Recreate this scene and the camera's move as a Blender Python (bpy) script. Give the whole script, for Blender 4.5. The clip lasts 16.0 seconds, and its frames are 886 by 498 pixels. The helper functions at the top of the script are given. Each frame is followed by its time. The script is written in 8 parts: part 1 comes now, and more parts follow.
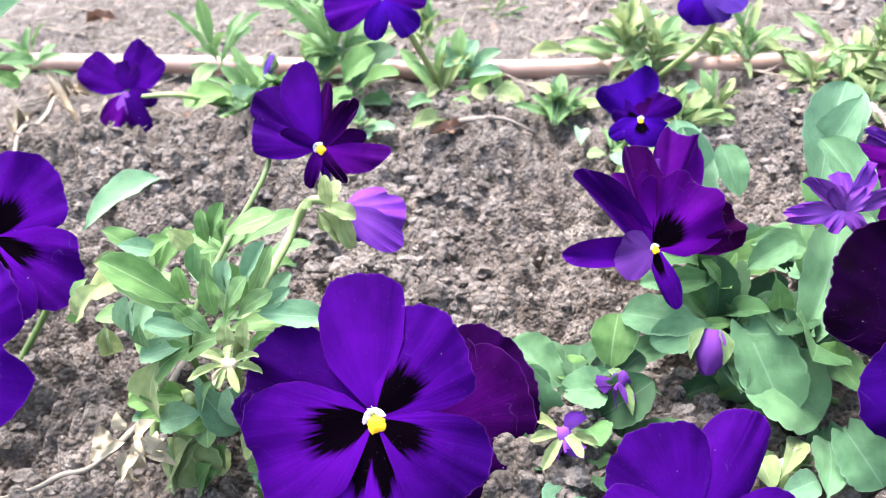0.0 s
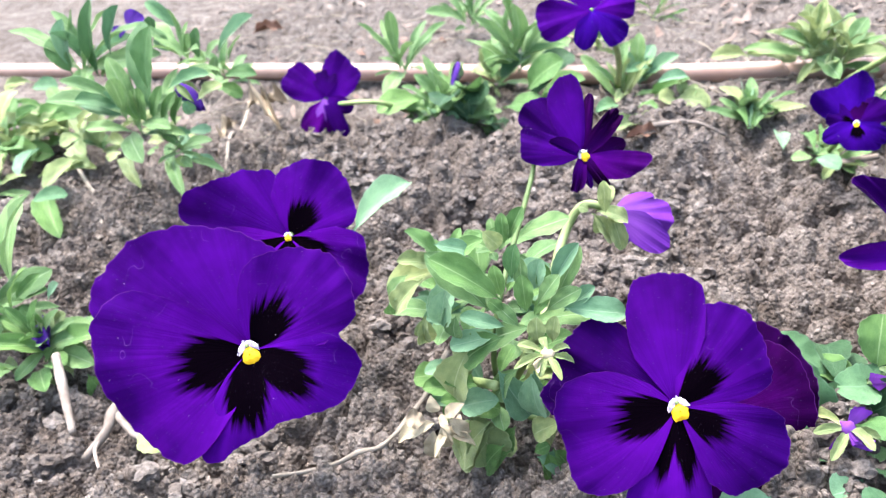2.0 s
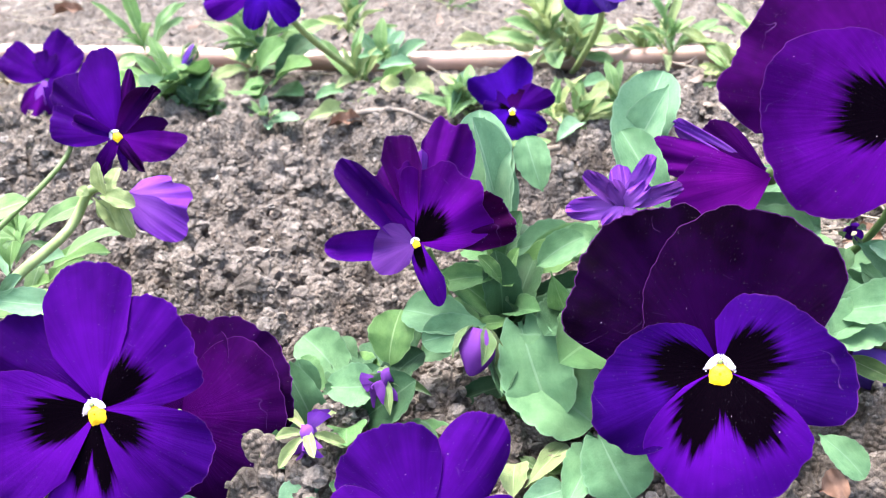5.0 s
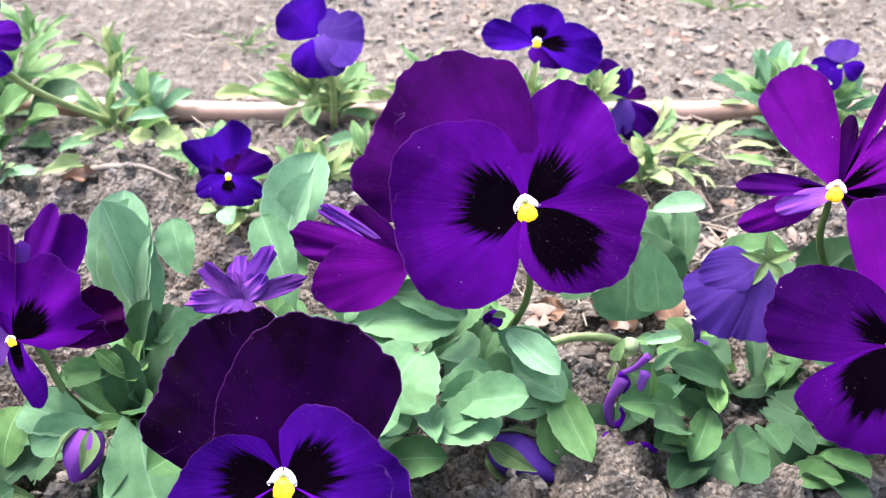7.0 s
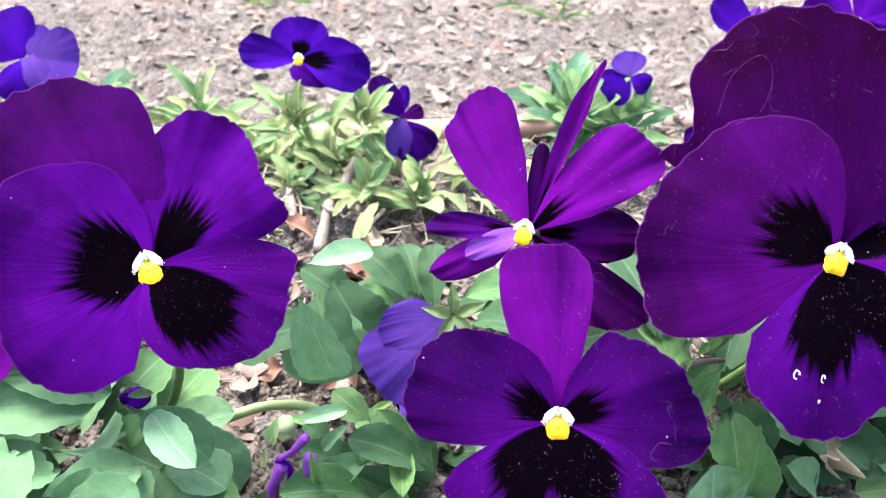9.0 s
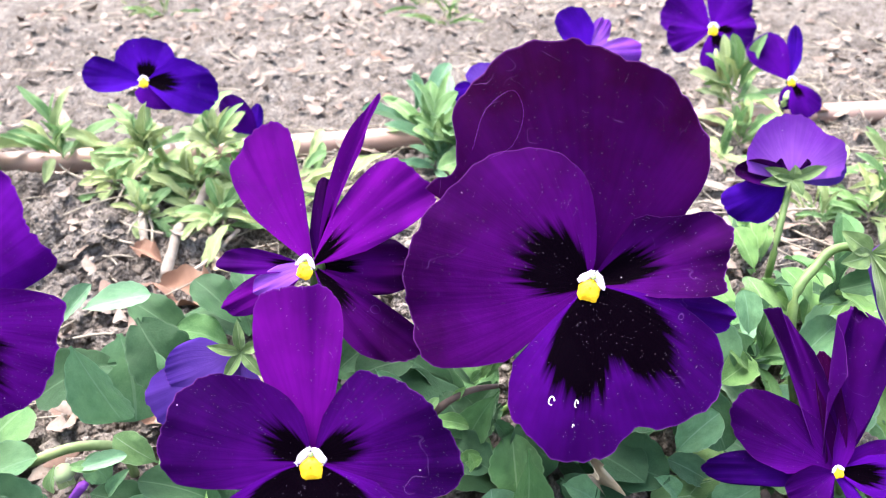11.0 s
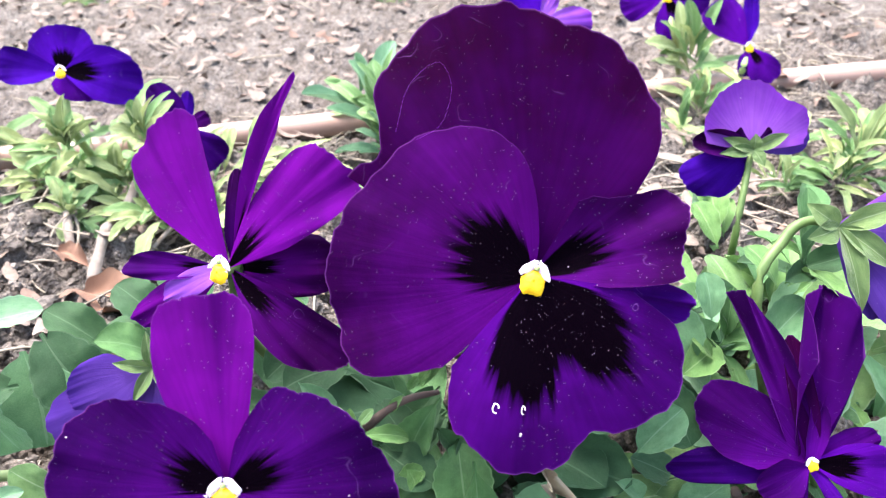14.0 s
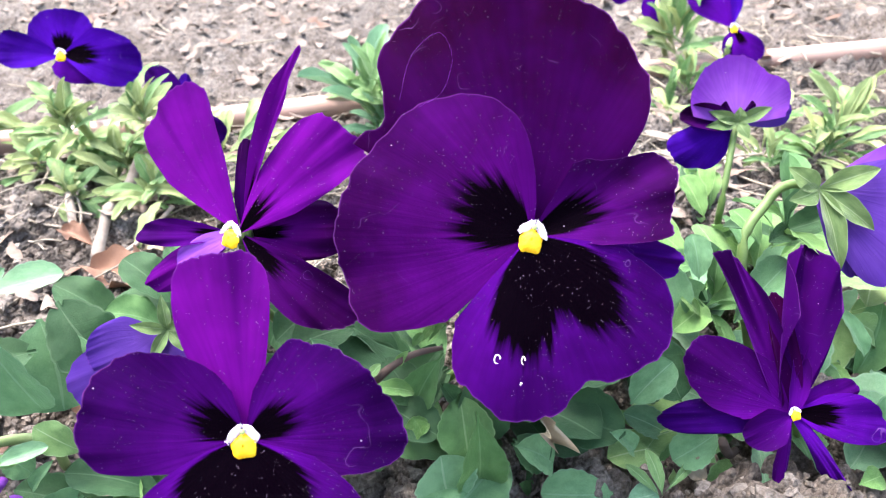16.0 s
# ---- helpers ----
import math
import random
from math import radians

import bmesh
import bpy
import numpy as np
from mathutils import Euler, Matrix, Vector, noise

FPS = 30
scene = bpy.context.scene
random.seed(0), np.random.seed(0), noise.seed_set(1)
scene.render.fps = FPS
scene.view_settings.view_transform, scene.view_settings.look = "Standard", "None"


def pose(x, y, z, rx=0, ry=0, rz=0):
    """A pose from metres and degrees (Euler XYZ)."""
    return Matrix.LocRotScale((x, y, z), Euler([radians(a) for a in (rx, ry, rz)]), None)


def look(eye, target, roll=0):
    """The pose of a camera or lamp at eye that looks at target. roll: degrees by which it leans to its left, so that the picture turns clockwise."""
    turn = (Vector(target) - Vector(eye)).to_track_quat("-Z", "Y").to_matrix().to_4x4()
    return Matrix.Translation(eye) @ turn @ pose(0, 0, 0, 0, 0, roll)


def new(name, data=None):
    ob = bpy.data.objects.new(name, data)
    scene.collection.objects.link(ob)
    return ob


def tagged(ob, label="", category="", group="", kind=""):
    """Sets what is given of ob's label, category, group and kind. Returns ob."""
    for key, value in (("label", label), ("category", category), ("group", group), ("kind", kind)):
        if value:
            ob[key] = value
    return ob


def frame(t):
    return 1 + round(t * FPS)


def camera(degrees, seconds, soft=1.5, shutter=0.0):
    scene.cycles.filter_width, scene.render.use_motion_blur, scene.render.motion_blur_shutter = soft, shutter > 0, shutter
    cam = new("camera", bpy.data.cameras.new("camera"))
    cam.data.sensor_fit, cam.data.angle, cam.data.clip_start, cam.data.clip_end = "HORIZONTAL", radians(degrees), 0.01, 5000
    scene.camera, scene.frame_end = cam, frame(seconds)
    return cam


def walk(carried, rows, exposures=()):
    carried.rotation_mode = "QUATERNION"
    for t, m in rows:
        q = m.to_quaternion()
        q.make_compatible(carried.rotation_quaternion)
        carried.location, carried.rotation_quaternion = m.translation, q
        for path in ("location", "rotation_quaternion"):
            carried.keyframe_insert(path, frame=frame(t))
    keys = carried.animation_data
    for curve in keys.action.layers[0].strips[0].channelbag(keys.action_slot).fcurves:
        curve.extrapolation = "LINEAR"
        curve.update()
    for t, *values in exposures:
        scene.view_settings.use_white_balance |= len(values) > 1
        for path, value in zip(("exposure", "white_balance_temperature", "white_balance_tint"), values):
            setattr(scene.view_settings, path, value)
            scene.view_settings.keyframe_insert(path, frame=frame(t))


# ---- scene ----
cam = camera(56.5, 16.0, 1.1)
cam.data.dof.use_dof, cam.data.dof.focus_distance, cam.data.dof.aperture_fstop = True, 0.25, 25.0
PATH = [
    (0, (0.01701, 0.13109, 0.22029), (0.00523, 0.38909, 0.06767), -5.13),
    (0.5, (-0.0007, 0.12945, 0.22143), (-0.02038, 0.38707, 0.06898), -5.85),
    (1, (-0.02565, 0.12087, 0.23219), (-0.05421, 0.37831, 0.08084), -6.76),
    (1.5, (-0.04708, 0.11216, 0.23806), (-0.08299, 0.36914, 0.08748), -7.51),
    (2, (-0.05363, 0.10801, 0.24017), (-0.09607, 0.36429, 0.09011), -8.10),
    (2.5, (-0.05341, 0.10128, 0.24114), (-0.09954, 0.35717, 0.09149), -8.46),
    (3, (-0.03212, 0.10898, 0.23624), (-0.07964, 0.36468, 0.08671), -8.46),
    (3.5, (-0.00125, 0.11878, 0.22652), (-0.04676, 0.37518, 0.07756), -8.12),
    (4, (0.03138, 0.1229, 0.21714), (-0.01195, 0.37906, 0.06712), -7.85),
    (4.5, (0.07255, 0.13243, 0.21015), (0.03315, 0.3886, 0.05907), -7.40),
    (5, (0.11494, 0.14136, 0.20618), (0.08502, 0.39809, 0.05388), -6.12),
    (5.2, (0.12264, 0.14112, 0.20675), (0.09582, 0.39838, 0.05478), -5.77),
    (7.3, (0.21653, 0.1641, 0.21644), (0.23224, 0.42533, 0.06978), -1.49),
    (7.5, (0.22395, 0.16646, 0.2155), (0.24254, 0.42756, 0.06893), -1.42),
    (8, (0.24686, 0.17495, 0.2164), (0.27383, 0.43595, 0.07097), -0.95),
    (8.5, (0.2709, 0.18752, 0.20473), (0.30462, 0.44785, 0.05949), -0.72),
    (9, (0.29287, 0.19828, 0.20522), (0.33348, 0.45793, 0.06053), -0.79),
    (9.5, (0.30826, 0.19876, 0.20872), (0.35543, 0.45732, 0.06407), -0.83),
    (10, (0.32784, 0.19411, 0.21593), (0.38174, 0.45112, 0.07089), -0.80),
    (10.2, (0.3328, 0.19177, 0.21793), (0.38814, 0.44856, 0.07302), -0.77),
    (12.3, (0.34508, 0.19252, 0.21306), (0.40925, 0.4435, 0.06177), -1.80),
    (12.5, (0.34437, 0.19634, 0.21531), (0.40877, 0.44725, 0.064), -1.92),
    (13, (0.34539, 0.20392, 0.21177), (0.41111, 0.45445, 0.0604), -2.17),
    (13.5, (0.34785, 0.20922, 0.2094), (0.41527, 0.45899, 0.05753), -2.34),
    (14, (0.35812, 0.21087, 0.20639), (0.42701, 0.45973, 0.05367), -2.41),
    (14.5, (0.36748, 0.21087, 0.2057), (0.43865, 0.45853, 0.05207), -2.54),
    (15, (0.36682, 0.21206, 0.2057), (0.43953, 0.45889, 0.05147), -2.71),
    (15.5, (0.35948, 0.2098, 0.20494), (0.43234, 0.45617, 0.05004), -2.66),
    (16, (0.35051, 0.19893, 0.20574), (0.42294, 0.44489, 0.05), -2.57),
]
EXPOSURES = [(0.0, 2.5), (1.5, 2.38), (2.5, 2.32), (3.5, 2.34), (4.5, 2.42), (5.1, 2.58), (7.5, 2.43), (9.5, 2.53), (12.5, 2.51), (14.5, 2.49), (16.0, 2.56)]
walk(cam, [(t, look(eye, target, roll)) for t, eye, target, roll in PATH], [(t, stops, 6330 if t < 5 else 6450, 13.0 if t < 5 else 12.5) for t, stops in EXPOSURES])

# ---- light: a bright overcast sky ----
world = bpy.data.worlds.new("sky")
scene.world = world
world.use_nodes = True
wn = world.node_tree.nodes
sky = wn.new("ShaderNodeTexSky")
sky.sky_type = "NISHITA"
sky.sun_disc = False
sky.sun_elevation, sky.sun_rotation = radians(72), radians(-45)
sky.air_density, sky.dust_density, sky.ozone_density = 1.6, 5.0, 0.6
world.node_tree.links.new(sky.outputs["Color"], wn["Background"].inputs["Color"])
wn["Background"].inputs["Strength"].default_value = 0.138
sun = new("sun", bpy.data.lights.new("sun", "SUN"))
sun.data.energy, sun.data.angle, sun.data.color = 2.3, radians(30), (1.0, 0.98, 0.96)
sun.matrix_world = look((-0.25, 0.78, 1.6), (0.15, 0.4, 0.0))


# ---- materials ----
def material(name, rough=0.7, spec=0.3):
    m = bpy.data.materials.new(name)
    m.use_nodes = True
    p = m.node_tree.nodes["Principled BSDF"]
    p.inputs["Roughness"].default_value = rough
    p.inputs["Specular IOR Level"].default_value = spec
    return m, m.node_tree.nodes, m.node_tree.links, p


def noise_tex(n, l, scale, detail=4.0, rough=0.6, coord="Object", distort=0.0):
    c = n.new("ShaderNodeTexCoord")
    t = n.new("ShaderNodeTexNoise")
    t.inputs["Scale"].default_value, t.inputs["Detail"].default_value = scale, detail
    t.inputs["Roughness"].default_value, t.inputs["Distortion"].default_value = rough, distort
    l.new(c.outputs[coord], t.inputs["Vector"])
    return t


def ramp(n, l, source, stops):
    r = n.new("ShaderNodeValToRGB")
    while len(r.color_ramp.elements) < len(stops):
        r.color_ramp.elements.new(0.5)
    for e, (at, c) in zip(r.color_ramp.elements, stops):
        e.position, e.color = at, (*c, 1) if len(c) == 3 else c
    l.new(source, r.inputs["Fac"])
    return r


def mix(n, l, fac, a, b, mode="MIX"):
    m = n.new("ShaderNodeMix")
    m.data_type, m.blend_type = "RGBA", mode
    for sock, v in ((m.inputs["Factor"], fac), (m.inputs["A"], a), (m.inputs["B"], b)):
        if hasattr(v, "is_linked"):
            l.new(v, sock)
        elif isinstance(v, (int, float)):
            sock.default_value = v
        else:
            sock.default_value = (*v, 1)
    return m.outputs["Result"]


def math_node(n, l, op, a, b=0.0, clamp=False):
    m = n.new("ShaderNodeMath")
    m.operation, m.use_clamp = op, clamp
    for sock, v in zip(m.inputs, (a, b)):
        if hasattr(v, "is_linked"):
            l.new(v, sock)
        else:
            sock.default_value = v
    return m.outputs[0]


def bump(n, l, p, height, strength, distance):
    b = n.new("ShaderNodeBump")
    b.inputs["Strength"].default_value, b.inputs["Distance"].default_value = strength, distance
    l.new(height, b.inputs["Height"])
    l.new(b.outputs["Normal"], p.inputs["Normal"])


def soil_material():
    m, n, l, p = material("dry_soil", 0.95, 0.08)
    big = noise_tex(n, l, 11, 5)
    fine = noise_tex(n, l, 460, 8, 0.78)
    mid = noise_tex(n, l, 60, 6, 0.7)
    # loose bed soil in front of the hose, paler trodden soil behind it
    pos = n.new("ShaderNodeSeparateXYZ")
    g = n.new("ShaderNodeNewGeometry")
    l.new(g.outputs["Position"], pos.inputs[0])
    y = math_node(n, l, "ADD", pos.outputs["Y"], math_node(n, l, "MULTIPLY", pos.outputs["X"], 0.42))
    y = math_node(n, l, "ADD", y, math_node(n, l, "MULTIPLY", math_node(n, l, "SUBTRACT", big.outputs["Fac"], 0.5), 0.25))
    far = math_node(n, l, "MULTIPLY", math_node(n, l, "SUBTRACT", y, 0.6), 6.0, True)
    c1 = ramp(n, l, big.outputs["Fac"], [(0.3, (0.116, 0.103, 0.095)), (0.7, (0.226, 0.205, 0.191))])
    c4 = ramp(n, l, big.outputs["Fac"], [(0.3, (0.138, 0.126, 0.12)), (0.7, (0.202, 0.187, 0.179))])
    c = mix(n, l, far, c1.outputs["Color"], c4.outputs["Color"])
    # lows of the fine noise darkened in colour, for the shade in crevices
    c2 = ramp(n, l, fine.outputs["Fac"], [(0.34, (0.34, 0.31, 0.29)), (0.5, (0.88, 0.86, 0.84)), (0.68, (1.55, 1.52, 1.5))])
    c3 = ramp(n, l, mid.outputs["Fac"], [(0.35, (0.5, 0.46, 0.43)), (0.65, (1.12, 1.11, 1.1))])
    c = mix(n, l, 1.0, c, c2.outputs["Color"], "MULTIPLY")
    c = mix(n, l, 1.0, c, c3.outputs["Color"], "MULTIPLY")
    l.new(c, p.inputs["Base Color"])
    vo = n.new("ShaderNodeTexVoronoi")
    vo.inputs["Scale"].default_value = 480.0
    l.new(g.outputs["Position"], vo.inputs["Vector"])
    h = math_node(n, l, "SUBTRACT", math_node(n, l, "MULTIPLY", fine.outputs["Fac"], 0.5), math_node(n, l, "MULTIPLY", vo.outputs["Distance"], 0.9))
    bump(n, l, p, h, 1.0, 0.0025)
    return m


def clod_material():
    m, n, l, p = material("soil_clods", 0.95, 0.1)
    g = n.new("ShaderNodeNewGeometry")
    fine = noise_tex(n, l, 420, 6, 0.7)
    c1 = ramp(n, l, g.outputs["Random Per Island"], [(0.0, (0.098, 0.086, 0.078)), (0.6, (0.166, 0.149, 0.138)), (0.97, (0.2, 0.182, 0.169)), (1.0, (0.3, 0.28, 0.265))])
    c2 = ramp(n, l, fine.outputs["Fac"], [(0.34, (0.45, 0.42, 0.4)), (0.68, (1.4, 1.37, 1.34))])
    l.new(mix(n, l, 1.0, c1.outputs["Color"], c2.outputs["Color"], "MULTIPLY"), p.inputs["Base Color"])
    bump(n, l, p, fine.outputs["Fac"], 1.0, 0.002)
    return m


def litter_material():
    m, n, l, p = material("dead_leaf_litter", 0.8, 0.2)
    g = n.new("ShaderNodeNewGeometry")
    c1 = ramp(n, l, g.outputs["Random Per Island"], [(0.0, (0.13, 0.08, 0.062)), (0.3, (0.185, 0.145, 0.125)), (0.75, (0.185, 0.15, 0.132)), (1.0, (0.21, 0.178, 0.158))])
    fine = noise_tex(n, l, 300, 5)
    c2 = ramp(n, l, fine.outputs["Fac"], [(0.3, (0.65, 0.62, 0.6)), (0.7, (1.15, 1.15, 1.15))])
    l.new(mix(n, l, 1.0, c1.outputs["Color"], c2.outputs["Color"], "MULTIPLY"), p.inputs["Base Color"])
    return m


def plain_material(name, dark, light, scale=200.0, rough=0.7, spec=0.3, relief=0.001):
    m, n, l, p = material(name, rough, spec)
    t = noise_tex(n, l, scale, 5)
    o = n.new("ShaderNodeObjectInfo")
    c = ramp(n, l, t.outputs["Fac"], [(0.3, dark), (0.7, light)])
    k = ramp(n, l, o.outputs["Random"], [(0.0, (0.8, 0.8, 0.8)), (1.0, (1.2, 1.2, 1.2))])
    l.new(mix(n, l, 1.0, c.outputs["Color"], k.outputs["Color"], "MULTIPLY"), p.inputs["Base Color"])
    bump(n, l, p, t.outputs["Fac"], 0.4, relief)
    return m


def leaf_material(name, dark, light, vein, sheen=0.2):
    """Leaf green with a pale midrib, side veins and mottling. UV x runs across (-1..1), y along (0..1)."""
    m, n, l, p = material(name, 0.52, 0.2)
    uv = n.new("ShaderNodeUVMap")
    s = n.new("ShaderNodeSeparateXYZ")
    l.new(uv.outputs["UV"], s.inputs["Vector"])
    across = math_node(n, l, "ABSOLUTE", s.outputs["X"])
    mid = math_node(n, l, "LESS_THAN", across, 0.035)
    slant = math_node(n, l, "SUBTRACT", s.outputs["Y"], math_node(n, l, "MULTIPLY", across, 0.22))
    wave = math_node(n, l, "SINE", math_node(n, l, "MULTIPLY", slant, 44.0))
    side = math_node(n, l, "MULTIPLY", math_node(n, l, "SUBTRACT", wave, 0.86, True), 4.0, True)
    t = noise_tex(n, l, 120, 4)
    o = n.new("ShaderNodeObjectInfo")
    c = ramp(n, l, t.outputs["Fac"], [(0.3, dark), (0.72, light)])
    k = ramp(n, l, o.outputs["Random"], [(0.0, (0.7, 0.76, 0.74)), (0.5, (1.0, 1.0, 1.0)), (1.0, (1.22, 1.14, 1.1))])
    c = mix(n, l, 1.0, c.outputs["Color"], k.outputs["Color"], "MULTIPLY")
    # broad pale and dark patches, and small worn spots
    broad = noise_tex(n, l, 4.5, 3, 0.6)
    c = mix(n, l, 1.0, c, ramp(n, l, broad.outputs["Fac"], [(0.32, (0.72, 0.78, 0.74)), (0.68, (1.1, 1.08, 1.06))]).outputs["Color"], "MULTIPLY")
    spot = noise_tex(n, l, 22, 4, 0.7)
    c = mix(n, l, math_node(n, l, "MULTIPLY", math_node(n, l, "SUBTRACT", spot.outputs["Fac"], 0.62, True), 2.2, True), c, vein)
    c = mix(n, l, math_node(n, l, "MULTIPLY", mid, 0.3), c, vein)
    c = mix(n, l, math_node(n, l, "MULTIPLY", side, 0.035), c, vein)
    # pale margin: sunlit leaf edges painted in with the vein colour
    edge = math_node(n, l, "GREATER_THAN", across, 0.95)
    c = mix(n, l, math_node(n, l, "MULTIPLY", edge, 0.22), c, vein)
    l.new(c, p.inputs["Base Color"])
    p.inputs["Sheen Weight"].default_value = sheen
    tr = n.new("ShaderNodeBsdfTranslucent")
    l.new(c, tr.inputs["Color"])
    mx = n.new("ShaderNodeMixShader")
    mx.inputs[0].default_value = 0.25
    l.new(p.outputs[0], mx.inputs[1])
    l.new(tr.outputs[0], mx.inputs[2])
    l.new(mx.outputs[0], n["Material Output"].inputs["Surface"])
    h = math_node(n, l, "ADD", math_node(n, l, "MULTIPLY", side, -0.35), t.outputs["Fac"])
    bump(n, l, p, h, 0.35, 0.001)
    return m


def petal_material(name, inner, outer, blotch=0.0, rim=(0.14, 0.035, 0.2), see=0.2, split=0.0, dust=0.12):
    """Velvet petal: colour shifts from base to edge, fine veins, an optional dark streaky blotch, pale rim, pollen specks.
    UV x runs across (-1..1), y from the throat (0) to the edge (1)."""
    m, n, l, p = material(name, 0.6, 0.006)
    p.inputs["Sheen Weight"].default_value, p.inputs["Sheen Roughness"].default_value = 0.08, 0.35
    p.inputs["Sheen Tint"].default_value = (0.42, 0.08, 0.9, 1)
    uv = n.new("ShaderNodeUVMap")
    s = n.new("ShaderNodeSeparateXYZ")
    l.new(uv.outputs["UV"], s.inputs["Vector"])
    a, r = s.outputs["X"], s.outputs["Y"]
    outline = n.new("ShaderNodeUVMap")
    outline.uv_map = "rim"
    so = n.new("ShaderNodeSeparateXYZ")
    l.new(outline.outputs["UV"], so.inputs["Vector"])
    fan = so.outputs["Y"]
    big = noise_tex(n, l, 45, 3)
    f = math_node(n, l, "ADD", r, math_node(n, l, "MULTIPLY", math_node(n, l, "SUBTRACT", big.outputs["Fac"], 0.5), 1.5))
    c = ramp(n, l, f, [(0.15, inner), (0.95, outer)]).outputs["Color"]
    # veins that fan out from the throat
    st = n.new("ShaderNodeTexNoise")
    st.inputs["Scale"].default_value, st.inputs["Detail"].default_value = 1.0, 3.0
    v = n.new("ShaderNodeCombineXYZ")
    l.new(math_node(n, l, "MULTIPLY", fan, 22.0), v.inputs["X"])
    l.new(math_node(n, l, "MULTIPLY", r, 1.6), v.inputs["Y"])
    o = n.new("ShaderNodeObjectInfo")
    l.new(math_node(n, l, "MULTIPLY", o.outputs["Random"], 50.0), v.inputs["Z"])
    l.new(v.outputs[0], st.inputs["Vector"])
    vein = ramp(n, l, st.outputs["Fac"], [(0.35, (0.72, 0.68, 0.76)), (0.65, (1.12, 1.12, 1.1))])
    c = mix(n, l, 0.34, c, vein.outputs["Color"], "MULTIPLY")
    k = ramp(n, l, o.outputs["Random"], [(0.0, (0.85, 0.85, 0.9)), (1.0, (1.15, 1.1, 1.1))])
    c = mix(n, l, 1.0, c, k.outputs["Color"], "MULTIPLY")
    if blotch:
        fr = n.new("ShaderNodeTexNoise")
        fr.inputs["Scale"].default_value, fr.inputs["Detail"].default_value = 1.0, 4.0
        fv = n.new("ShaderNodeCombineXYZ")
        l.new(math_node(n, l, "MULTIPLY", fan, 15.0), fv.inputs["X"])
        l.new(math_node(n, l, "MULTIPLY", r, 0.9), fv.inputs["Y"])
        l.new(math_node(n, l, "MULTIPLY", o.outputs["Random"], 70.0), fv.inputs["Z"])
        l.new(fv.outputs[0], fr.inputs["Vector"])
        fray = math_node(n, l, "MULTIPLY", math_node(n, l, "SUBTRACT", fr.outputs["Fac"], 0.5), 0.4)
        side = math_node(n, l, "ABSOLUTE", a)
        oval = math_node(n, l, "SQRT", math_node(n, l, "SUBTRACT", 1.0, math_node(n, l, "POWER", math_node(n, l, "DIVIDE", side, 0.95 if split else 0.7), 2.6), True))
        reach = math_node(n, l, "ADD", math_node(n, l, "MULTIPLY", oval, blotch), fray)
        if split:
            tongue = math_node(n, l, "SUBTRACT", 1.0, math_node(n, l, "MULTIPLY", side, 3.2), True)
            reach = math_node(n, l, "SUBTRACT", reach, math_node(n, l, "MULTIPLY", tongue, split))
        d = math_node(n, l, "MULTIPLY", math_node(n, l, "ADD", math_node(n, l, "SUBTRACT", reach, r), 0.04), 8.0, True)
        c = mix(n, l, d, c, (0.0014, 0.0004, 0.0019))
        l.new(math_node(n, l, "MULTIPLY", math_node(n, l, "SUBTRACT", 1.0, d), 0.08), p.inputs["Sheen Weight"])
    # pale rim: the sheen along the petal edge, put into the colour
    edge = math_node(n, l, "MULTIPLY", math_node(n, l, "SUBTRACT", so.outputs["X"], 0.991, True), 140.0, True)
    c = mix(n, l, math_node(n, l, "MULTIPLY", edge, math_node(n, l, "MULTIPLY", big.outputs["Fac"], 0.85)), c, rim)
    # pollen and dust
    tc = n.new("ShaderNodeTexCoord")
    vo = n.new("ShaderNodeTexVoronoi")
    vo.inputs["Scale"].default_value = 2600.0
    l.new(tc.outputs["Object"], vo.inputs["Vector"])
    sp = n.new("ShaderNodeSeparateColor")
    l.new(vo.outputs["Color"], sp.inputs[0])
    dot = math_node(n, l, "MULTIPLY", math_node(n, l, "LESS_THAN", vo.outputs["Distance"], math_node(n, l, "MULTIPLY", math_node(n, l, "POWER", sp.outputs[1], 3.0), 0.3)), math_node(n, l, "GREATER_THAN", math_node(n, l, "MULTIPLY", sp.outputs[0], big.outputs["Fac"]), 0.4))
    c = mix(n, l, math_node(n, l, "MULTIPLY", dot, dust), c, (0.46, 0.36, 0.52))
    vf = n.new("ShaderNodeTexVoronoi")
    vf.inputs["Scale"].default_value = 330.0
    l.new(tc.outputs["Object"], vf.inputs["Vector"])
    sf = n.new("ShaderNodeSeparateColor")
    l.new(vf.outputs["Color"], sf.inputs[0])
    fleck = math_node(n, l, "MULTIPLY", math_node(n, l, "LESS_THAN", vf.outputs["Distance"], math_node(n, l, "MULTIPLY", sf.outputs[1], 0.085)), math_node(n, l, "GREATER_THAN", sf.outputs[0], 0.84))
    c = mix(n, l, math_node(n, l, "MULTIPLY", fleck, 0.55), c, (0.5, 0.4, 0.5))
    # fine pale creases, here and there
    bend, where = noise_tex(n, l, 75, 2, 0.4), noise_tex(n, l, 60, 2, 0.5)
    line = math_node(n, l, "LESS_THAN", math_node(n, l, "ABSOLUTE", math_node(n, l, "SUBTRACT", bend.outputs["Fac"], 0.46)), 0.004)
    crease = math_node(n, l, "MULTIPLY", line, math_node(n, l, "MULTIPLY", math_node(n, l, "SUBTRACT", where.outputs["Fac"], 0.58, True), 2.0, True))
    c = mix(n, l, crease, c, (0.24, 0.1, 0.34))
    l.new(c, p.inputs["Base Color"])
    tr = n.new("ShaderNodeBsdfTranslucent")
    l.new(c, tr.inputs["Color"])
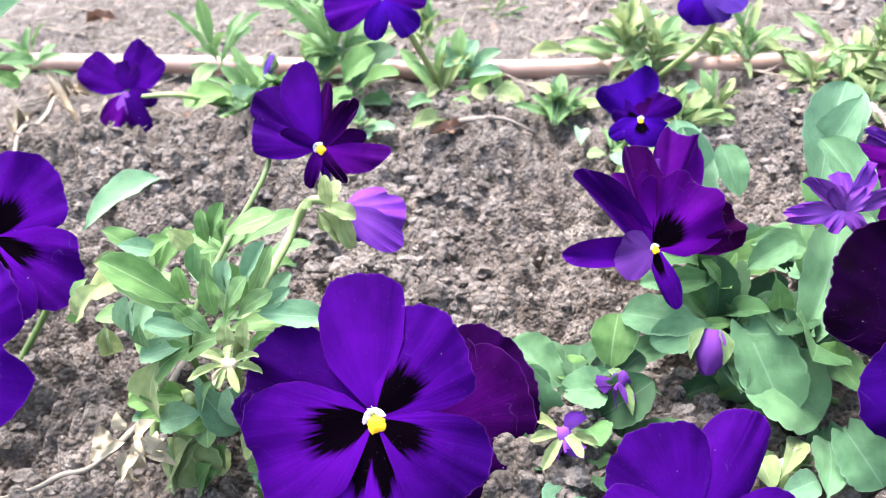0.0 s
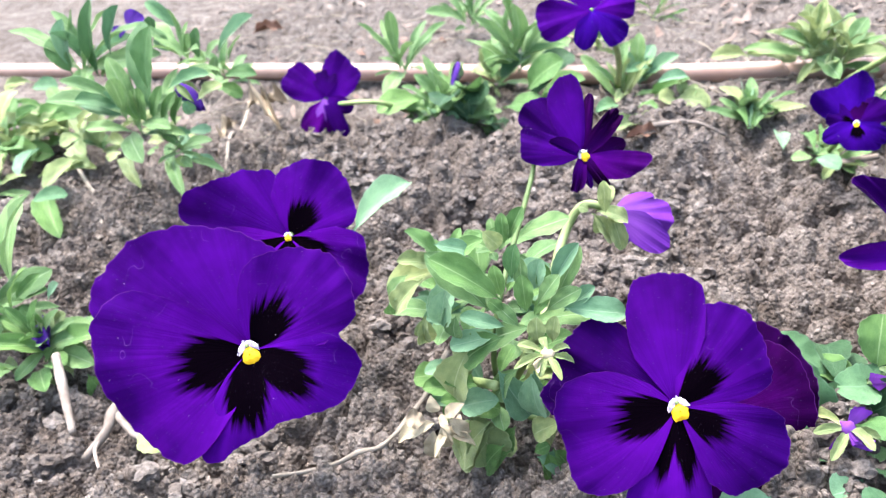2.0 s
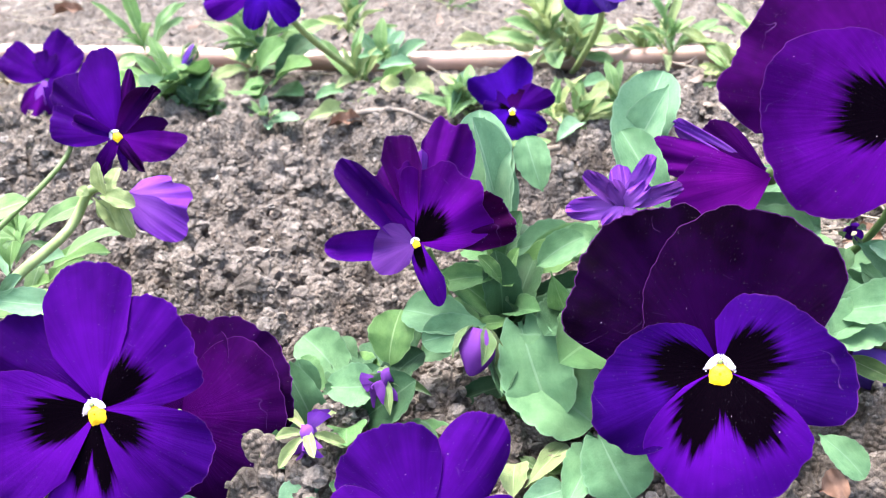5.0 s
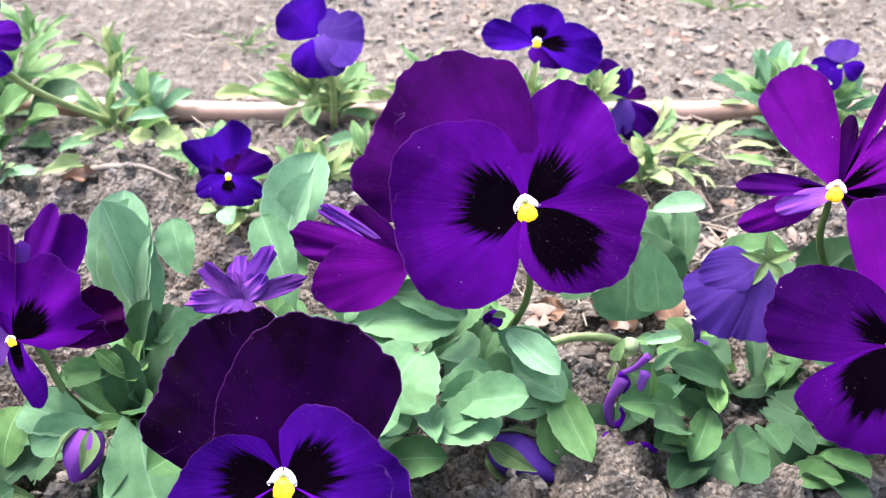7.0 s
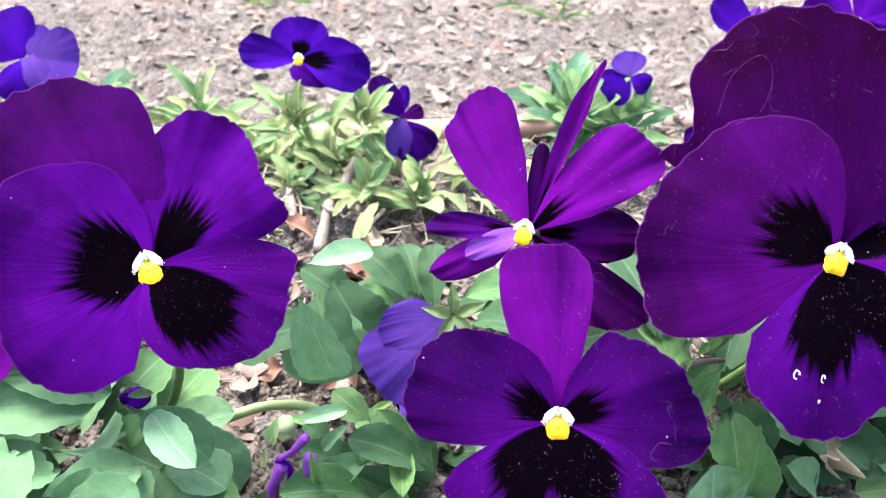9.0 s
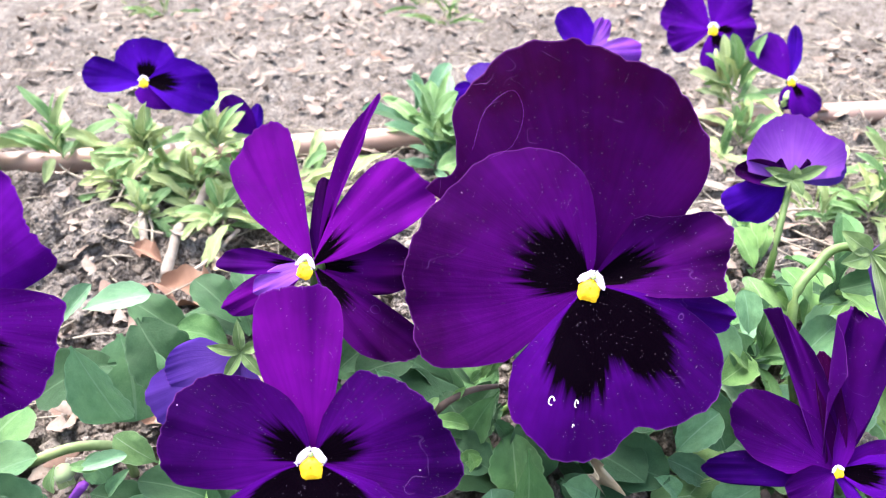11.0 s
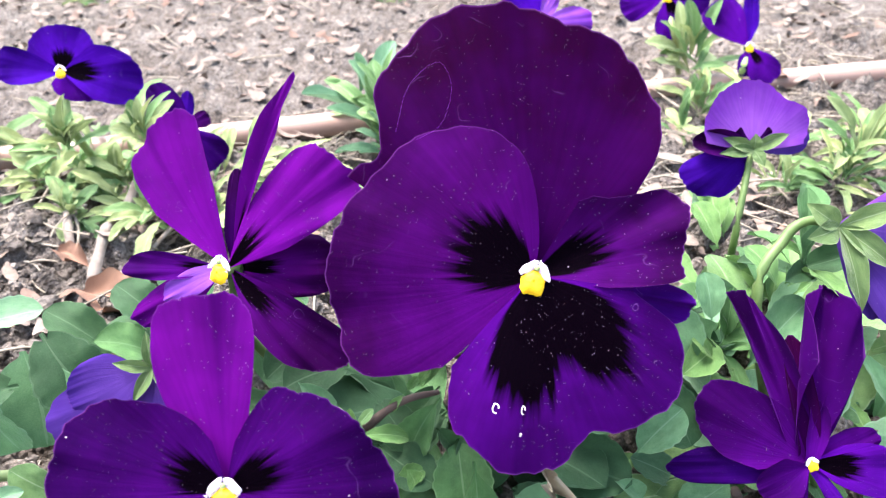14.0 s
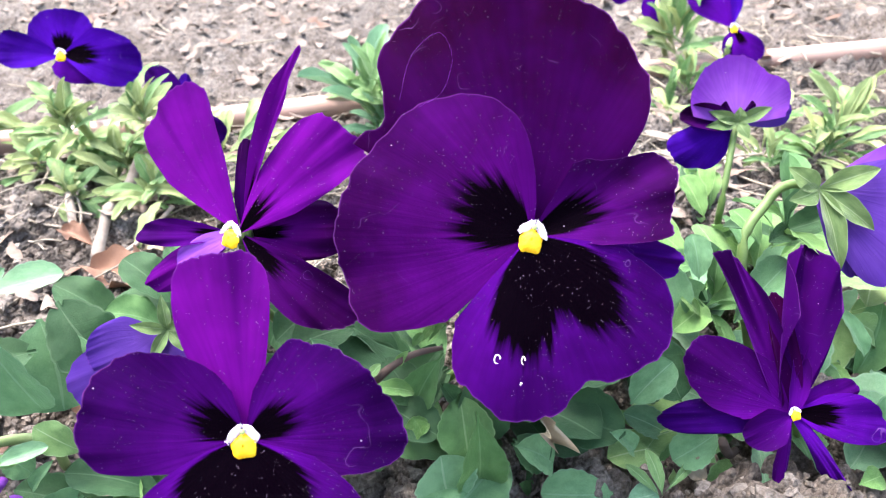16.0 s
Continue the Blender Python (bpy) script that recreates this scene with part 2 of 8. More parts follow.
    mx = n.new("ShaderNodeMixShader")
    mx.inputs[0].default_value = see
    l.new(p.outputs[0], mx.inputs[1])
    l.new(tr.outputs[0], mx.inputs[2])
    l.new(mx.outputs[0], n["Material Output"].inputs["Surface"])
    fine = noise_tex(n, l, 900, 3)
    h = math_node(n, l, "ADD", math_node(n, l, "MULTIPLY", st.outputs["Fac"], 1.4), math_node(n, l, "MULTIPLY", fine.outputs["Fac"], 0.4))
    bump(n, l, p, h, 0.28, 0.0005)
    return m


SOIL, CLOD, LITTER = soil_material(), clod_material(), litter_material()
HOSE = plain_material("brown_plastic_hose", (0.235, 0.145, 0.118), (0.31, 0.205, 0.17), 30, 0.38, 0.5, 0.0004)
STRAW = plain_material("dry_straw", (0.18, 0.152, 0.12), (0.29, 0.255, 0.21), 150, 0.8)
TWIG = plain_material("bleached_twig", (0.1296, 0.1044, 0.0851), (0.2592, 0.2232, 0.1961), 130, 0.85)
BROWN = plain_material("brown_dead_leaf", (0.1152, 0.0612, 0.0396), (0.2160, 0.1224, 0.0864), 160, 0.75)
DARK_TWIG = plain_material("dark_brown_twig", (0.045, 0.03, 0.025), (0.085, 0.058, 0.048), 160, 0.8)
CREAM = plain_material("withered_cream_leaf", (0.2100, 0.1650, 0.1125), (0.3150, 0.2625, 0.1875), 160, 0.75)
DRY = plain_material("dry_cream_flower", (0.2500, 0.2074, 0.1380), (0.4250, 0.3660, 0.2530), 160, 0.75)
HUSK = plain_material("pale_husk", (0.5, 0.46, 0.42), (0.7, 0.66, 0.62), 400, 0.7)
YELLOW = plain_material("yellow_throat", (0.9, 0.48, 0.005), (1.0, 0.66, 0.02), 500, 0.6)
WHITE = plain_material("white_beard", (0.44, 0.34, 0.54), (0.72, 0.66, 0.72), 700, 0.7)
STEM = plain_material("green_stem", (0.0540, 0.0990, 0.0270), (0.1020, 0.1560, 0.0510), 140, 0.5)
STEM_PALE = plain_material("pale_green_stem", (0.1680, 0.2400, 0.0800), (0.2640, 0.3360, 0.1440), 140, 0.5)
LEAF = leaf_material("mature_leaf", (0.0201, 0.0594, 0.0238), (0.0413, 0.1018, 0.0456), (0.12, 0.2, 0.12), 0.03)
FRESH = leaf_material("young_leaf", (0.0731, 0.1700, 0.0442), (0.1343, 0.2465, 0.0816), (0.34, 0.46, 0.24), 0.05)
PALE = leaf_material("yellowing_leaf", (0.1702, 0.2368, 0.0888), (0.2738, 0.3256, 0.1480), (0.5, 0.54, 0.32), 0.1)
GREY = leaf_material("bluish_leaf", (0.0702, 0.1686, 0.0798), (0.1293, 0.2544, 0.1303), (0.2, 0.31, 0.22), 0.05)
MID = leaf_material("mid_green_leaf", (0.0459, 0.1254, 0.0407), (0.0996, 0.2031, 0.0790), (0.2, 0.31, 0.17), 0.03)
SILVER = leaf_material("silvery_leaf", (0.1020, 0.2209, 0.1216), (0.1814, 0.3264, 0.1978), (0.33, 0.46, 0.35), 0.1)
LIGHT = leaf_material("light_green_leaf", (0.0910, 0.1855, 0.0595), (0.1855, 0.3045, 0.1295), (0.46, 0.57, 0.4), 0.05)
SEPAL = leaf_material("sepal_green", (0.0700, 0.1330, 0.0380), (0.1300, 0.1950, 0.0740), (0.4, 0.46, 0.3))

# dark upper and brighter lower petal colours partly carry how light falls on them
VIOLET = petal_material("violet_petal", (0.0614, 0.0027, 0.2022), (0.0235, 0.0014, 0.0823))
VIOLET_EYE = petal_material("violet_petal_blotched", (0.0691, 0.0027, 0.2125), (0.0255, 0.0014, 0.0931), 0.5)
VIOLET_LOW = petal_material("violet_lower_petal", (0.0819, 0.0032, 0.2560), (0.0323, 0.0016, 0.1254), 0.7, split=0.34)
PLUM = petal_material("plum_petal", (0.0453, 0.0016, 0.0943), (0.0141, 0.0007, 0.0281))
PLUM_EYE = petal_material("plum_petal_blotched", (0.0484, 0.0014, 0.0944), (0.0194, 0.0009, 0.0317), 0.45, dust=0.32)
DARK = petal_material("dark_purple_petal", (0.0337, 0.0015, 0.0767), (0.0092, 0.0007, 0.0160))
DARK_EYE = petal_material("dark_purple_petal_blotched", (0.0391, 0.0014, 0.0943), (0.0134, 0.0008, 0.0338), 0.37, dust=0.2)
MAGENTA = petal_material("magenta_petal", (0.1060, 0.0030, 0.1850), (0.0480, 0.0017, 0.0930), see=0.35, dust=0.45)
MAGENTA_EYE = petal_material("magenta_petal_blotched", (0.1120, 0.0030, 0.1950), (0.0480, 0.0016, 0.0920), 0.36, see=0.3, dust=0.45)
BLUE = petal_material("blue_violet_petal", (0.0399, 0.0031, 0.2301), (0.0137, 0.0011, 0.0858))
BLUE_EYE = petal_material("blue_violet_petal_blotched", (0.0460, 0.0031, 0.2454), (0.0160, 0.0011, 0.0972), 0.5)
LILAC = petal_material("lilac_petal_back", (0.2200, 0.0750, 0.4000), (0.1150, 0.0260, 0.2700), see=0.3)
PURPLE = petal_material("purple_petal", (0.0695, 0.0023, 0.1640), (0.0242, 0.0010, 0.0581))
PURPLE_EYE = petal_material("purple_petal_blotched", (0.0762, 0.0023, 0.1921), (0.0284, 0.0010, 0.0713), 0.5)
PURPLE_LOW = petal_material("purple_lower_petal", (0.0538, 0.0018, 0.1402), (0.0226, 0.0009, 0.0558), 0.74, split=0.26, dust=0.4)
DUSK = petal_material("dusky_purple_petal", (0.044, 0.0015, 0.108), (0.022, 0.001, 0.052), dust=0.3)
PURPLE_LIP = petal_material("purple_lip_petal", (0.0570, 0.0019, 0.1452), (0.0323, 0.0012, 0.0774), 0.74, dust=0.25)
INDIGO = petal_material("indigo_petal", (0.0354, 0.0017, 0.1274), (0.0119, 0.0008, 0.0440))
INDIGO_EYE = petal_material("indigo_petal_blotched", (0.0342, 0.0017, 0.1440), (0.0119, 0.0009, 0.0546), 0.52)
BLACK = petal_material("black_plum_petal", (0.0106, 0.0005, 0.0241), (0.0019, 0.0002, 0.0032))
DEEP_EYE = petal_material("deep_plum_petal_blotched", (0.0378, 0.0014, 0.0779), (0.0132, 0.0008, 0.0229), 0.48, dust=0.45)
DEEP = petal_material("deep_plum_petal", (0.0227, 0.0006, 0.0430), (0.0127, 0.0004, 0.0145), dust=0.28)
MAUVE = petal_material("mauve_bud_petal", (0.13, 0.04, 0.24), (0.075, 0.02, 0.16), see=0.3)
SLATE = petal_material("slate_blue_petal_back", (0.085, 0.038, 0.235), (0.044, 0.017, 0.16), see=0.25)


# ---- mesh helpers ----
def mesh_from(name, verts, faces, mat, uvs=None, smooth=True, rims=None):
    me = bpy.data.meshes.new(name)
    me.from_pydata([tuple(v) for v in verts], [], faces)
    me.materials.append(mat)
    if uvs is not None:
        layer = me.uv_layers.new(name="UVMap")
        idx = np.empty(len(me.loops), dtype=np.int32)
        me.loops.foreach_get("vertex_index", idx)
        layer.data.foreach_set("uv", np.asarray(uvs, dtype=np.float32)[idx].ravel())
        if rims is not None:
            me.uv_layers.new(name="rim").data.foreach_set("uv", np.asarray(rims, dtype=np.float32)[idx].ravel())
    if smooth:
        me.polygons.foreach_set("use_smooth", np.ones(len(me.polygons), dtype=bool))
    me.update()
    return me


def grid_faces(rows, cols):
    return [(i * cols + j, i * cols + j + 1, (i + 1) * cols + j + 1, (i + 1) * cols + j) for i in range(rows - 1) for j in range(cols - 1)]


def under(ob, parent, m=None):
    """Puts ob under parent with the world pose m."""
    ob.parent = parent
    m = Matrix() if m is None else m
    ob.matrix_basis = HOME[parent].inverted() @ m
    HOME[ob] = m
    return ob


HOME = {}


def plant(name, at, label, category="plant", group=""):
    e = new(name)
    e.empty_display_size = 0.02
    e.location = at
    HOME[e] = Matrix.Translation(at)
    return tagged(e, label, category, group)


def smooth_path(points, steps=6):
    p = [Vector(q) for q in points]
    p = [p[0] * 2 - p[1]] + p + [p[-1] * 2 - p[-2]]
    out = []
    for a, b, c, d in zip(p, p[1:], p[2:], p[3:]):
        for k in range(steps):
            t = k / steps
            out.append(0.5 * (2 * b + (c - a) * t + (2 * a - 5 * b + 4 * c - d) * t * t + (3 * b - a - 3 * c + d) * t ** 3))
    return out + [p[-2]]


def tube_mesh(name, points, r0, r1, mat, sides=8, rough=0.0, steps=6):
    path = smooth_path(points, steps)
    verts, n = [], len(path)
    side = Vector((0.31, 0.2, 0.93))
    for i, q in enumerate(path):
        d = (path[min(i + 1, n - 1)] - path[max(i - 1, 0)]).normalized()
        u = d.cross(side)
        u = u.normalized() if u.length > 0.05 else d.cross(Vector((1, 0, 0))).normalized()
        v = d.cross(u)
        r = r0 + (r1 - r0) * i / (n - 1)
        for k in range(sides):
            w = 2 * math.pi * k / sides
            rr = r * (1 + rough * noise.noise(q * 90 + Vector((k * 3.1, 0, 0))))
            verts.append(q + (u * math.cos(w) + v * math.sin(w)) * rr)
    faces = [(i * sides + k, i * sides + (k + 1) % sides, (i + 1) * sides + (k + 1) % sides, (i + 1) * sides + k) for i in range(n - 1) for k in range(sides)]
    faces += [tuple(range(sides - 1, -1, -1)), tuple((n - 1) * sides + k for k in range(sides))]
    return mesh_from(name, verts, faces, mat)


def stem(parent, points, r0=0.0016, r1=0.0012, mat=None, name="stem"):
    return under(new(name, tube_mesh(name, points, r0, r1, mat or STEM)), parent)


# ---- leaves ----
def leaf_mesh(mat, seed, teeth=6, round_=0.5, petiole=0.22, arch=0.18, fold=0.12, wave=0.05, heart=0.0, pointed=False):
    """A leaf one unit long along +y and one wide, its face to +z: petiole, toothed blade, sunken midrib, arched back."""
    rnd = random.Random(seed)
    rows, cols = 35, 9
    verts, uvs = [], []
    p1, p2, p3 = 0.95 - 0.5 * round_, 2.8, 0.9 - 0.4 * round_
    peak = max((k / 50) ** p1 * (1 - (k / 50) ** p2) ** p3 for k in range(50))
    ph, lean, roll = rnd.uniform(0, 6), rnd.uniform(-0.08, 0.08), rnd.uniform(-0.12, 0.12)
    for i in range(rows):
        t = i / (rows - 1)
        b = max(0.0, (t - petiole) / (1 - petiole))
        w = b ** p1 * (1 - b ** p2) ** p3 / peak if 0 < b < 1 else 0.0
        if pointed and 0 < b < 1:
            w = math.sin(math.pi * b ** 0.85) ** 0.85
        w = max(w, 0.07 if t < 0.9 else 0.0) * 0.5
        for j in range(cols):
            a = 2 * j / (cols - 1) - 1
            tooth = 1 + (0.085 * (abs(math.sin(math.pi * teeth * b ** 1.15 + (0.5 if a > 0 else 0) + ph)) ** 0.7 - 0.75) * abs(a) ** 4 if 0.03 < b < 0.985 else 0)
            x = a * w * tooth + lean * math.sin(3 * t)
            y = t - heart * abs(a) ** 1.6 * (1 - b) ** 3 * (1 if b > 0 else 0) * 0.3
            z = arch * (t * 1.3 - 1.9 * t * t) + fold * abs(a) ** 1.4 * w * 2 * (1 if b > 0 else 2)
            z += wave * w * abs(a) * (math.sin(8 * t + ph + 2.5 * a) + 0.6 * math.sin(17 * t + 2 * ph)) + roll * a * w * (t - 0.3)
            verts.append((x, y, z))
            uvs.append((a, t))
    return mesh_from("leaf", verts, grid_faces(rows, cols), mat, uvs)


STYLES = {
    "broad": (LEAF, dict(teeth=6, round_=0.9, petiole=0.1, arch=0.2, wave=0.05, heart=0.3)),
    "oval": (MID, dict(teeth=6, round_=0.6, petiole=0.1, arch=0.26, wave=0.05)),
    "round": (GREY, dict(teeth=6, round_=1.0, petiole=0.06, arch=0.18, wave=0.06, heart=0.6, fold=0.16)),
    "grey": (GREY, dict(teeth=6, round_=0.85, petiole=0.05, arch=0.14, wave=0.04)),
    "silver": (SILVER, dict(teeth=6, round_=0.7, petiole=0.05, arch=0.1, wave=0.03)),
    "light": (LIGHT, dict(teeth=4, round_=0.35, petiole=0.06, arch=0.2, fold=0.05, wave=0.04)),
    "fresh": (FRESH, dict(teeth=4, round_=0.35, petiole=0.05, arch=0.22, fold=0.07, wave=0.05)),
    "green": (FRESH, dict(teeth=5, round_=0.8, petiole=0.1, arch=0.22, wave=0.06)),
    "narrow": (FRESH, dict(teeth=3, round_=0.1, petiole=0.0, arch=0.26, fold=0.04, wave=0.03)),
    "blade": (MID, dict(teeth=4, round_=0.3, petiole=0.02, arch=0.14, fold=0.07, wave=0.04)),
    "pale": (PALE, dict(teeth=5, round_=0.8, petiole=0.1, arch=0.22, wave=0.08)),
    "thin_pale": (PALE, dict(teeth=4, round_=0.25, petiole=0.05, arch=0.26, fold=0.05, wave=0.05)),
    "sepal": (SEPAL, dict(teeth=1, pointed=True, petiole=0.0, arch=0.2, fold=0.1)),
    "brown": (BROWN, dict(teeth=4, round_=0.6, petiole=0.1, arch=0.2, fold=0.3, wave=0.22)),
    "cream": (CREAM, dict(teeth=4, round_=0.6, petiole=0.1, arch=0.25, fold=0.3, wave=0.4)),
}
STYLES["tepal"] = (DRY, dict(teeth=1, pointed=True, petiole=0.0, arch=0.3, fold=0.1, wave=0.1))
LEAVES = {k: [leaf_mesh(m, 10 * i + s, **o) for s in range(4)] for i, (k, (m, o)) in enumerate(STYLES.items())}
RND = random.Random(7)


def leaf(parent, base, tip, width, style="broad", face=(-0.05, -0.5, 0.86), name="leaf"):
    """A leaf from base to tip, with its upper side towards face."""
    base, tip = Vector(base), Vector(tip)
    y = tip - base
    ln = y.length
    y.normalize()
    z = Vector(face)
    z = z - y * z.dot(y)
    if z.length < 0.05:
        z = y.orthogonal()
    z.normalize()
    x = y.cross(z)
    m = Matrix.Translation(base) @ Matrix((x, y, z)).transposed().to_4x4() @ Matrix.Diagonal((width, ln, ln, 1))
    ob = new(name, RND.choice(LEAVES[style]))
    return under(ob, parent, m)


def tuft(parent, at, n, length, ratio, styles, lift=(15, 75), spread=0.3, up=(0, 0, 1), turn=0.0):
    """n leaves that leave a shoot in a loose spiral, the upper ones steeper and shorter, no two alike."""
    at, up = Vector(at), Vector(up).normalized()
    rnd = random.Random(int(1e4 * (at.x + 2)) + int(1e4 * at.y))
    q = Vector((0, 0, 1)).rotation_difference(up)
    for i in range(n):
        f = (i + 0.5) / n
        az = turn + i * 2.4 + rnd.uniform(-0.7, 0.7)
        el = radians(lift[0] + (lift[1] - lift[0]) * f ** 1.15 + rnd.uniform(-24, 24))
        d = q @ Vector((math.cos(az) * math.cos(el), math.sin(az) * math.cos(el), math.sin(el)))
        ln = length * rnd.uniform(0.5, 1.25) * (1.0 - 0.25 * f)
        b = at + q @ Vector((rnd.uniform(-0.12, 0.12) * length, rnd.uniform(-0.12, 0.12) * length, (f - 0.5) * length * spread))
        face = q @ Vector((-math.cos(az) * math.sin(el), -math.sin(az) * math.sin(el), math.cos(el)))
        face = face * 0.6 + Vector((rnd.uniform(-0.4, 0.4), -0.4 + rnd.uniform(-0.3, 0.3), 0.3))
        leaf(parent, b, b + d * ln, ln * ratio * rnd.uniform(0.6, 1.35), rnd.choice(styles), face)


def mound(parent, at, radii, n, length, ratio, styles):
    """n leaves that fill a low cushion of foliage, their tips outwards."""
    at = Vector(at)
    for i in range(n):
        az, h = RND.uniform(0, 2 * math.pi), RND.uniform(0.0, 1.0)
        r = RND.uniform(0.15, 0.9)
        b = at + Vector((math.cos(az) * radii[0] * r, math.sin(az) * radii[1] * r, radii[2] * h))
        el = radians(RND.uniform(-5, 50))
        d = Vector((math.cos(az) * math.cos(el), math.sin(az) * math.cos(el), math.sin(el)))
        ln = length * RND.uniform(0.7, 1.2)
        leaf(parent, b, b + d * ln, ln * ratio * RND.uniform(0.8, 1.2), RND.choice(styles), (RND.uniform(-0.3, 0.3), -0.35 + RND.uniform(-0.3, 0.3), 0.9))


# ---- flowers ----
def across(lobes, a):
    """The smooth value between the lobes at a, from -1 to 1."""
    f = (a + 1) / 2 * (len(lobes) - 1)
    i = min(int(f), len(lobes) - 2)
    t = f - i
    p, q = lobes[i], lobes[i + 1]
    o, e = lobes[max(i - 1, 0)], lobes[min(i + 2, len(lobes) - 1)]
    v = 0.5 * (2 * p + (q - o) * t + (2 * o - 5 * p + 4 * q - e) * t * t + (3 * p - o - 3 * q + e) * t ** 3)
    return max(0.06, v)


def petal_mesh(size, angle, half, reach, layer, mat, seed, tilt=0.0, curl=0.0, ruffle=0.035, blunt=4.2, notch=0.0, cup=None, swing=0.0, neck=0.14, lobes=None):
    """A petal in the flower's plane: a wide fan, or below 30 degrees a long rounded blade. angle, half: degrees; reach: in flower
    sizes; layer: stacking, + in front; tilt: lifts the tip forwards; curl: bends the edge forwards (+) or back (-);
    cup: folds the sides forwards; swing: bows the blade sideways; lobes: how far a fan reaches across its width, from its first
    side to its other, as shares of reach."""
    rnd = random.Random(seed)
    rows, cols = 15, 71
    p1, p2, p3 = rnd.uniform(0, 6), rnd.uniform(0, 6), rnd.uniform(0, 6)
    cup = rnd.uniform(-0.12, 0.1) if cup is None else cup
    dome, fold = rnd.uniform(0.05, 0.15), rnd.uniform(0.018, 0.042) * (1.0 if half >= 30 else 0.4)
    verts, uvs, rims = [], [], []
    nick = [rnd.uniform(-1, 1) for _ in range(cols)]
    th, hf = radians(angle), radians(half)
    fan = half >= 30 or lobes is not None
    ruffle = ruffle if fan else ruffle * 0.5
    for i in range(rows):
        s = i / (rows - 1)
        for j in range(cols):
            a = 2 * j / (cols - 1) - 1
            w = 1 + 0.013 * math.sin(7 * a + p1) + 0.008 * math.sin(19 * a + p2) + 0.006 * math.sin(43 * a + p3) + 0.004 * math.sin(71 * a + p1)
            w = 1 + (w - 1) * s * (min(1.0, half / 50) if fan else 0.3) + 0.005 * nick[j] * s ** 8
            w *= 1 - notch * math.exp(-((a - 0.1) / 0.14) ** 2)
            if fan:
                out = 0.12 + 0.88 * (1 - abs(a) ** blunt) ** 0.5 if lobes is None else across(lobes, a)
                r = reach * (0.03 + 0.97 * s) * out * w
                g = th + hf * a * (0.75 + 0.25 * s if lobes is None else 1.0 + 0.08 * (1 - s))
                x, y = r * math.cos(g), r * math.sin(g)
                d, rim = r / reach, s
            else:
                k = min(s / 0.75, 1.0)
                wide = neck + (1 - neck) * k * k * (3 - 2 * k)
                along = reach * (0.03 + 0.97 * s) * (0.6 + 0.4 * (1 - abs(a) ** 2.3) ** 0.5) * w
                cross = reach * math.tan(hf) * 0.78 * wide * a + swing * reach * s * s
                x = along * math.cos(th) - cross * math.sin(th)
                y = along * math.sin(th) + cross * math.cos(th)
                d, rim = s, max(s, abs(a) * 0.99)
            z = layer * 0.032 + math.tan(radians(tilt)) * d * reach * 0.8 + curl * d ** 3 * reach * 0.6
            z += ruffle * reach * d ** 3 * (math.sin(6.5 * a + p2) + 0.5 * math.sin(12 * a + p3)) + dome * reach * d * (1 - d) * 2
            z += fold * reach * d ** 1.5 * (math.sin(3.1 * a + p3) + 0.6 * math.sin(5.3 * a + 2 * d + p1))
            z += cup * reach * a * a * d + 0.009 * min(1.0, half / 50) * reach * d ** 5 * (math.sin(21 * a + p1) + 0.7 * math.sin(34 * a + p3))
            verts.append((size * x, size * y, size * z))
            uvs.append((a, d))
            rims.append((rim, a * half / 55))
    return mesh_from("petal", verts, grid_faces(rows, cols), mat, uvs, rims=rims)


def lump_mesh(name, mat, size, squash, seed, rough=0.25, sub=2):
    bm = bmesh.new()
    bmesh.ops.create_icosphere(bm, subdivisions=sub, radius=1.0)
    for v in bm.verts:
        k = 1 + rough * noise.noise(v.co * 1.7 + Vector((seed * 7.3, 0, 0)))
        v.co = Vector((v.co.x * squash[0], v.co.y * squash[1], v.co.z * squash[2])) * size * k
    me = bpy.data.meshes.new(name)
    bm.to_mesh(me)
    bm.free()
    me.materials.append(mat)
    me.polygons.foreach_set("use_smooth", np.ones(len(me.polygons), dtype=bool))
    return me


def throat_mesh(e, seed):
    """The yellow throat patch: a low wedge, broad and ragged below, that sinks towards the top."""
    rnd = random.Random(seed)
    rows, cols = 9, 25
    ph = rnd.uniform(0, 6)
    verts = [(0, e * 0.015, e * 0.03)]
    for i in range(1, rows):
        s = i / (rows - 1)
        for j in range(cols):
            g = 2 * math.pi * j / cols
            r = e * 0.11 * s * (1 + 0.05 * math.sin(5 * g + ph) + 0.04 * math.sin(11 * g + 2 * ph) * s)
            box = (abs(math.cos(g)) ** 4 + abs(math.sin(g)) ** 4) ** -0.25
            y = math.sin(g) * r * box * (0.9 if math.sin(g) < 0 else 0.75)
            x = math.cos(g) * r * box * (0.82 - 0.3 * max(0.0, math.sin(g)))
            verts.append((x, y, e * 0.034 * (1 - s ** 3) - e * 0.01 * s))
    faces = [(0, 1 + j, 1 + (j + 1) % cols) for j in range(cols)]
    faces += [(1 + i * cols + j, 1 + (i + 1) * cols + j, 1 + (i + 1) * cols + (j + 1) % cols, 1 + i * cols + (j + 1) % cols) for i in range(rows - 2) for j in range(cols)]
    return mesh_from("throat", verts, faces, YELLOW)


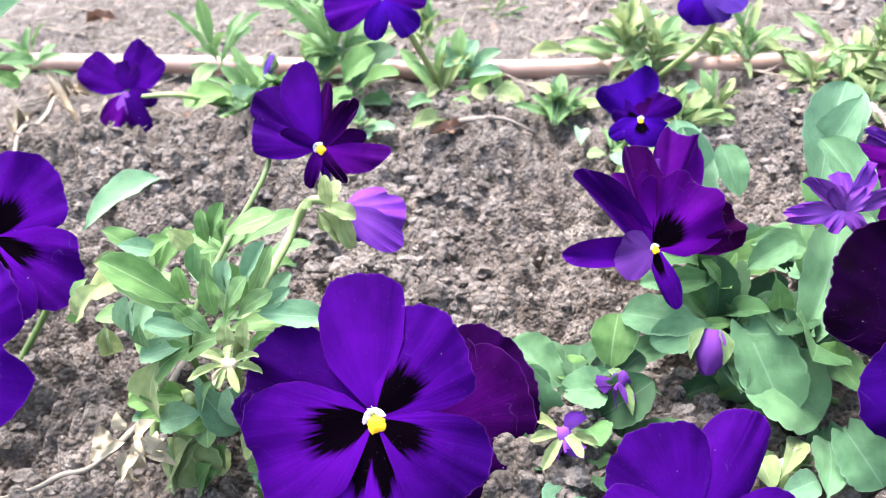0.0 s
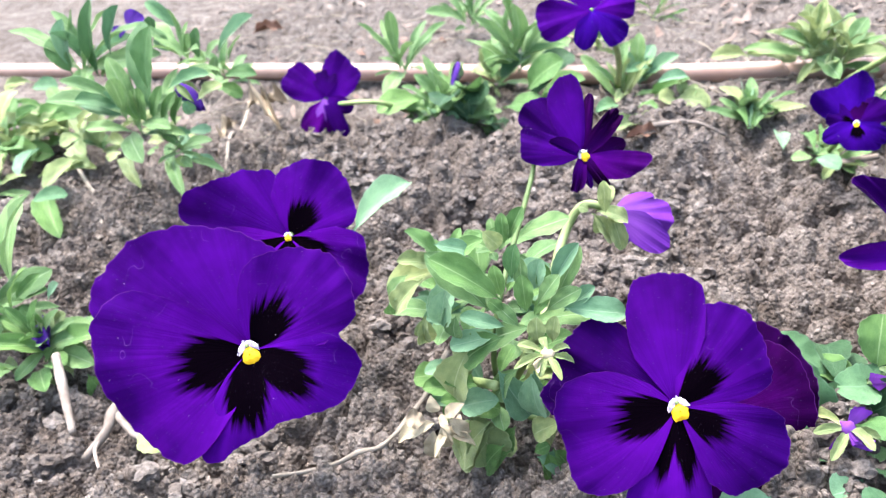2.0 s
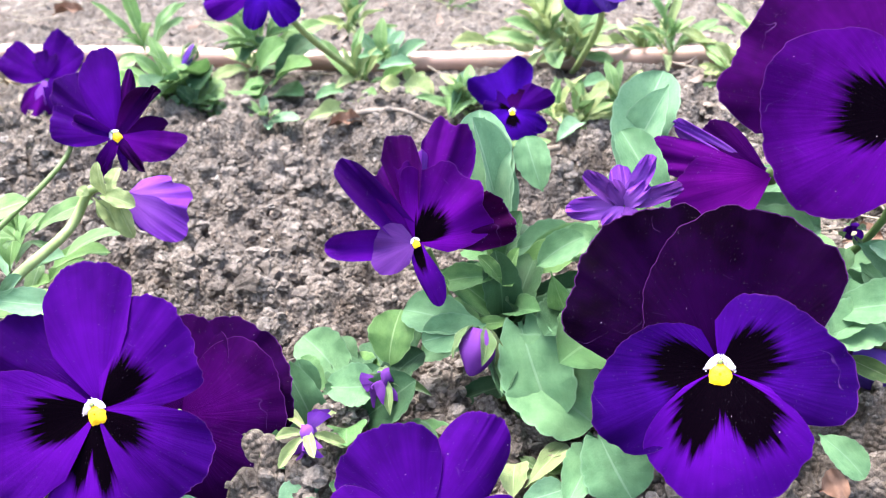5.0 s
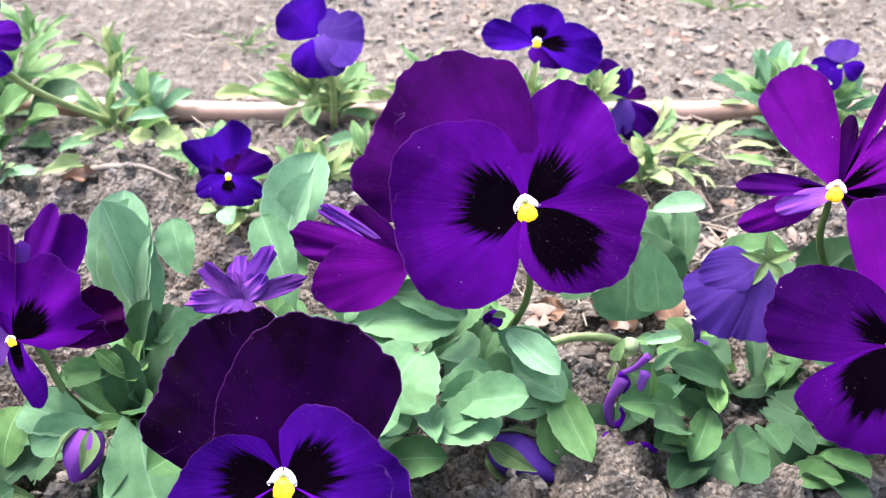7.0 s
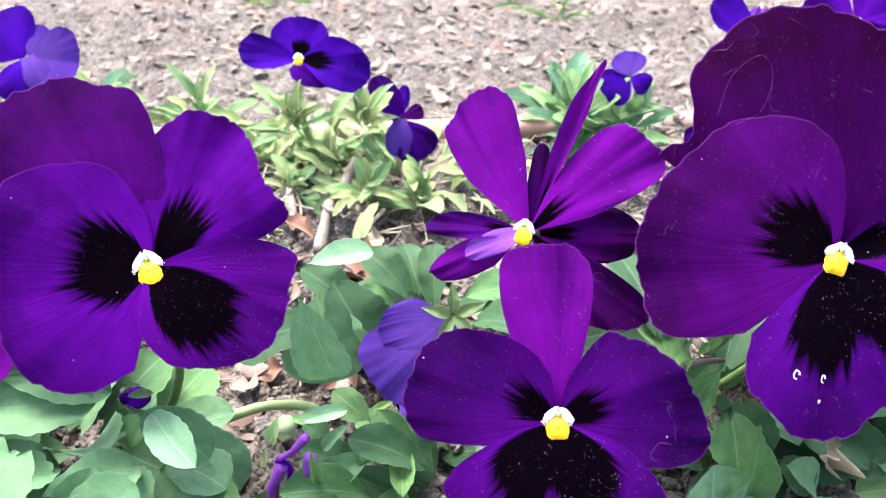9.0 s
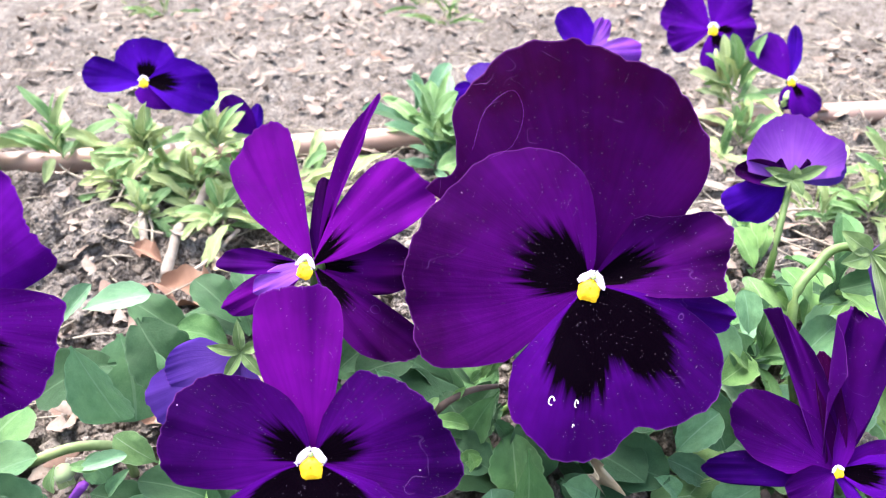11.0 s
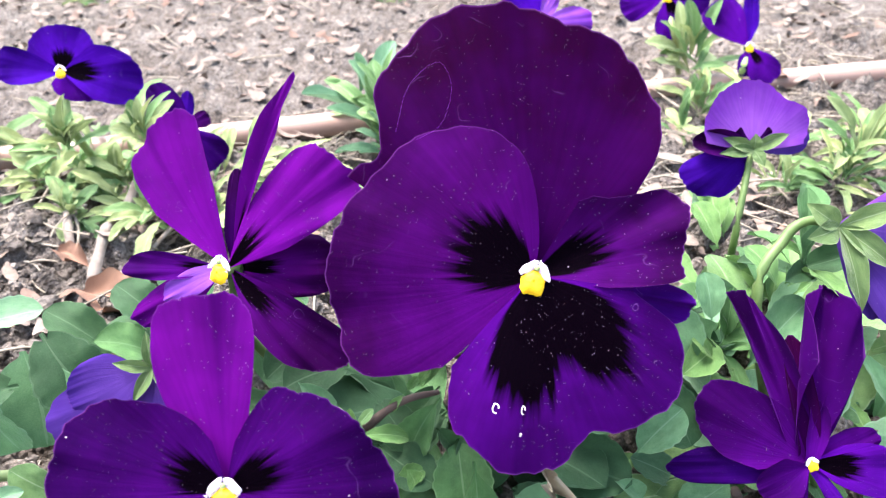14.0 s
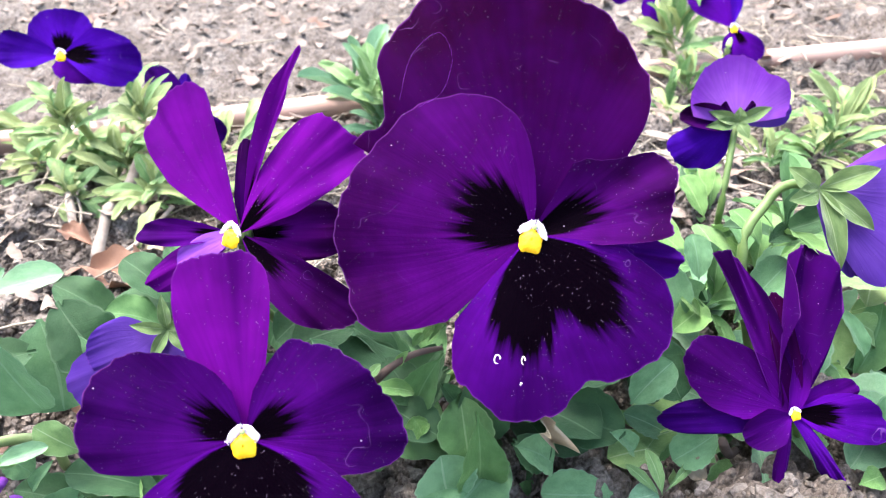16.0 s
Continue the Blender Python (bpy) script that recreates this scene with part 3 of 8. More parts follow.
def beard_mesh(e, seed):
    """A ragged tuft of short pale hairs beside the throat, on a low pad."""
    rnd = random.Random(seed)
    pad = lump_mesh("pad", WHITE, 1.0, (e * 0.031, e * 0.074, e * 0.012), seed, 0.3, 3)
    verts, faces = [v.co.copy() for v in pad.vertices], [tuple(p.vertices) for p in pad.polygons]
    for _ in range(30):
        y = rnd.uniform(-0.085, 0.085) * e
        b = Vector((rnd.uniform(-0.02, 0.02) * e, y, e * 0.01))
        d = Vector((rnd.uniform(-0.6, 0.6), rnd.uniform(-0.5, 0.9), rnd.uniform(0.3, 0.9))).normalized()
        u, v = d.orthogonal().normalized(), d.cross(d.orthogonal().normalized())
        r, ln, k = e * rnd.uniform(0.004, 0.007), e * rnd.uniform(0.012, 0.026), len(verts)
        verts += [b + u * r, b + v * r, b - u * r, b - v * r, b + d * ln]
        faces += [(k + i, k + (i + 1) % 4, k + 4) for i in range(4)]
    return mesh_from("beard", verts, faces, WHITE)


SEED = [100]


def flower(parent, m, size, petals, eye=1.0, eye_angle=-90, label="", calyx=0.0, name="flower", turn=(0, 0), sepals=None):
    """A pansy bloom: a green receptacle with its petals, white beard and yellow throat. m: its pose, the face to +z."""
    m = m @ pose(0, 0, 0, turn[0], turn[1], 0)
    SEED[0] += 20
    core = under(new(name, lump_mesh(name, STEM, size * 0.07, (1, 1, 0.8), SEED[0])), parent, m @ pose(0, 0, -size * 0.06))
    if label:
        tagged(core, label)
    for i, spec in enumerate(petals):
        *shape, opts = spec if isinstance(spec[-1], dict) else (*spec, {})
        under(new("petal", petal_mesh(size, *shape, SEED[0] + i, **opts)), core, m)
    if eye:
        c, s = math.cos(radians(eye_angle)), math.sin(radians(eye_angle))
        e = size * eye * 0.86
        spin = pose(0, 0, 0, 0, 0, eye_angle + 90)
        under(new("throat", throat_mesh(e, SEED[0])), core, m @ spin @ pose(0, -e * 0.035, size * 0.088))
        for k in (-1, 1):
            under(new("beard", beard_mesh(e, SEED[0] + k)), core, m @ spin @ pose(k * e * 0.056, e * 0.055, size * 0.09, 0, 0, 42 * k))
        under(new("stigma", lump_mesh("stigma", STEM_PALE, e * 0.018, (1.0, 1.2, 0.7), SEED[0], 0.3, 2)), core, m @ spin @ pose(0, e * 0.065, size * 0.105))
    if calyx:
        for g, far in sepals or [(72 * k + 20, 1.0) for k in range(5)]:
            g, far = radians(g), far * calyx * size
            b = m @ Vector((0, 0, size * 0.07))
            t = m @ Vector((math.cos(g) * far, math.sin(g) * far, size * 0.17))
            leaf(parent, b, t, size * calyx * 0.36, "sepal", m.to_3x3() @ Vector((0, 0, 1)), "sepal")
    return core


# ---- the ground: one sheet from the bed to the horizon ----
def value_noise(x, y, seed):
    xi, yi = np.floor(x).astype(np.int64), np.floor(y).astype(np.int64)
    fx, fy = x - xi, y - yi
    fx, fy = fx * fx * (3 - 2 * fx), fy * fy * (3 - 2 * fy)

    def h(i, j):
        k = (i * 374761393 + j * 668265263 + seed * 974711) & 0x7FFFFFFF
        k = ((k ^ (k >> 13)) * 1274126177) & 0x7FFFFFFF
        return ((k ^ (k >> 16)) & 0xFFFF) / 65535.0

    top = h(xi, yi) * (1 - fx) + h(xi + 1, yi) * fx
    low = h(xi, yi + 1) * (1 - fx) + h(xi + 1, yi + 1) * fx
    return top * (1 - fy) + low * fy


def crumbs(x, y, cell, seed):
    """Rounded lumps, one to a cell: 0 in the cracks between them, 1 on their tops."""
    wx = x + cell * 0.5 * (value_noise(x / cell * 0.9, y / cell * 0.9, seed + 50) - 0.5)
    wy = y + cell * 0.5 * (value_noise(x / cell * 0.9 + 31, y / cell * 0.9, seed + 51) - 0.5)
    u, v = wx / cell, wy / cell
    iu, iv = np.floor(u), np.floor(v)
    best = np.zeros_like(u)
    for dx in (-1, 0, 1):
        for dy in (-1, 0, 1):
            cu, cv = iu + dx, iv + dy
            a, b = value_noise(cu * 7.0 + 0.0, cv * 7.0, seed), value_noise(cu * 7.0, cv * 7.0 + 3.0, seed + 1)
            r = 0.45 + 0.45 * value_noise(cu * 5.0, cv * 5.0 + 1.0, seed + 2)
            d = np.hypot(u - cu - a, v - cv - b) / r
            best = np.maximum(best, np.sqrt(np.clip(1 - d * d, 0, 1)) * r)
    return best


def soil_height(x, y):
    z = 0.018 * (value_noise(x * 9 + 3, y * 9, 1) - 0.5)
    rough = np.clip((0.85 - y) / 0.2, 0.3, 1.0)
    patch = 0.35 + 0.65 * np.clip(value_noise(x * 14, y * 14, 9) * 2 - 0.4, 0, 1)
    z = z + 0.025 * rough * (value_noise(x * 30, y * 30 + 7, 4) - 0.5)
    z = z + rough * patch * (0.017 * crumbs(x, y, 0.017, 20) - 0.008)
    heap = np.clip(value_noise(x * 7 + 5, y * 7, 15) * 3 - 1.2, 0, 1)
    z = z + rough * heap * (0.022 * crumbs(x, y, 0.036, 60) - 0.011)
    z = z + rough * (0.0105 * crumbs(x, y, 0.0085, 30) - 0.005)
    z = z + (0.3 + 0.7 * rough) * (0.0065 * crumbs(x, y, 0.0042, 40) - 0.003)
    z = z + 0.0018 * (value_noise(x * 380, y * 380, 12) - 0.5)
    # hollows under the two lowest blooms
    for cx, cy in ((0.083, 0.286), (-0.018, 0.298)):
        z = z - 0.022 * np.exp(-((x - cx) ** 2 + (y - cy) ** 2) / 0.034 ** 2)
    return z


def axis(lo, hi, step, far):
    mid = np.arange(lo, hi, step)
    grow = step * 1.35 ** np.arange(1, 60)
    out = np.cumsum(grow)
    out = out[out < far]
    return np.concatenate([lo - out[::-1], mid, hi + out])


def build_ground():
    xs, ys = axis(-0.45, 0.92, 0.002, 400), axis(0.28, 0.62, 0.0011, 400)
    xs = np.concatenate([xs[xs < -0.45], np.arange(-0.45, 0.24, 0.0011), xs[xs > 0.24]])
    far_y = axis(1.0, 1.1, 0.0028, 400)
    ys = np.concatenate([ys[ys < 0.62], np.arange(0.62, 1.1, 0.0028), far_y[far_y > 1.1]])
    gx, gy = np.meshgrid(xs, ys)
    near = np.clip(1 - (np.maximum(np.abs(gx - 0.16) - 1.0, 0) + np.maximum(np.abs(gy - 0.7) - 0.8, 0)), 0, 1)
    gz = soil_height(gx, gy) * near
    verts = np.stack([gx.ravel(), gy.ravel(), gz.ravel()], 1)
    r, c = gx.shape
    i = (np.arange(r - 1)[:, None] * c + np.arange(c - 1)[None]).ravel()
    faces = np.stack([i, i + 1, i + c + 1, i + c], 1)
    me = bpy.data.meshes.new("ground")
    me.vertices.add(len(verts))
    me.vertices.foreach_set("co", verts.astype(np.float32).ravel())
    me.loops.add(faces.size)
    me.loops.foreach_set("vertex_index", faces.astype(np.int32).ravel())
    me.polygons.add(len(faces))
    me.polygons.foreach_set("loop_start", (np.arange(len(faces)) * 4).astype(np.int32))
    me.polygons.foreach_set("use_smooth", np.ones(len(faces), dtype=bool))
    me.update(calc_edges=True)
    me.materials.append(SOIL)
    tagged(new("ground", me), "dry grey-brown crumbly garden soil", "ground", kind="structure")


build_ground()


LOOK_X, LOOK_Y = np.arange(-0.7, 1.0, 0.004), np.arange(0.2, 1.4, 0.004)
LOOK_Z = soil_height(*np.meshgrid(LOOK_X, LOOK_Y))


def SOIL_Z(x, y):
    """The soil's height at a place in the bed."""
    i, j = int((y - 0.2) / 0.004 + 0.5), int((x + 0.7) / 0.004 + 0.5)
    return float(LOOK_Z[min(max(i, 0), len(LOOK_Y) - 1), min(max(j, 0), len(LOOK_X) - 1)])


def scatter(name, mat, label, count, make, seed, smooth=True):
    """Many small loose bits, joined."""
    rnd = random.Random(seed)
    verts, faces = [], []
    for _ in range(count):
        v, f = make(rnd)
        k = len(verts)
        verts += v
        faces += [tuple(i + k for i in q) for q in f]
    return tagged(new(name, mesh_from(name, verts, faces, mat, smooth=smooth)), label, name.replace("_", " "), kind="stuff")


def ico(sub):
    bm = bmesh.new()
    bmesh.ops.create_icosphere(bm, subdivisions=sub, radius=1.0)
    v, f = [x.co.copy() for x in bm.verts], [tuple(x.index for x in q.verts) for q in bm.faces]
    bm.free()
    return v, f


ICO1, ICO2 = ico(1), ico(2)


def clod_shapes(template, count, seed):
    """Angular lumps: an icosphere pushed in and out, some faces knocked flat."""
    out = []
    for k in range(count):
        o = Vector((seed * 13.7 + k * 5.1, k * 2.3, 0))
        pts = [p * (1 + 0.7 * noise.noise(p * 1.2 + o) + 0.45 * noise.noise(p * 2.9 + o)) for p in template[0]]
        out.append(np.array([(q.x, q.y, q.z * 0.8) for q in pts]))
    return np.array(out)


def scatter_clods(name, label, template, count, radius, spot, seed):
    """Loose lumps of soil, half sunk into the sheet. radius(random numbers), spot(random generator, count)."""
    rng = np.random.default_rng(seed)
    shapes = clod_shapes(template, 24, seed)
    x, y = spot(rng, count)
    r = radius(rng.random(count))
    j = np.clip(((x + 0.7) / 0.004 + 0.5).astype(int), 0, len(LOOK_X) - 1)
    i = np.clip(((y - 0.2) / 0.004 + 0.5).astype(int), 0, len(LOOK_Y) - 1)
    z = LOOK_Z[i, j] + r * rng.uniform(-0.45, 0.3, count)
    body = shapes[rng.integers(0, len(shapes), count)]
    a, b = rng.uniform(0, 6.28, count), rng.uniform(0, 6.28, count)
    ca, sa, cb, sb = np.cos(a)[:, None], np.sin(a)[:, None], np.cos(b)[:, None], np.sin(b)[:, None]
    px, py, pz = body[..., 0], body[..., 1], body[..., 2]
    px, pz = px * ca + pz * sa, pz * ca - px * sa
    px, py = px * cb - py * sb, px * sb + py * cb
    wide = rng.uniform(0.8, 1.35, count)[:, None]
    verts = np.stack([px * r[:, None] * wide + x[:, None], py * r[:, None] + y[:, None], pz * r[:, None] * 0.85 + z[:, None]], -1).reshape(-1, 3)
    tri = np.array(template[1])
    faces = (tri[None] + (np.arange(count) * body.shape[1])[:, None, None]).reshape(-1, 3)
    me = bpy.data.meshes.new(name)
    me.vertices.add(len(verts))
    me.vertices.foreach_set("co", verts.astype(np.float32).ravel())
    me.loops.add(faces.size)
    me.loops.foreach_set("vertex_index", faces.astype(np.int32).ravel())
    me.polygons.add(len(faces))
    me.polygons.foreach_set("loop_start", (np.arange(len(faces)) * 3).astype(np.int32))
    me.polygons.foreach_set("use_smooth", np.zeros(len(faces), dtype=bool))
    me.update(calc_edges=True)
    me.materials.append(CLOD)
    return tagged(new(name, me), label, name.replace("_", " "), kind="stuff")


def loose_bed(rng, n):
    """Places in the tilled bed, crowded in heaps."""
    x, y = rng.uniform(-0.55, 0.85, n * 4), 0.26 + 0.5 * rng.random(n * 4) ** 1.15
    keep = value_noise(x * 16, y * 16, 77) * 0.75 + value_noise(x * 45, y * 45, 78) * 0.5 + 0.35 * rng.random(n * 4) - np.clip(y + 0.3 * x - 0.68, 0, 1) * 3
    best = np.argsort(-keep)[:n]
    return x[best], y[best]


def whole_bed(rng, n):
    return rng.uniform(-0.55, 0.9, n), 0.26 + 0.95 * rng.random(n) ** 1.6


scatter_clods("soil_crumbs", "loose dry grey-brown soil crumbs and pebbles", ICO1, 26000, lambda u: 0.0006 + 0.0016 * u ** 2.5, whole_bed, 3)
scatter_clods("soil_clods", "dry grey-brown clods of tilled soil", ICO2, 9500, lambda u: 0.0014 + 0.0034 * u ** 2.8, loose_bed, 8)


def litter_bit(rnd):
    if rnd.random() < 0.6:
        x, y = rnd.uniform(0.1, 0.95), 0.74 + 0.55 * rnd.random()
    else:
        x, y = rnd.uniform(-0.5, 0.9), rnd.uniform(0.72, 1.25)
    if rnd.random() < 0.36:
        x, y = rnd.uniform(0.22, 0.75), rnd.uniform(0.44, 0.75)
    ln, w = rnd.uniform(0.006, 0.02), rnd.uniform(0.003, 0.01)
    q = Euler((rnd.uniform(-0.5, 0.5), rnd.uniform(-0.5, 0.5), rnd.uniform(0, 6.3))).to_matrix()
    at = Vector((x, y, SOIL_Z(x, y) + 0.004))
    bend = rnd.uniform(-0.5, 0.5)
    out = []
    for i in range(5):
        t = i / 4 - 0.5
        hw = w * (0.5 - 1.6 * t * t) * rnd.uniform(0.75, 1.15)
        for a in (-1, 0, 1):
            out.append(at + q @ Vector((a * hw, t * ln, bend * ln * (t * t) * 2 - 0.35 * abs(a) * hw)))
    return out, grid_faces(5, 3)


scatter("leaf_litter", LITTER, "scattered brown and buff dead leaf scraps", 1900, litter_bit, 4)


def straw_bit(rnd):
    x, y = rnd.uniform(-0.5, 0.95), rnd.uniform(0.66, 1.25)
    if rnd.random() < 0.6:
        x, y = rnd.uniform(0.24, 0.8), rnd.uniform(0.46, 0.75)
    ln, r = rnd.uniform(0.012, 0.06), rnd.uniform(0.0003, 0.0008)
    g, tilt, bend = rnd.uniform(0, 6.3), rnd.uniform(-0.1, 0.2), rnd.uniform(-0.4, 0.4)
    at = Vector((x, y, SOIL_Z(x, y) + 0.004))
    out = []
    for i in range(5):
        t = i / 4 - 0.5
        c = at + Vector((math.cos(g + bend * t) * ln * t, math.sin(g + bend * t) * ln * t, ln * t * tilt + 0.003 * (0.25 - t * t)))
        for k in range(4):
            w = math.pi / 2 * k
            out.append(c + Vector((-math.sin(g) * math.cos(w), math.cos(g) * math.cos(w), math.sin(w))) * r)
    f = [(i * 4 + k, i * 4 + (k + 1) % 4, i * 4 + 4 + (k + 1) % 4, i * 4 + 4 + k) for i in range(4) for k in range(4)]
    return out, f


scatter("straw_bits", STRAW, "pale dry straw and root bits on the soil", 900, straw_bit, 5)

# ---- irrigation hose ----
HOSE_LINE = [(-4.0, 1.9, 0.008), (-1.6, 1.2, 0.008), (-0.65, 0.955, 0.008), (-0.23, 0.838, 0.008), (0.0, 0.773, 0.007), (0.22, 0.73, 0.008), (0.4, 0.712, 0.008), (0.68, 0.681, 0.008), (0.78, 0.665, 0.008), (1.5, 0.56, 0.008), (4.0, 0.2, 0.008)]
tagged(new("irrigation_hose", tube_mesh("irrigation_hose", HOSE_LINE, 0.0078, 0.0078, HOSE, 20, steps=14)), "pinkish-brown plastic irrigation hose lying on soil", "hose")

# ---- pansy plants with the open blooms ----
BED = "pansies in the bed"

# left plant: two large overlapping violet blooms
p_left = plant("pansy_plant", (-0.19, 0.4, 0.0), "pansy with two large overlapping violet blooms", "pansy", BED)
flower(p_left, pose(-0.1650, 0.3355, 0.0699, 59.8, 7.3, 6.0), 0.0560, [
    (119, 61, 1.08, -2, VIOLET, dict(lobes=(0.53, 0.6, 0.66, 0.73, 0.84, 0.96, 1.0, 0.98, 0.8))),
    (-162, 59, 1.0, 1, VIOLET_EYE, dict(lobes=(0.35, 0.84, 1.0, 0.98, 0.93, 0.89, 0.86, 0.8, 0.37))),
    (57, 52, 0.78, 0.4, VIOLET_EYE, dict(lobes=(0.6, 0.89, 0.97, 1.0, 0.98, 0.9, 0.78, 0.64, 0.3))),
    (-60, 72, 0.74, 2, VIOLET_LOW, dict(lobes=(0.3, 1.0, 0.82, 0.71, 0.66, 0.77, 0.93, 0.94, 0.75), ruffle=0.06))], eye=0.72, eye_angle=-70)
flower(p_left, pose(-0.1678, 0.4052, 0.0768, 59.8, 7.3, 6.0), 0.0394, [
    (139, 44, 1.29, -3, VIOLET, dict(lobes=(0.4, 0.58, 0.62, 0.71, 0.76, 0.86, 0.98, 0.95, 0.4), ruffle=0.07)),
    (58, 58, 0.91, -1, VIOLET_EYE, dict(lobes=(0.5, 0.82, 0.87, 0.93, 1.0, 0.98, 0.88, 0.75, 0.53), ruffle=0.06)),
    (-30, 42, 0.99, 0, VIOLET_EYE, dict(lobes=(0.47, 0.77, 0.94, 1.0, 0.98, 0.92, 0.84, 0.78, 0.53), ruffle=0.06)),
    (205, 40, 0.9, 0, VIOLET_EYE), (270, 50, 0.9, 1, VIOLET_LOW)], eye=0.45)
stem(p_left, [(-0.19, 0.4, 0.0), (-0.18, 0.385, 0.04), (-0.1687, 0.3437, 0.0649)])
stem(p_left, [(-0.19, 0.4, 0.0), (-0.165, 0.43, 0.04), (-0.1719, 0.4127, 0.0708)])
leaf(p_left, (-0.1478, 0.4348, 0.0611), (-0.1267, 0.4769, 0.0664), 0.0153, "silver")

# second plant: a broad bloom, a side-on bloom, a drooping bud
p_mid = plant("pansy_plant", (-0.0833, 0.3821, 0.0000), "pansy with broad violet bloom and pale green leaves", "pansy", BED)
flower(p_mid, pose(-0.0179, 0.3277, 0.0443, 59.3, 4.4, 0.0), 0.0446, [
    (153, 33, 1.04, -2, INDIGO, dict(lobes=(0.6, 0.82, 0.9, 0.93, 0.94, 0.93, 0.94, 1.0, 0.9))),
    (101, 31, 1.02, -1, VIOLET, dict(lobes=(0.57, 0.9, 0.98, 0.99, 1.0, 0.99, 0.85, 0.66, 0.48))),
    (48, 45, 0.88, 0, VIOLET_EYE, dict(lobes=(0.47, 0.81, 0.86, 0.93, 0.97, 1.0, 0.96, 0.84, 0.43))),
    (-166, 54, 1.0, 1, VIOLET_EYE, dict(lobes=(0.27, 0.6, 0.84, 0.92, 0.91, 0.93, 0.98, 0.82, 0.52))),
    (-29, 39, 0.88, 2, VIOLET_EYE, dict(lobes=(0.67, 0.86, 0.93, 0.97, 1.0, 0.98, 0.93, 0.79, 0.4))),
    (-93, 30, 0.94, 1.5, VIOLET_LOW, dict(lobes=(0.62, 0.95, 1.0, 1.0, 0.98, 0.95, 0.93, 0.84, 0.6)))], eye=0.85, eye_angle=-70)
flower(p_mid, pose(-0.0021, 0.3422, 0.0277, 59.3, 5.3, 3.5), 0.0367, [
    (28, 60, 1.06, -2, DARK), (0, 75, 0.98, 0, PLUM), (100, 60, 0.9, -1, PLUM), (-70, 60, 0.9, 1, PLUM)], eye=0)
flower(p_mid, pose(-0.0424, 0.4335, 0.0914, 59.8, 7.3, 6.0), 0.0318, [
    (174, 30, 0.86, -1, VIOLET, dict(lobes=(0.51, 0.99, 1.0, 0.96, 0.91, 0.65, 0.35))),
    (138, 20, 1.13, -3, INDIGO, dict(lobes=(0.8, 0.86, 0.9, 0.92, 0.9, 0.86, 0.7))),
    (112, 30, 1.1, -1, VIOLET, dict(lobes=(0.25, 0.9, 1.0, 0.95, 0.81, 0.57, 0.32))),
    (82, 8, 0.86, -2, PLUM, dict(neck=0.5)), (52, 12, 0.78, 0, DARK, dict(neck=0.5, ruffle=0.2, cup=0.3)), (160, 12, 0.5, 1, INDIGO, dict(cup=0.5, neck=0.6, tilt=20)), (-104, 13, 0.52, 1, PURPLE, dict(neck=0.6, ruffle=0.3, curl=0.4)), (-52, 10, 0.55, 2, DARK, dict(neck=0.7, ruffle=0.2)), (20, 24, 0.62, -1, DARK, dict(lobes=(0.5, 0.9, 1.0, 0.8, 0.5))),
    (-18, 28, 0.88, 1, PURPLE, dict(lobes=(0.5, 0.62, 0.75, 0.86, 0.97, 0.98, 0.47), curl=0.3)), (-75, 9, 0.45, 1, VIOLET)], eye=0.75, eye_angle=-40)
flower(p_mid, pose(-0.0325, 0.4072, 0.0785, 59.8, 7.3, 6.0), 0.0214, [
    (-12, 32, 1.15, 0, LILAC, dict(ruffle=0.1)), (-34, 17, 1.28, 1, LILAC, dict(neck=0.3)), (18, 15, 0.85, -1, LILAC), (-62, 10, 0.7, -1, SLATE)], eye=0)
leaf(p_mid, (-0.0349, 0.4046, 0.0827), (-0.0291, 0.3959, 0.0661), 0.0070, "pale")
leaf(p_mid, (-0.0357, 0.4033, 0.0808), (-0.0328, 0.4087, 0.0892), 0.0060, "pale")
stem(p_mid, [(-0.0833, 0.3821, 0.0000), (-0.0789, 0.3514, 0.0644), (-0.0653, 0.4246, 0.0834), (-0.0623, 0.4358, 0.0915)], 0.0012, 0.001)
stem(p_mid, [(-0.0833, 0.3821, 0.0000), (-0.0623, 0.3532, 0.0623), (-0.0534, 0.3982, 0.0696), (-0.0445, 0.4068, 0.0815), (-0.0338, 0.4076, 0.0795)], 0.002, 0.0017, STEM_PALE)
stem(p_mid, [(-0.0833, 0.3821, 0.0000), (-0.0431, 0.3334, 0.0242), (-0.0162, 0.3326, 0.0427)])
leaf(p_mid, (-0.0806, 0.3539, 0.0692), (-0.0996, 0.3538, 0.0949), 0.0121, "light")
leaf(p_mid, (-0.0675, 0.3526, 0.0630), (-0.0416, 0.3538, 0.0670), 0.0088, "light")
leaf(p_mid, (-0.0765, 0.4099, 0.0616), (-0.0504, 0.4113, 0.0761), 0.0093, "light")
leaf(p_mid, (-0.0886, 0.3462, 0.0585), (-0.0984, 0.3435, 0.0368), 0.0157, "pale")
leaf(p_mid, (-0.0788, 0.3430, 0.0500), (-0.0678, 0.3434, 0.0272), 0.0126, "silver")
leaf(p_mid, (-0.0918, 0.3459, 0.0288), (-0.0837, 0.3399, 0.0060), 0.0178, "pale")
leaf(p_mid, (-0.0937, 0.3766, 0.0719), (-0.1037, 0.3654, 0.0559), 0.0115, "silver")
tuft(p_mid, (-0.0801, 0.4095, 0.0621), 8, 0.022, 0.35, ["light", "light"], (0, 70))
tuft(p_mid, (-0.1017, 0.3844, 0.0676), 10, 0.024, 0.45, ["green", "pale", "light"], (-10, 60))
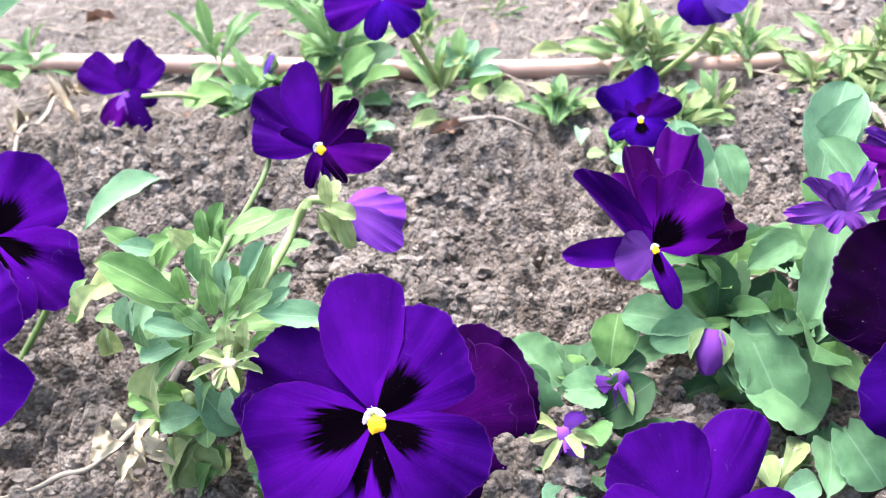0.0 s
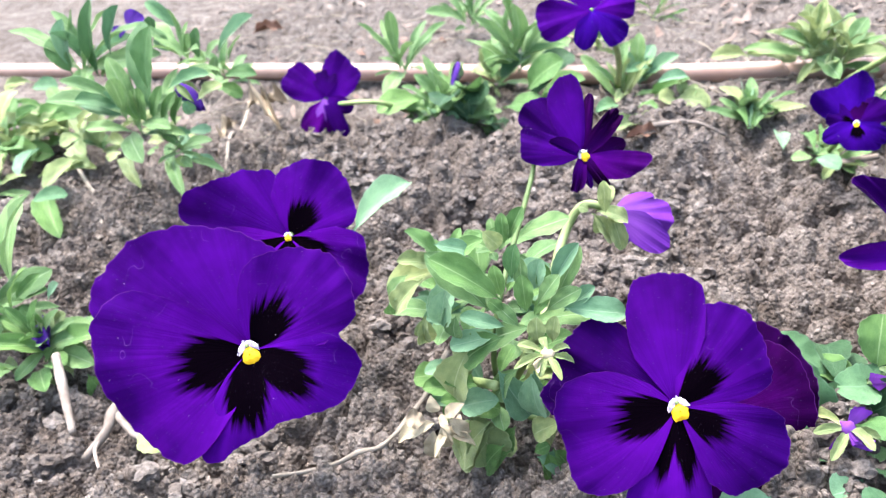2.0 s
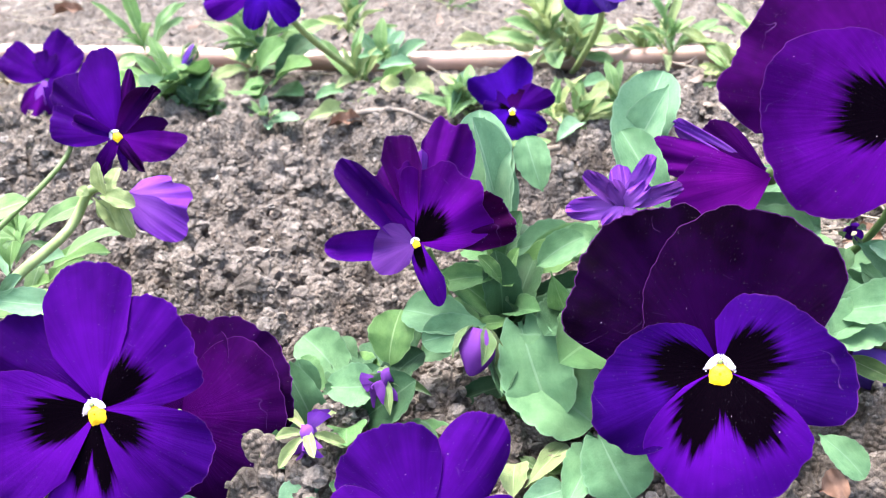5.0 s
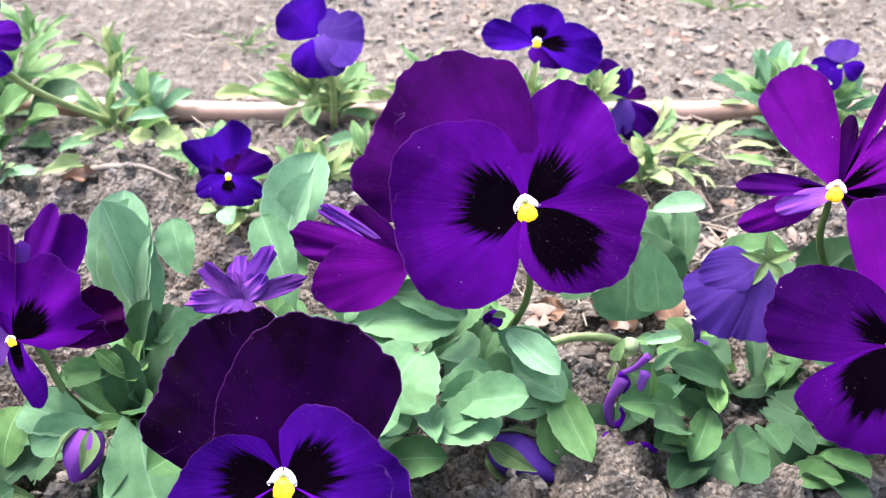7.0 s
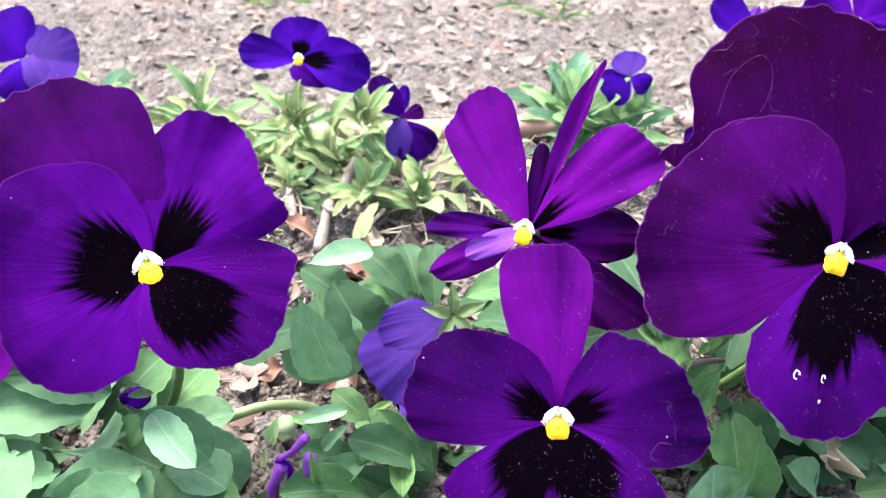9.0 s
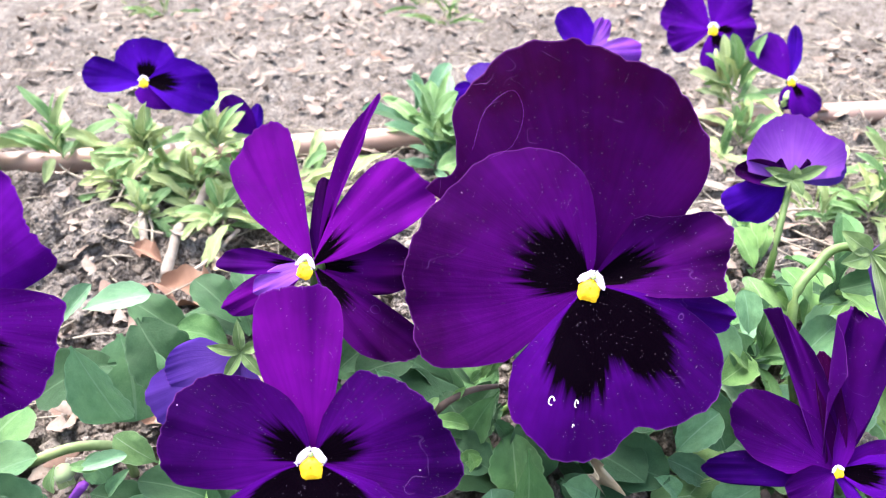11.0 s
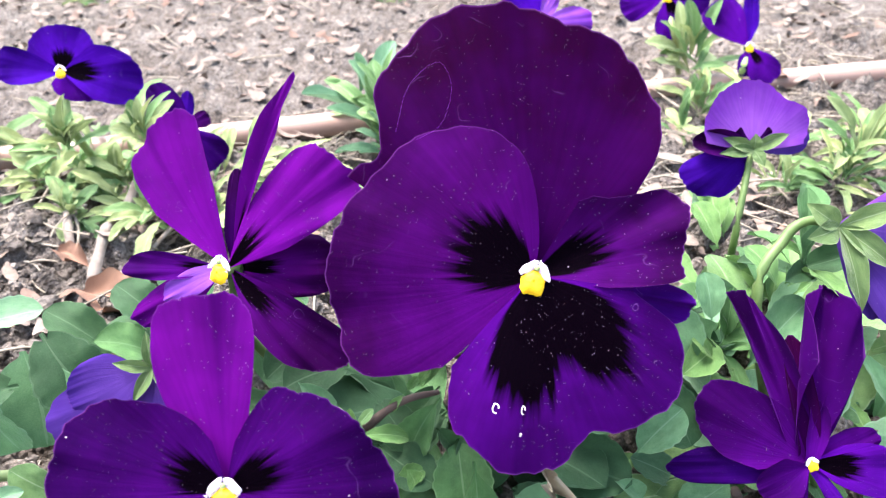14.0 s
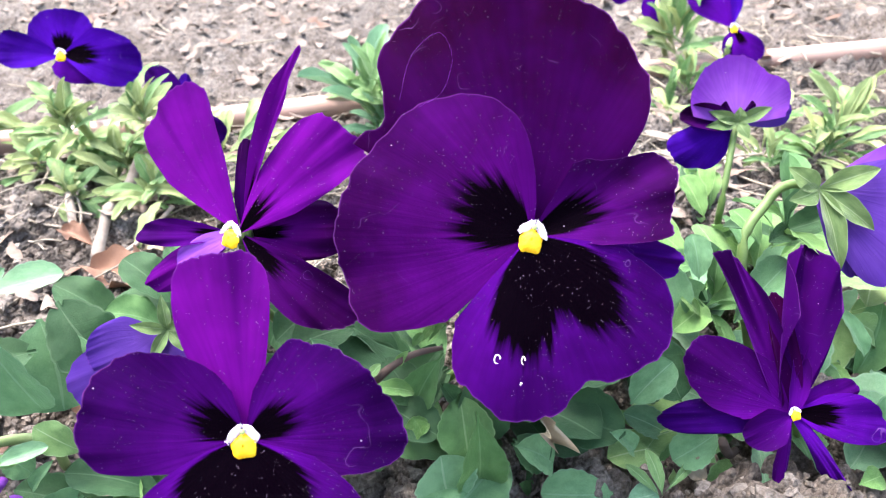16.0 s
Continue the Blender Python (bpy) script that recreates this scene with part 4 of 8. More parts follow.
mound(p_mid, (-0.0834, 0.3661, 0.0050), (0.022, 0.02, 0.034), 26, 0.017, 0.52, ["light", "green", "silver", "green", "pale"])
mound(p_mid, (-0.0876, 0.4005, 0.0300), (0.03, 0.02, 0.02), 24, 0.024, 0.4, ["silver", "light", "green"])

# third plant: a ruffled side-on bloom over large leaves
p_ruf = plant("pansy_plant", (0.1175, 0.3979, 0.0000), "pansy with ruffled plum bloom over broad leaves", "pansy", BED)
flower(p_ruf, pose(0.0784, 0.3786, 0.0686, 59.3, 5.3, 3.5), 0.0379, [
    (65, 22, 1.16, -2, PURPLE, dict(lobes=(0.38, 0.66, 0.86, 0.98, 0.93, 1.0, 0.78), ruffle=0.1)), (99, 14, 0.97, -2, PLUM, dict(lobes=(0.7, 0.94, 1.0, 0.98, 0.8), cup=0.3)),
    (134, 10, 1.0, -1, INDIGO, dict(cup=0.35, neck=0.8, ruffle=0.08)), (87, 10, 0.82, -1, LILAC, dict(ruffle=0.25)),
    (112, 26, 0.78, 0, PURPLE, dict(lobes=(0.5, 0.9, 0.84, 1.0, 0.86, 0.95, 0.6), ruffle=0.22)), (14, 22, 0.9, -1, DEEP, dict(lobes=(0.65, 0.96, 1.0, 0.97, 0.95, 0.85), ruffle=0.06)),
    (48, 65, 0.77, 1, PURPLE_EYE, dict(lobes=(0.4, 0.64, 0.9, 0.86, 1.0, 0.94, 0.98, 0.82, 0.86, 0.5), curl=0.25, ruffle=0.16)), (184, 12, 0.82, -2, VIOLET, dict(cup=0.2, neck=0.6)),
    (-169, 64, 0.42, 2, MAUVE, dict(lobes=(0.48, 0.7, 0.8, 0.91, 1.0, 0.85, 0.48), ruffle=0.16, curl=0.4)), (-76, 12, 0.6, 1, VIOLET_EYE, dict(swing=0.12, neck=0.6))], eye=0.45, eye_angle=-70)
flower(p_ruf, pose(0.0808, 0.3116, 0.0055, 59.3, 4.4, 0.0), 0.0368, [
    (122, 48, 0.95, 0, VIOLET), (60, 19, 1.12, -1, VIOLET, dict(neck=0.4)), (190, 50, 0.9, 1, VIOLET_EYE), (-10, 50, 0.9, 1, VIOLET_EYE), (270, 50, 0.85, 2, VIOLET_LOW)])
flower(p_ruf, pose(0.1674, 0.3259, 0.0538, 59.3, 5.3, 3.5), 0.0379, [
    (134, 45, 1.36, -4, BLACK, dict(lobes=(0.62, 0.9, 0.95, 0.99, 1.0, 0.97, 0.92, 0.88, 0.62))),
    (88, 65, 1.21, -2, BLACK, dict(lobes=(0.6, 0.89, 0.97, 1.0, 0.98, 0.89, 0.77, 0.64, 0.5))),
    (180, 65, 1.02, 0.4, INDIGO_EYE, dict(lobes=(0.32, 0.44, 0.56, 0.68, 0.83, 0.97, 1.0, 0.9, 0.51))),
    (28, 68, 0.91, 1.6, INDIGO_EYE, dict(lobes=(0.57, 0.96, 1.0, 0.94, 0.83, 0.76, 0.68, 0.59, 0.4))),
    (-85, 67, 1.02, 2.0, VIOLET_LOW, dict(lobes=(0.28, 0.74, 0.9, 1.0, 1.0, 0.94, 0.86, 0.74, 0.37)))], turn=(0, -20), eye=1.1)
stem(p_ruf, [(0.1175, 0.3979, 0.0000), (0.0908, 0.3829, 0.0355), (0.0813, 0.3844, 0.0624)])
stem(p_ruf, [(0.1175, 0.3979, 0.0000), (0.1748, 0.3365, 0.0111), (0.1693, 0.3333, 0.0502)])
leaf(p_ruf, (0.1046, 0.3678, 0.0301), (0.1355, 0.3483, 0.0144), 0.0305, "round")
leaf(p_ruf, (0.1345, 0.3710, 0.0331), (0.1537, 0.4000, 0.0610), 0.0214, "round")
leaf(p_ruf, (0.1100, 0.4077, 0.0383), (0.1477, 0.4146, 0.0470), 0.0179, "oval")
leaf(p_ruf, (0.0640, 0.3715, 0.0198), (0.0686, 0.3828, 0.0385), 0.0173, "green")
leaf(p_ruf, (0.0979, 0.3710, 0.0359), (0.0697, 0.3833, 0.0394), 0.0163, "grey")
leaf(p_ruf, (0.1542, 0.4237, 0.0599), (0.1702, 0.4485, 0.0986), 0.0235, "silver")
leaf(p_ruf, (0.1223, 0.4206, 0.0635), (0.1171, 0.4314, 0.0822), 0.0138, "grey")
leaf(p_ruf, (0.1031, 0.4085, 0.0444), (0.1000, 0.4365, 0.0922), 0.0225, "silver")
tuft(p_ruf, (0.1071, 0.3863, 0.0210), 13, 0.04, 0.42, ["oval", "broad", "oval"], (15, 80), up=(0.05, -0.25, 1))
leaf(p_ruf, (0.1373, 0.3538, 0.0039), (0.1417, 0.3408, -0.0184), 0.0234, "round")
leaf(p_ruf, (0.1312, 0.3604, 0.0351), (0.1436, 0.3579, 0.0299), 0.0086, "green")
leaf(p_ruf, (0.0456, 0.3591, 0.0237), (0.0609, 0.3601, 0.0242), 0.0162, "round")
leaf(p_ruf, (0.0299, 0.3622, 0.0301), (0.0395, 0.3508, 0.0102), 0.0152, "round")
tuft(p_ruf, (0.1074, 0.4054, 0.0346), 12, 0.03, 0.4, ["fresh", "broad", "oval"], (0, 75), up=(0.05, -0.3, 1))
mound(p_ruf, (0.0491, 0.3582, 0.0040), (0.03, 0.03, 0.012), 14, 0.024, 0.62, ["broad", "broad", "oval"])
mound(p_ruf, (0.0704, 0.3682, 0.0000), (0.04, 0.02, 0.008), 10, 0.022, 0.6, ["broad", "oval", "round", "green"])
mound(p_ruf, (0.1418, 0.3956, 0.0000), (0.045, 0.03, 0.05), 14, 0.034, 0.55, ["broad", "oval", "round", "oval"])

# fourth plant: a broad purple bloom above round leaves
p_wide = plant("pansy_plant", (0.2207, 0.4306, -0.0000), "pansy with broad purple bloom above round leaves", "pansy", BED)
flower(p_wide, pose(0.2431, 0.4103, 0.0895, 60.7, 1.2, -4.8), 0.0471, [
    (133, 53, 1.34, -2, PLUM, dict(lobes=(0.39, 0.77, 0.88, 0.97, 1.0, 0.95, 0.93, 0.95, 0.76))),
    (53, 45, 1.01, -1, PURPLE_EYE, dict(lobes=(0.42, 0.85, 0.84, 0.85, 0.95, 1.0, 0.96, 0.81, 0.55))),
    (174, 86, 1.02, 1, PURPLE_EYE, dict(lobes=(0.23, 0.6, 0.8, 1.0, 0.98, 0.93, 0.96, 0.86, 0.6))),
    (-43, 62, 0.86, 2, PURPLE_LIP, dict(lobes=(0.32, 0.53, 0.71, 0.83, 0.94, 0.98, 0.97, 1.0, 0.62)))], eye_angle=-75, eye=0.95)
flower(p_wide, pose(0.2040, 0.4163, 0.0672, 60.7, 1.2, -4.8), 0.0475, [
    (169, 15, 0.97, 0, MAGENTA, dict(lobes=(0.6, 0.9, 0.96, 1.0, 0.93, 0.8, 0.6))), (-163, 46, 0.77, 1, MAGENTA, dict(lobes=(0.3, 0.72, 0.9, 1.0, 0.9, 0.62, 0.35), curl=0.2)),
    (150, 7, 0.84, -1, LILAC, dict(neck=0.5, ruffle=0.15)), (150, 30, 0.62, -1, PLUM)], eye=0)
flower(p_wide, pose(0.1485, 0.3896, 0.0722, 60.7, 1.2, -4.8), 0.0196, [
    (98, 20, 0.72, 0, LILAC, dict(tilt=15, curl=-0.5, neck=0.5, ruffle=0.3)), (140, 13, 0.9, -1, MAUVE, dict(cup=0.4, neck=0.6, ruffle=0.2)), (62, 12, 1.0, -1, LILAC, dict(cup=0.3, neck=0.5, ruffle=0.2)),
    (20, 11, 1.05, 0, MAUVE, dict(cup=0.3, tilt=-10, neck=0.5, ruffle=0.2)), (184, 15, 1.0, 0, LILAC, dict(tilt=-10, neck=0.5, ruffle=0.25)), (118, 22, 0.5, 1, MAUVE, dict(tilt=30, curl=-0.6, neck=0.6, ruffle=0.3)),
    (228, 24, 0.5, 1, LILAC, dict(tilt=20, neck=0.6, ruffle=0.3)), (300, 24, 0.46, 1, MAUVE, dict(tilt=25, neck=0.6, ruffle=0.3)), (45, 22, 0.55, 1, LILAC, dict(tilt=35, curl=-0.8, neck=0.6, ruffle=0.3))], eye=0)
stem(p_wide, [(0.2207, 0.4306, -0.0000), (0.2440, 0.4112, 0.0503), (0.2435, 0.4165, 0.0842)])
leaf(p_wide, (0.1038, 0.4066, 0.0394), (0.1033, 0.4351, 0.0902), 0.0197, "silver")
leaf(p_wide, (0.1638, 0.3949, 0.0630), (0.1512, 0.4212, 0.0877), 0.0142, "grey")
leaf(p_wide, (0.1800, 0.4074, 0.0483), (0.2196, 0.4053, 0.0496), 0.0208, "grey")
leaf(p_wide, (0.1912, 0.4006, 0.0377), (0.2007, 0.3825, 0.0270), 0.0277, "round")
leaf(p_wide, (0.2322, 0.4021, 0.0455), (0.2520, 0.3931, 0.0321), 0.0168, "grey")
leaf(p_wide, (0.2394, 0.4136, 0.0297), (0.2582, 0.4008, 0.0111), 0.0214, "grey")
leaf(p_wide, (0.2868, 0.4443, 0.0543), (0.2875, 0.4290, 0.0272), 0.0306, "grey")
leaf(p_wide, (0.2051, 0.3831, 0.0517), (0.1942, 0.3676, 0.0420), 0.0299, "round")
leaf(p_wide, (0.2183, 0.3734, 0.0373), (0.2374, 0.3648, 0.0469), 0.0158, "round")
leaf(p_wide, (0.1775, 0.3714, 0.0449), (0.1958, 0.3577, 0.0453), 0.0246, "round")
mound(p_wide, (0.1918, 0.4228, -0.0000), (0.06, 0.03, 0.02), 16, 0.032, 0.66, ["grey", "oval", "broad", "round"])
mound(p_wide, (0.2082, 0.4256, -0.0000), (0.045, 0.04, 0.02), 14, 0.03, 0.64, ["broad", "oval", "grey", "round"])

# fifth plant: the largest bloom and its neighbours
p_big = plant("pansy_plant", (0.3954, 0.4215, 0.0000), "pansy with very large plum bloom and magenta bloom", "pansy", BED)
flower(p_big, pose(0.4252, 0.3708, 0.0957, 59.2, 2.2, -17.3), 0.0457, [
    (93, 59, 1.53, -3, DEEP, dict(lobes=(0.4, 0.67, 0.8, 0.9, 0.94, 0.98, 1.0, 0.97, 0.91, 0.73, 0.76))),
    (153, 72, 1.11, 0, PLUM_EYE, dict(lobes=(0.17, 0.58, 0.75, 0.86, 0.92, 0.95, 0.99, 1.0, 1.0, 0.97, 0.62))),
    (26, 34, 0.94, -1, DEEP_EYE, dict(lobes=(0.43, 0.82, 0.85, 0.88, 0.94, 1.0, 0.94, 0.74, 0.62, 0.58, 0.5), ruffle=0.06, cup=0.2)),
    (-70, 62, 1.05, 2, PURPLE_LOW, dict(lobes=(0.64, 0.86, 0.93, 1.0, 0.97, 0.87, 0.92, 0.93, 0.92, 0.8, 0.52))),
    (-11, 9, 0.91, -3, VIOLET, dict(lobes=(0.84, 0.98, 1.0, 0.98, 0.8)))], eye_angle=-105, eye=0.86)
flower(p_big, pose(0.3448, 0.3510, 0.0688, 61.1, 0.7, -12.2), 0.0386, [
    # top petal in lighter magenta: light shining through it is put into the colour
    (97, 27, 1.14, -2, MAGENTA, dict(lobes=(0.4, 0.8, 0.96, 1.0, 1.0, 0.99, 0.95, 0.72, 0.4))),
    (150, 50, 1.0, 0, DARK_EYE, dict(lobes=(0.3, 0.5, 0.67, 0.83, 0.96, 1.0, 0.99, 0.88, 0.5))),
    (24, 52, 0.98, 0, DARK_EYE, dict(lobes=(0.6, 0.93, 1.0, 0.93, 0.87, 0.8, 0.73, 0.65, 0.3))),
    (-93, 76, 0.94, 2, PURPLE_LOW, dict(lobes=(0.23, 0.87, 0.94, 0.93, 0.88, 0.95, 1.0, 0.94, 0.47)))], eye=1.02)
flower(p_big, pose(0.3525, 0.4124, 0.0891, 61.1, 0.7, -38.0), 0.0433, [
    (127, 25, 1.11, -1, MAGENTA, dict(lobes=(0.45, 0.83, 0.98, 1.0, 0.98, 0.87, 0.5), cup=0.15)), (79, 6, 1.3, -2, MAGENTA_EYE, dict(lobes=(0.5, 0.66, 0.85, 1.0, 0.8, 0.45), cup=0.1)),
    (50, 25, 1.04, 0, MAGENTA_EYE, dict(lobes=(0.45, 0.91, 1.0, 0.99, 0.95, 0.84, 0.4))), (-28, 22, 1.01, -1, PLUM_EYE, dict(lobes=(0.44, 0.73, 0.87, 0.96, 1.0, 0.85, 0.45))),
    (12, 19, 0.75, -3, PLUM_EYE, dict(ruffle=0.1)), (-173, 17, 0.77, 1, DARK_EYE, dict(lobes=(0.29, 0.6, 0.85, 1.0, 0.97, 0.66, 0.3))), (-145, 12, 0.8, 0, MAGENTA), (-147, 13, 0.48, 2, LILAC, dict(neck=0.6)), (97, 9, 0.64, -2, DARK)], eye=0.8)
flower(p_big, pose(0.3283, 0.4066, 0.0659, 60.7, 1.2, -4.8), 0.0292, [
    (222, 40, 1.1, 0, SLATE), (260, 40, 1.0, -1, SLATE), (195, 25, 0.8, 1, SLATE)], eye=0, calyx=0.34)
stem(p_big, [(0.3954, 0.4215, 0.0000), (0.4143, 0.3828, 0.0515), (0.4273, 0.3766, 0.0904)])
stem(p_big, [(0.3954, 0.4215, 0.0000), (0.3456, 0.3668, 0.0351), (0.3454, 0.3568, 0.0628)])
stem(p_big, [(0.3954, 0.4215, 0.0000), (0.3563, 0.4175, 0.0582), (0.3529, 0.4170, 0.0850)])
leaf(p_big, (0.4029, 0.3814, 0.0582), (0.3892, 0.3757, 0.0427), 0.0131, "broad")
leaf(p_big, (0.3768, 0.4259, 0.0593), (0.3546, 0.4216, 0.0421), 0.0231, "broad")
leaf(p_big, (0.4082, 0.3739, 0.0486), (0.4107, 0.3632, 0.0325), 0.0169, "broad")
leaf(p_big, (0.2928, 0.4467, 0.0579), (0.3071, 0.4310, 0.0393), 0.0229, "broad")
mound(p_big, (0.3247, 0.3873, -0.0000), (0.05, 0.03, 0.025), 36, 0.026, 0.5, ["broad", "oval", "broad"])
mound(p_big, (0.4133, 0.3988, 0.0000), (0.06, 0.035, 0.04), 40, 0.032, 0.58, ["broad", "oval", "broad", "broad"])
mound(p_big, (0.3325, 0.4899, 0.0000), (0.04, 0.02, 0.02), 14, 0.032, 0.58, ["broad", "oval", "broad", "broad"])
mound(p_big, (0.4829, 0.4246, 0.0000), (0.04, 0.035, 0.042), 34, 0.028, 0.5, ["broad", "oval", "broad", "broad"])

# sixth plant: a dark open bloom and a nodding one
p_right = plant("pansy_plant", (0.5099, 0.3648, 0.0000), "pansy with dark folded bloom and nodding blooms", "pansy", BED)
flower(p_right, pose(0.5004, 0.3463, 0.0317, 58.9, 2.3, -17.8), 0.0323, [
    (150, 36, 1.14, 0, DUSK, dict(lobes=(0.45, 0.66, 0.94, 1.0, 0.9, 0.71, 0.42), cup=0.15)), (184, 10, 1.22, -2, INDIGO, dict(neck=0.7)),
    (113, 7, 1.62, -2, DUSK, dict(cup=0.15, neck=0.75, ruffle=0.16)), (95, 10, 1.54, -1, DUSK, dict(swing=-0.16, cup=0.2, neck=0.55, ruffle=0.14)), (99, 8, 1.12, 0, DEEP, dict(cup=0.08, neck=0.7)),
    (75, 5, 1.36, -1, DUSK, dict(cup=0.06, neck=0.8, swing=-0.06, ruffle=0.04)), (-4, 35, 0.92, 1, VIOLET_EYE, dict(lobes=(0.3, 0.68, 1.0, 0.96, 0.8, 0.6, 0.35))), (20, 15, 0.68, -1, PURPLE, dict(neck=0.5)),
    (84, 13, 0.55, 2, PURPLE, dict(cup=0.15, neck=0.6)), (208, 24, 0.52, 2, DUSK, dict(cup=0.2)), (-55, 5, 1.1, 0, VIOLET, dict(neck=0.6, ruffle=0.15)), (-98, 5, 0.88, 0, DUSK, dict(neck=0.3))], eye=0.6, eye_angle=-70)
flower(p_right, pose(0.5217, 0.3782, 0.0872, 59.2, 2.2, -17.3), 0.0339, [
    (-22, 54, 1.15, 0, SLATE, dict(lobes=(0.3, 0.82, 0.97, 1.0, 0.97, 0.93, 0.85, 0.68, 0.35))), (6, 30, 1.05, -2, LILAC), (-50, 30, 0.9, -2, SLATE)],
    eye=0, calyx=0.55, sepals=[(18, 1.0), (-38, 1.08), (-76, 1.35), (148, 0.62), (200, 0.55)])
stem(p_right, [(0.5099, 0.3648, 0.0000), (0.4971, 0.3753, 0.0673), (0.5084, 0.3822, 0.0837), (0.5164, 0.3826, 0.0879), (0.5230, 0.3794, 0.0860)], 0.0017, 0.0014)
stem(p_right, [(0.5099, 0.3648, 0.0000), (0.5124, 0.3538, 0.0103), (0.5034, 0.3492, 0.0280)])
tuft(p_right, (0.4930, 0.3850, 0.0470), 12, 0.026, 0.35, ["fresh", "oval", "broad"], (0, 70))
tuft(p_right, (0.5225, 0.3903, 0.0642), 12, 0.03, 0.32, ["fresh", "oval", "broad"], (0, 70))
mound(p_right, (0.5298, 0.4111, 0.0000), (0.045, 0.03, 0.04), 24, 0.028, 0.5, ["light", "silver", "oval", "fresh"])
mound(p_right, (0.5908, 0.4145, 0.0000), (0.05, 0.03, 0.03), 30, 0.03, 0.5, ["silver", "light", "fresh", "pale"])
mound(p_right, (0.5170, 0.3688, 0.0000), (0.06, 0.02, 0.006), 30, 0.03, 0.6, ["silver", "light", "silver", "oval"])
mound(p_right, (0.5610, 0.3628, 0.0000), (0.05, 0.025, 0.006), 24, 0.03, 0.5, ["silver", "light", "pale", "silver"])

# ---- plants along the hose ----
p_nod = plant("pansy_plant", (0.5670, 0.4815, 0.0000), "pansy with nodding lilac-backed bloom", "pansy", BED)
flower(p_nod, pose(0.5637, 0.4738, 0.0648, 59.2, 2.2, -17.3), 0.0299, [
    (90, 83, 0.93, 1, LILAC, dict(lobes=(0.7, 0.9, 0.84, 0.98, 1.0, 0.87, 0.72), curl=0.35)), (30, 40, 0.82, -1, SLATE), (150, 40, 0.7, -1, INDIGO), (92, 78, 0.36, 1.5, DARK, dict(ruffle=0.15)), (172, 16, 0.82, 0, DARK, dict(cup=0.3, neck=0.6)),
    (-143, 35, 1.05, -2, BLUE, dict(lobes=(0.6, 0.95, 1.0, 0.93, 0.8, 0.7, 0.45)))], eye=0, calyx=0.5, sepals=[(24, 1.0), (160, 0.9), (188, 0.95), (-62, 0.5), (90, 0.4)])
stem(p_nod, [(0.5670, 0.4815, 0.0000), (0.5504, 0.4584, 0.0338), (0.5629, 0.4731, 0.0632)], 0.0017, 0.0014)
mound(p_nod, (0.5596, 0.4743, 0.0000), (0.03, 0.03, 0.02), 14, 0.025, 0.5, ["fresh", "green"])

p_d = plant("pansy_plant", (-0.1624, 0.7368, 0.0000), "pansy with small dark folded bloom beside hose", "pansy", BED)
flower(p_d, pose(-0.2247, 0.6992, 0.0334, 59.8, 7.3, 6.0), 0.0439, [
    (150, 40, 0.88, -1, VIOLET, dict(lobes=(0.4, 0.85, 0.95, 0.97, 0.95, 0.75, 0.45))), (52, 46, 0.84, -1, VIOLET, dict(lobes=(0.45, 0.66, 0.88, 0.9, 0.98, 1.0, 0.7))),
    (95, 40, 0.5, 0, INDIGO), (-103, 50, 0.68, 0, PURPLE, dict(lobes=(0.48, 0.95, 1.0, 0.95, 0.89, 0.7, 0.4), ruffle=0.12)),
    (-64, 13, 0.82, 1, INDIGO, dict(neck=0.6)), (-22, 20, 0.5, 0, INDIGO, dict(neck=0.5)), (-105, 14, 0.6, 1, LILAC, dict(neck=0.5))], eye=0)
stem(p_d, [(-0.1624, 0.7368, 0.0000), (-0.1835, 0.6911, 0.0300), (-0.2241, 0.7019, 0.0277)], 0.002, 0.0016, STEM_PALE)
tuft(p_d, (-0.1737, 0.7655, 0.0300), 16, 0.049, 0.22, ["light", "light", "light"], (10, 70))
tuft(p_d, (-0.1387, 0.7054, 0.0150), 22, 0.039, 0.26, ["light", "light", "light"], (0, 70))
tuft(p_d, (-0.0814, 0.7536, 0.0300), 22, 0.059, 0.22, ["light", "light", "light"], (20, 75))
tuft(p_d, (-0.1302, 0.9224, 0.0200), 16, 0.049, 0.22, ["light", "light"], (20, 80))
mound(p_d, (-0.1104, 0.7252, 0.0000), (0.06, 0.04, 0.03), 22, 0.035, 0.6, ["green", "broad", "oval"])

p_top = plant("pansy_plant", (-0.0016, 0.7502, 0.0000), "pansy with violet bloom on upright stem behind hose", "pansy", BED)
flower(p_top, pose(-0.0269, 0.6124, 0.1046, 59.8, 7.3, 6.0), 0.0326, [
    (195, 34, 1.05, 0, VIOLET), (255, 20, 0.75, 0, BLUE), (-45, 30, 0.8, 1, BLUE), (100, 60, 0.9, -1, VIOLET), (10, 30, 0.8, 0, VIOLET)], eye=0)
stem(p_top, [(-0.0016, 0.7502, 0.0000), (-0.0107, 0.6308, 0.0710), (-0.0249, 0.6177, 0.1031)], 0.0024, 0.0018, STEM_PALE)
leaf(p_top, (-0.0005, 0.7362, 0.0050), (0.0197, 0.7243, 0.0300), 0.0091, "green")
leaf(p_top, (0.0158, 0.7075, 0.0050), (0.0418, 0.6922, 0.0300), 0.0103, "green")
leaf(p_top, (0.0364, 0.7072, 0.0100), (0.0555, 0.6773, 0.0150), 0.0143, "pale")
leaf(p_top, (-0.0248, 0.6655, 0.0030), (0.0098, 0.6551, 0.0150), 0.0143, "pale")
leaf(p_top, (0.1271, 0.7511, 0.0200), (0.0960, 0.7357, 0.0300), 0.0137, "pale")
tuft(p_top, (0.0793, 0.6596, 0.0050), 19, 0.034, 0.22, ["thin_pale", "light"], (20, 80))

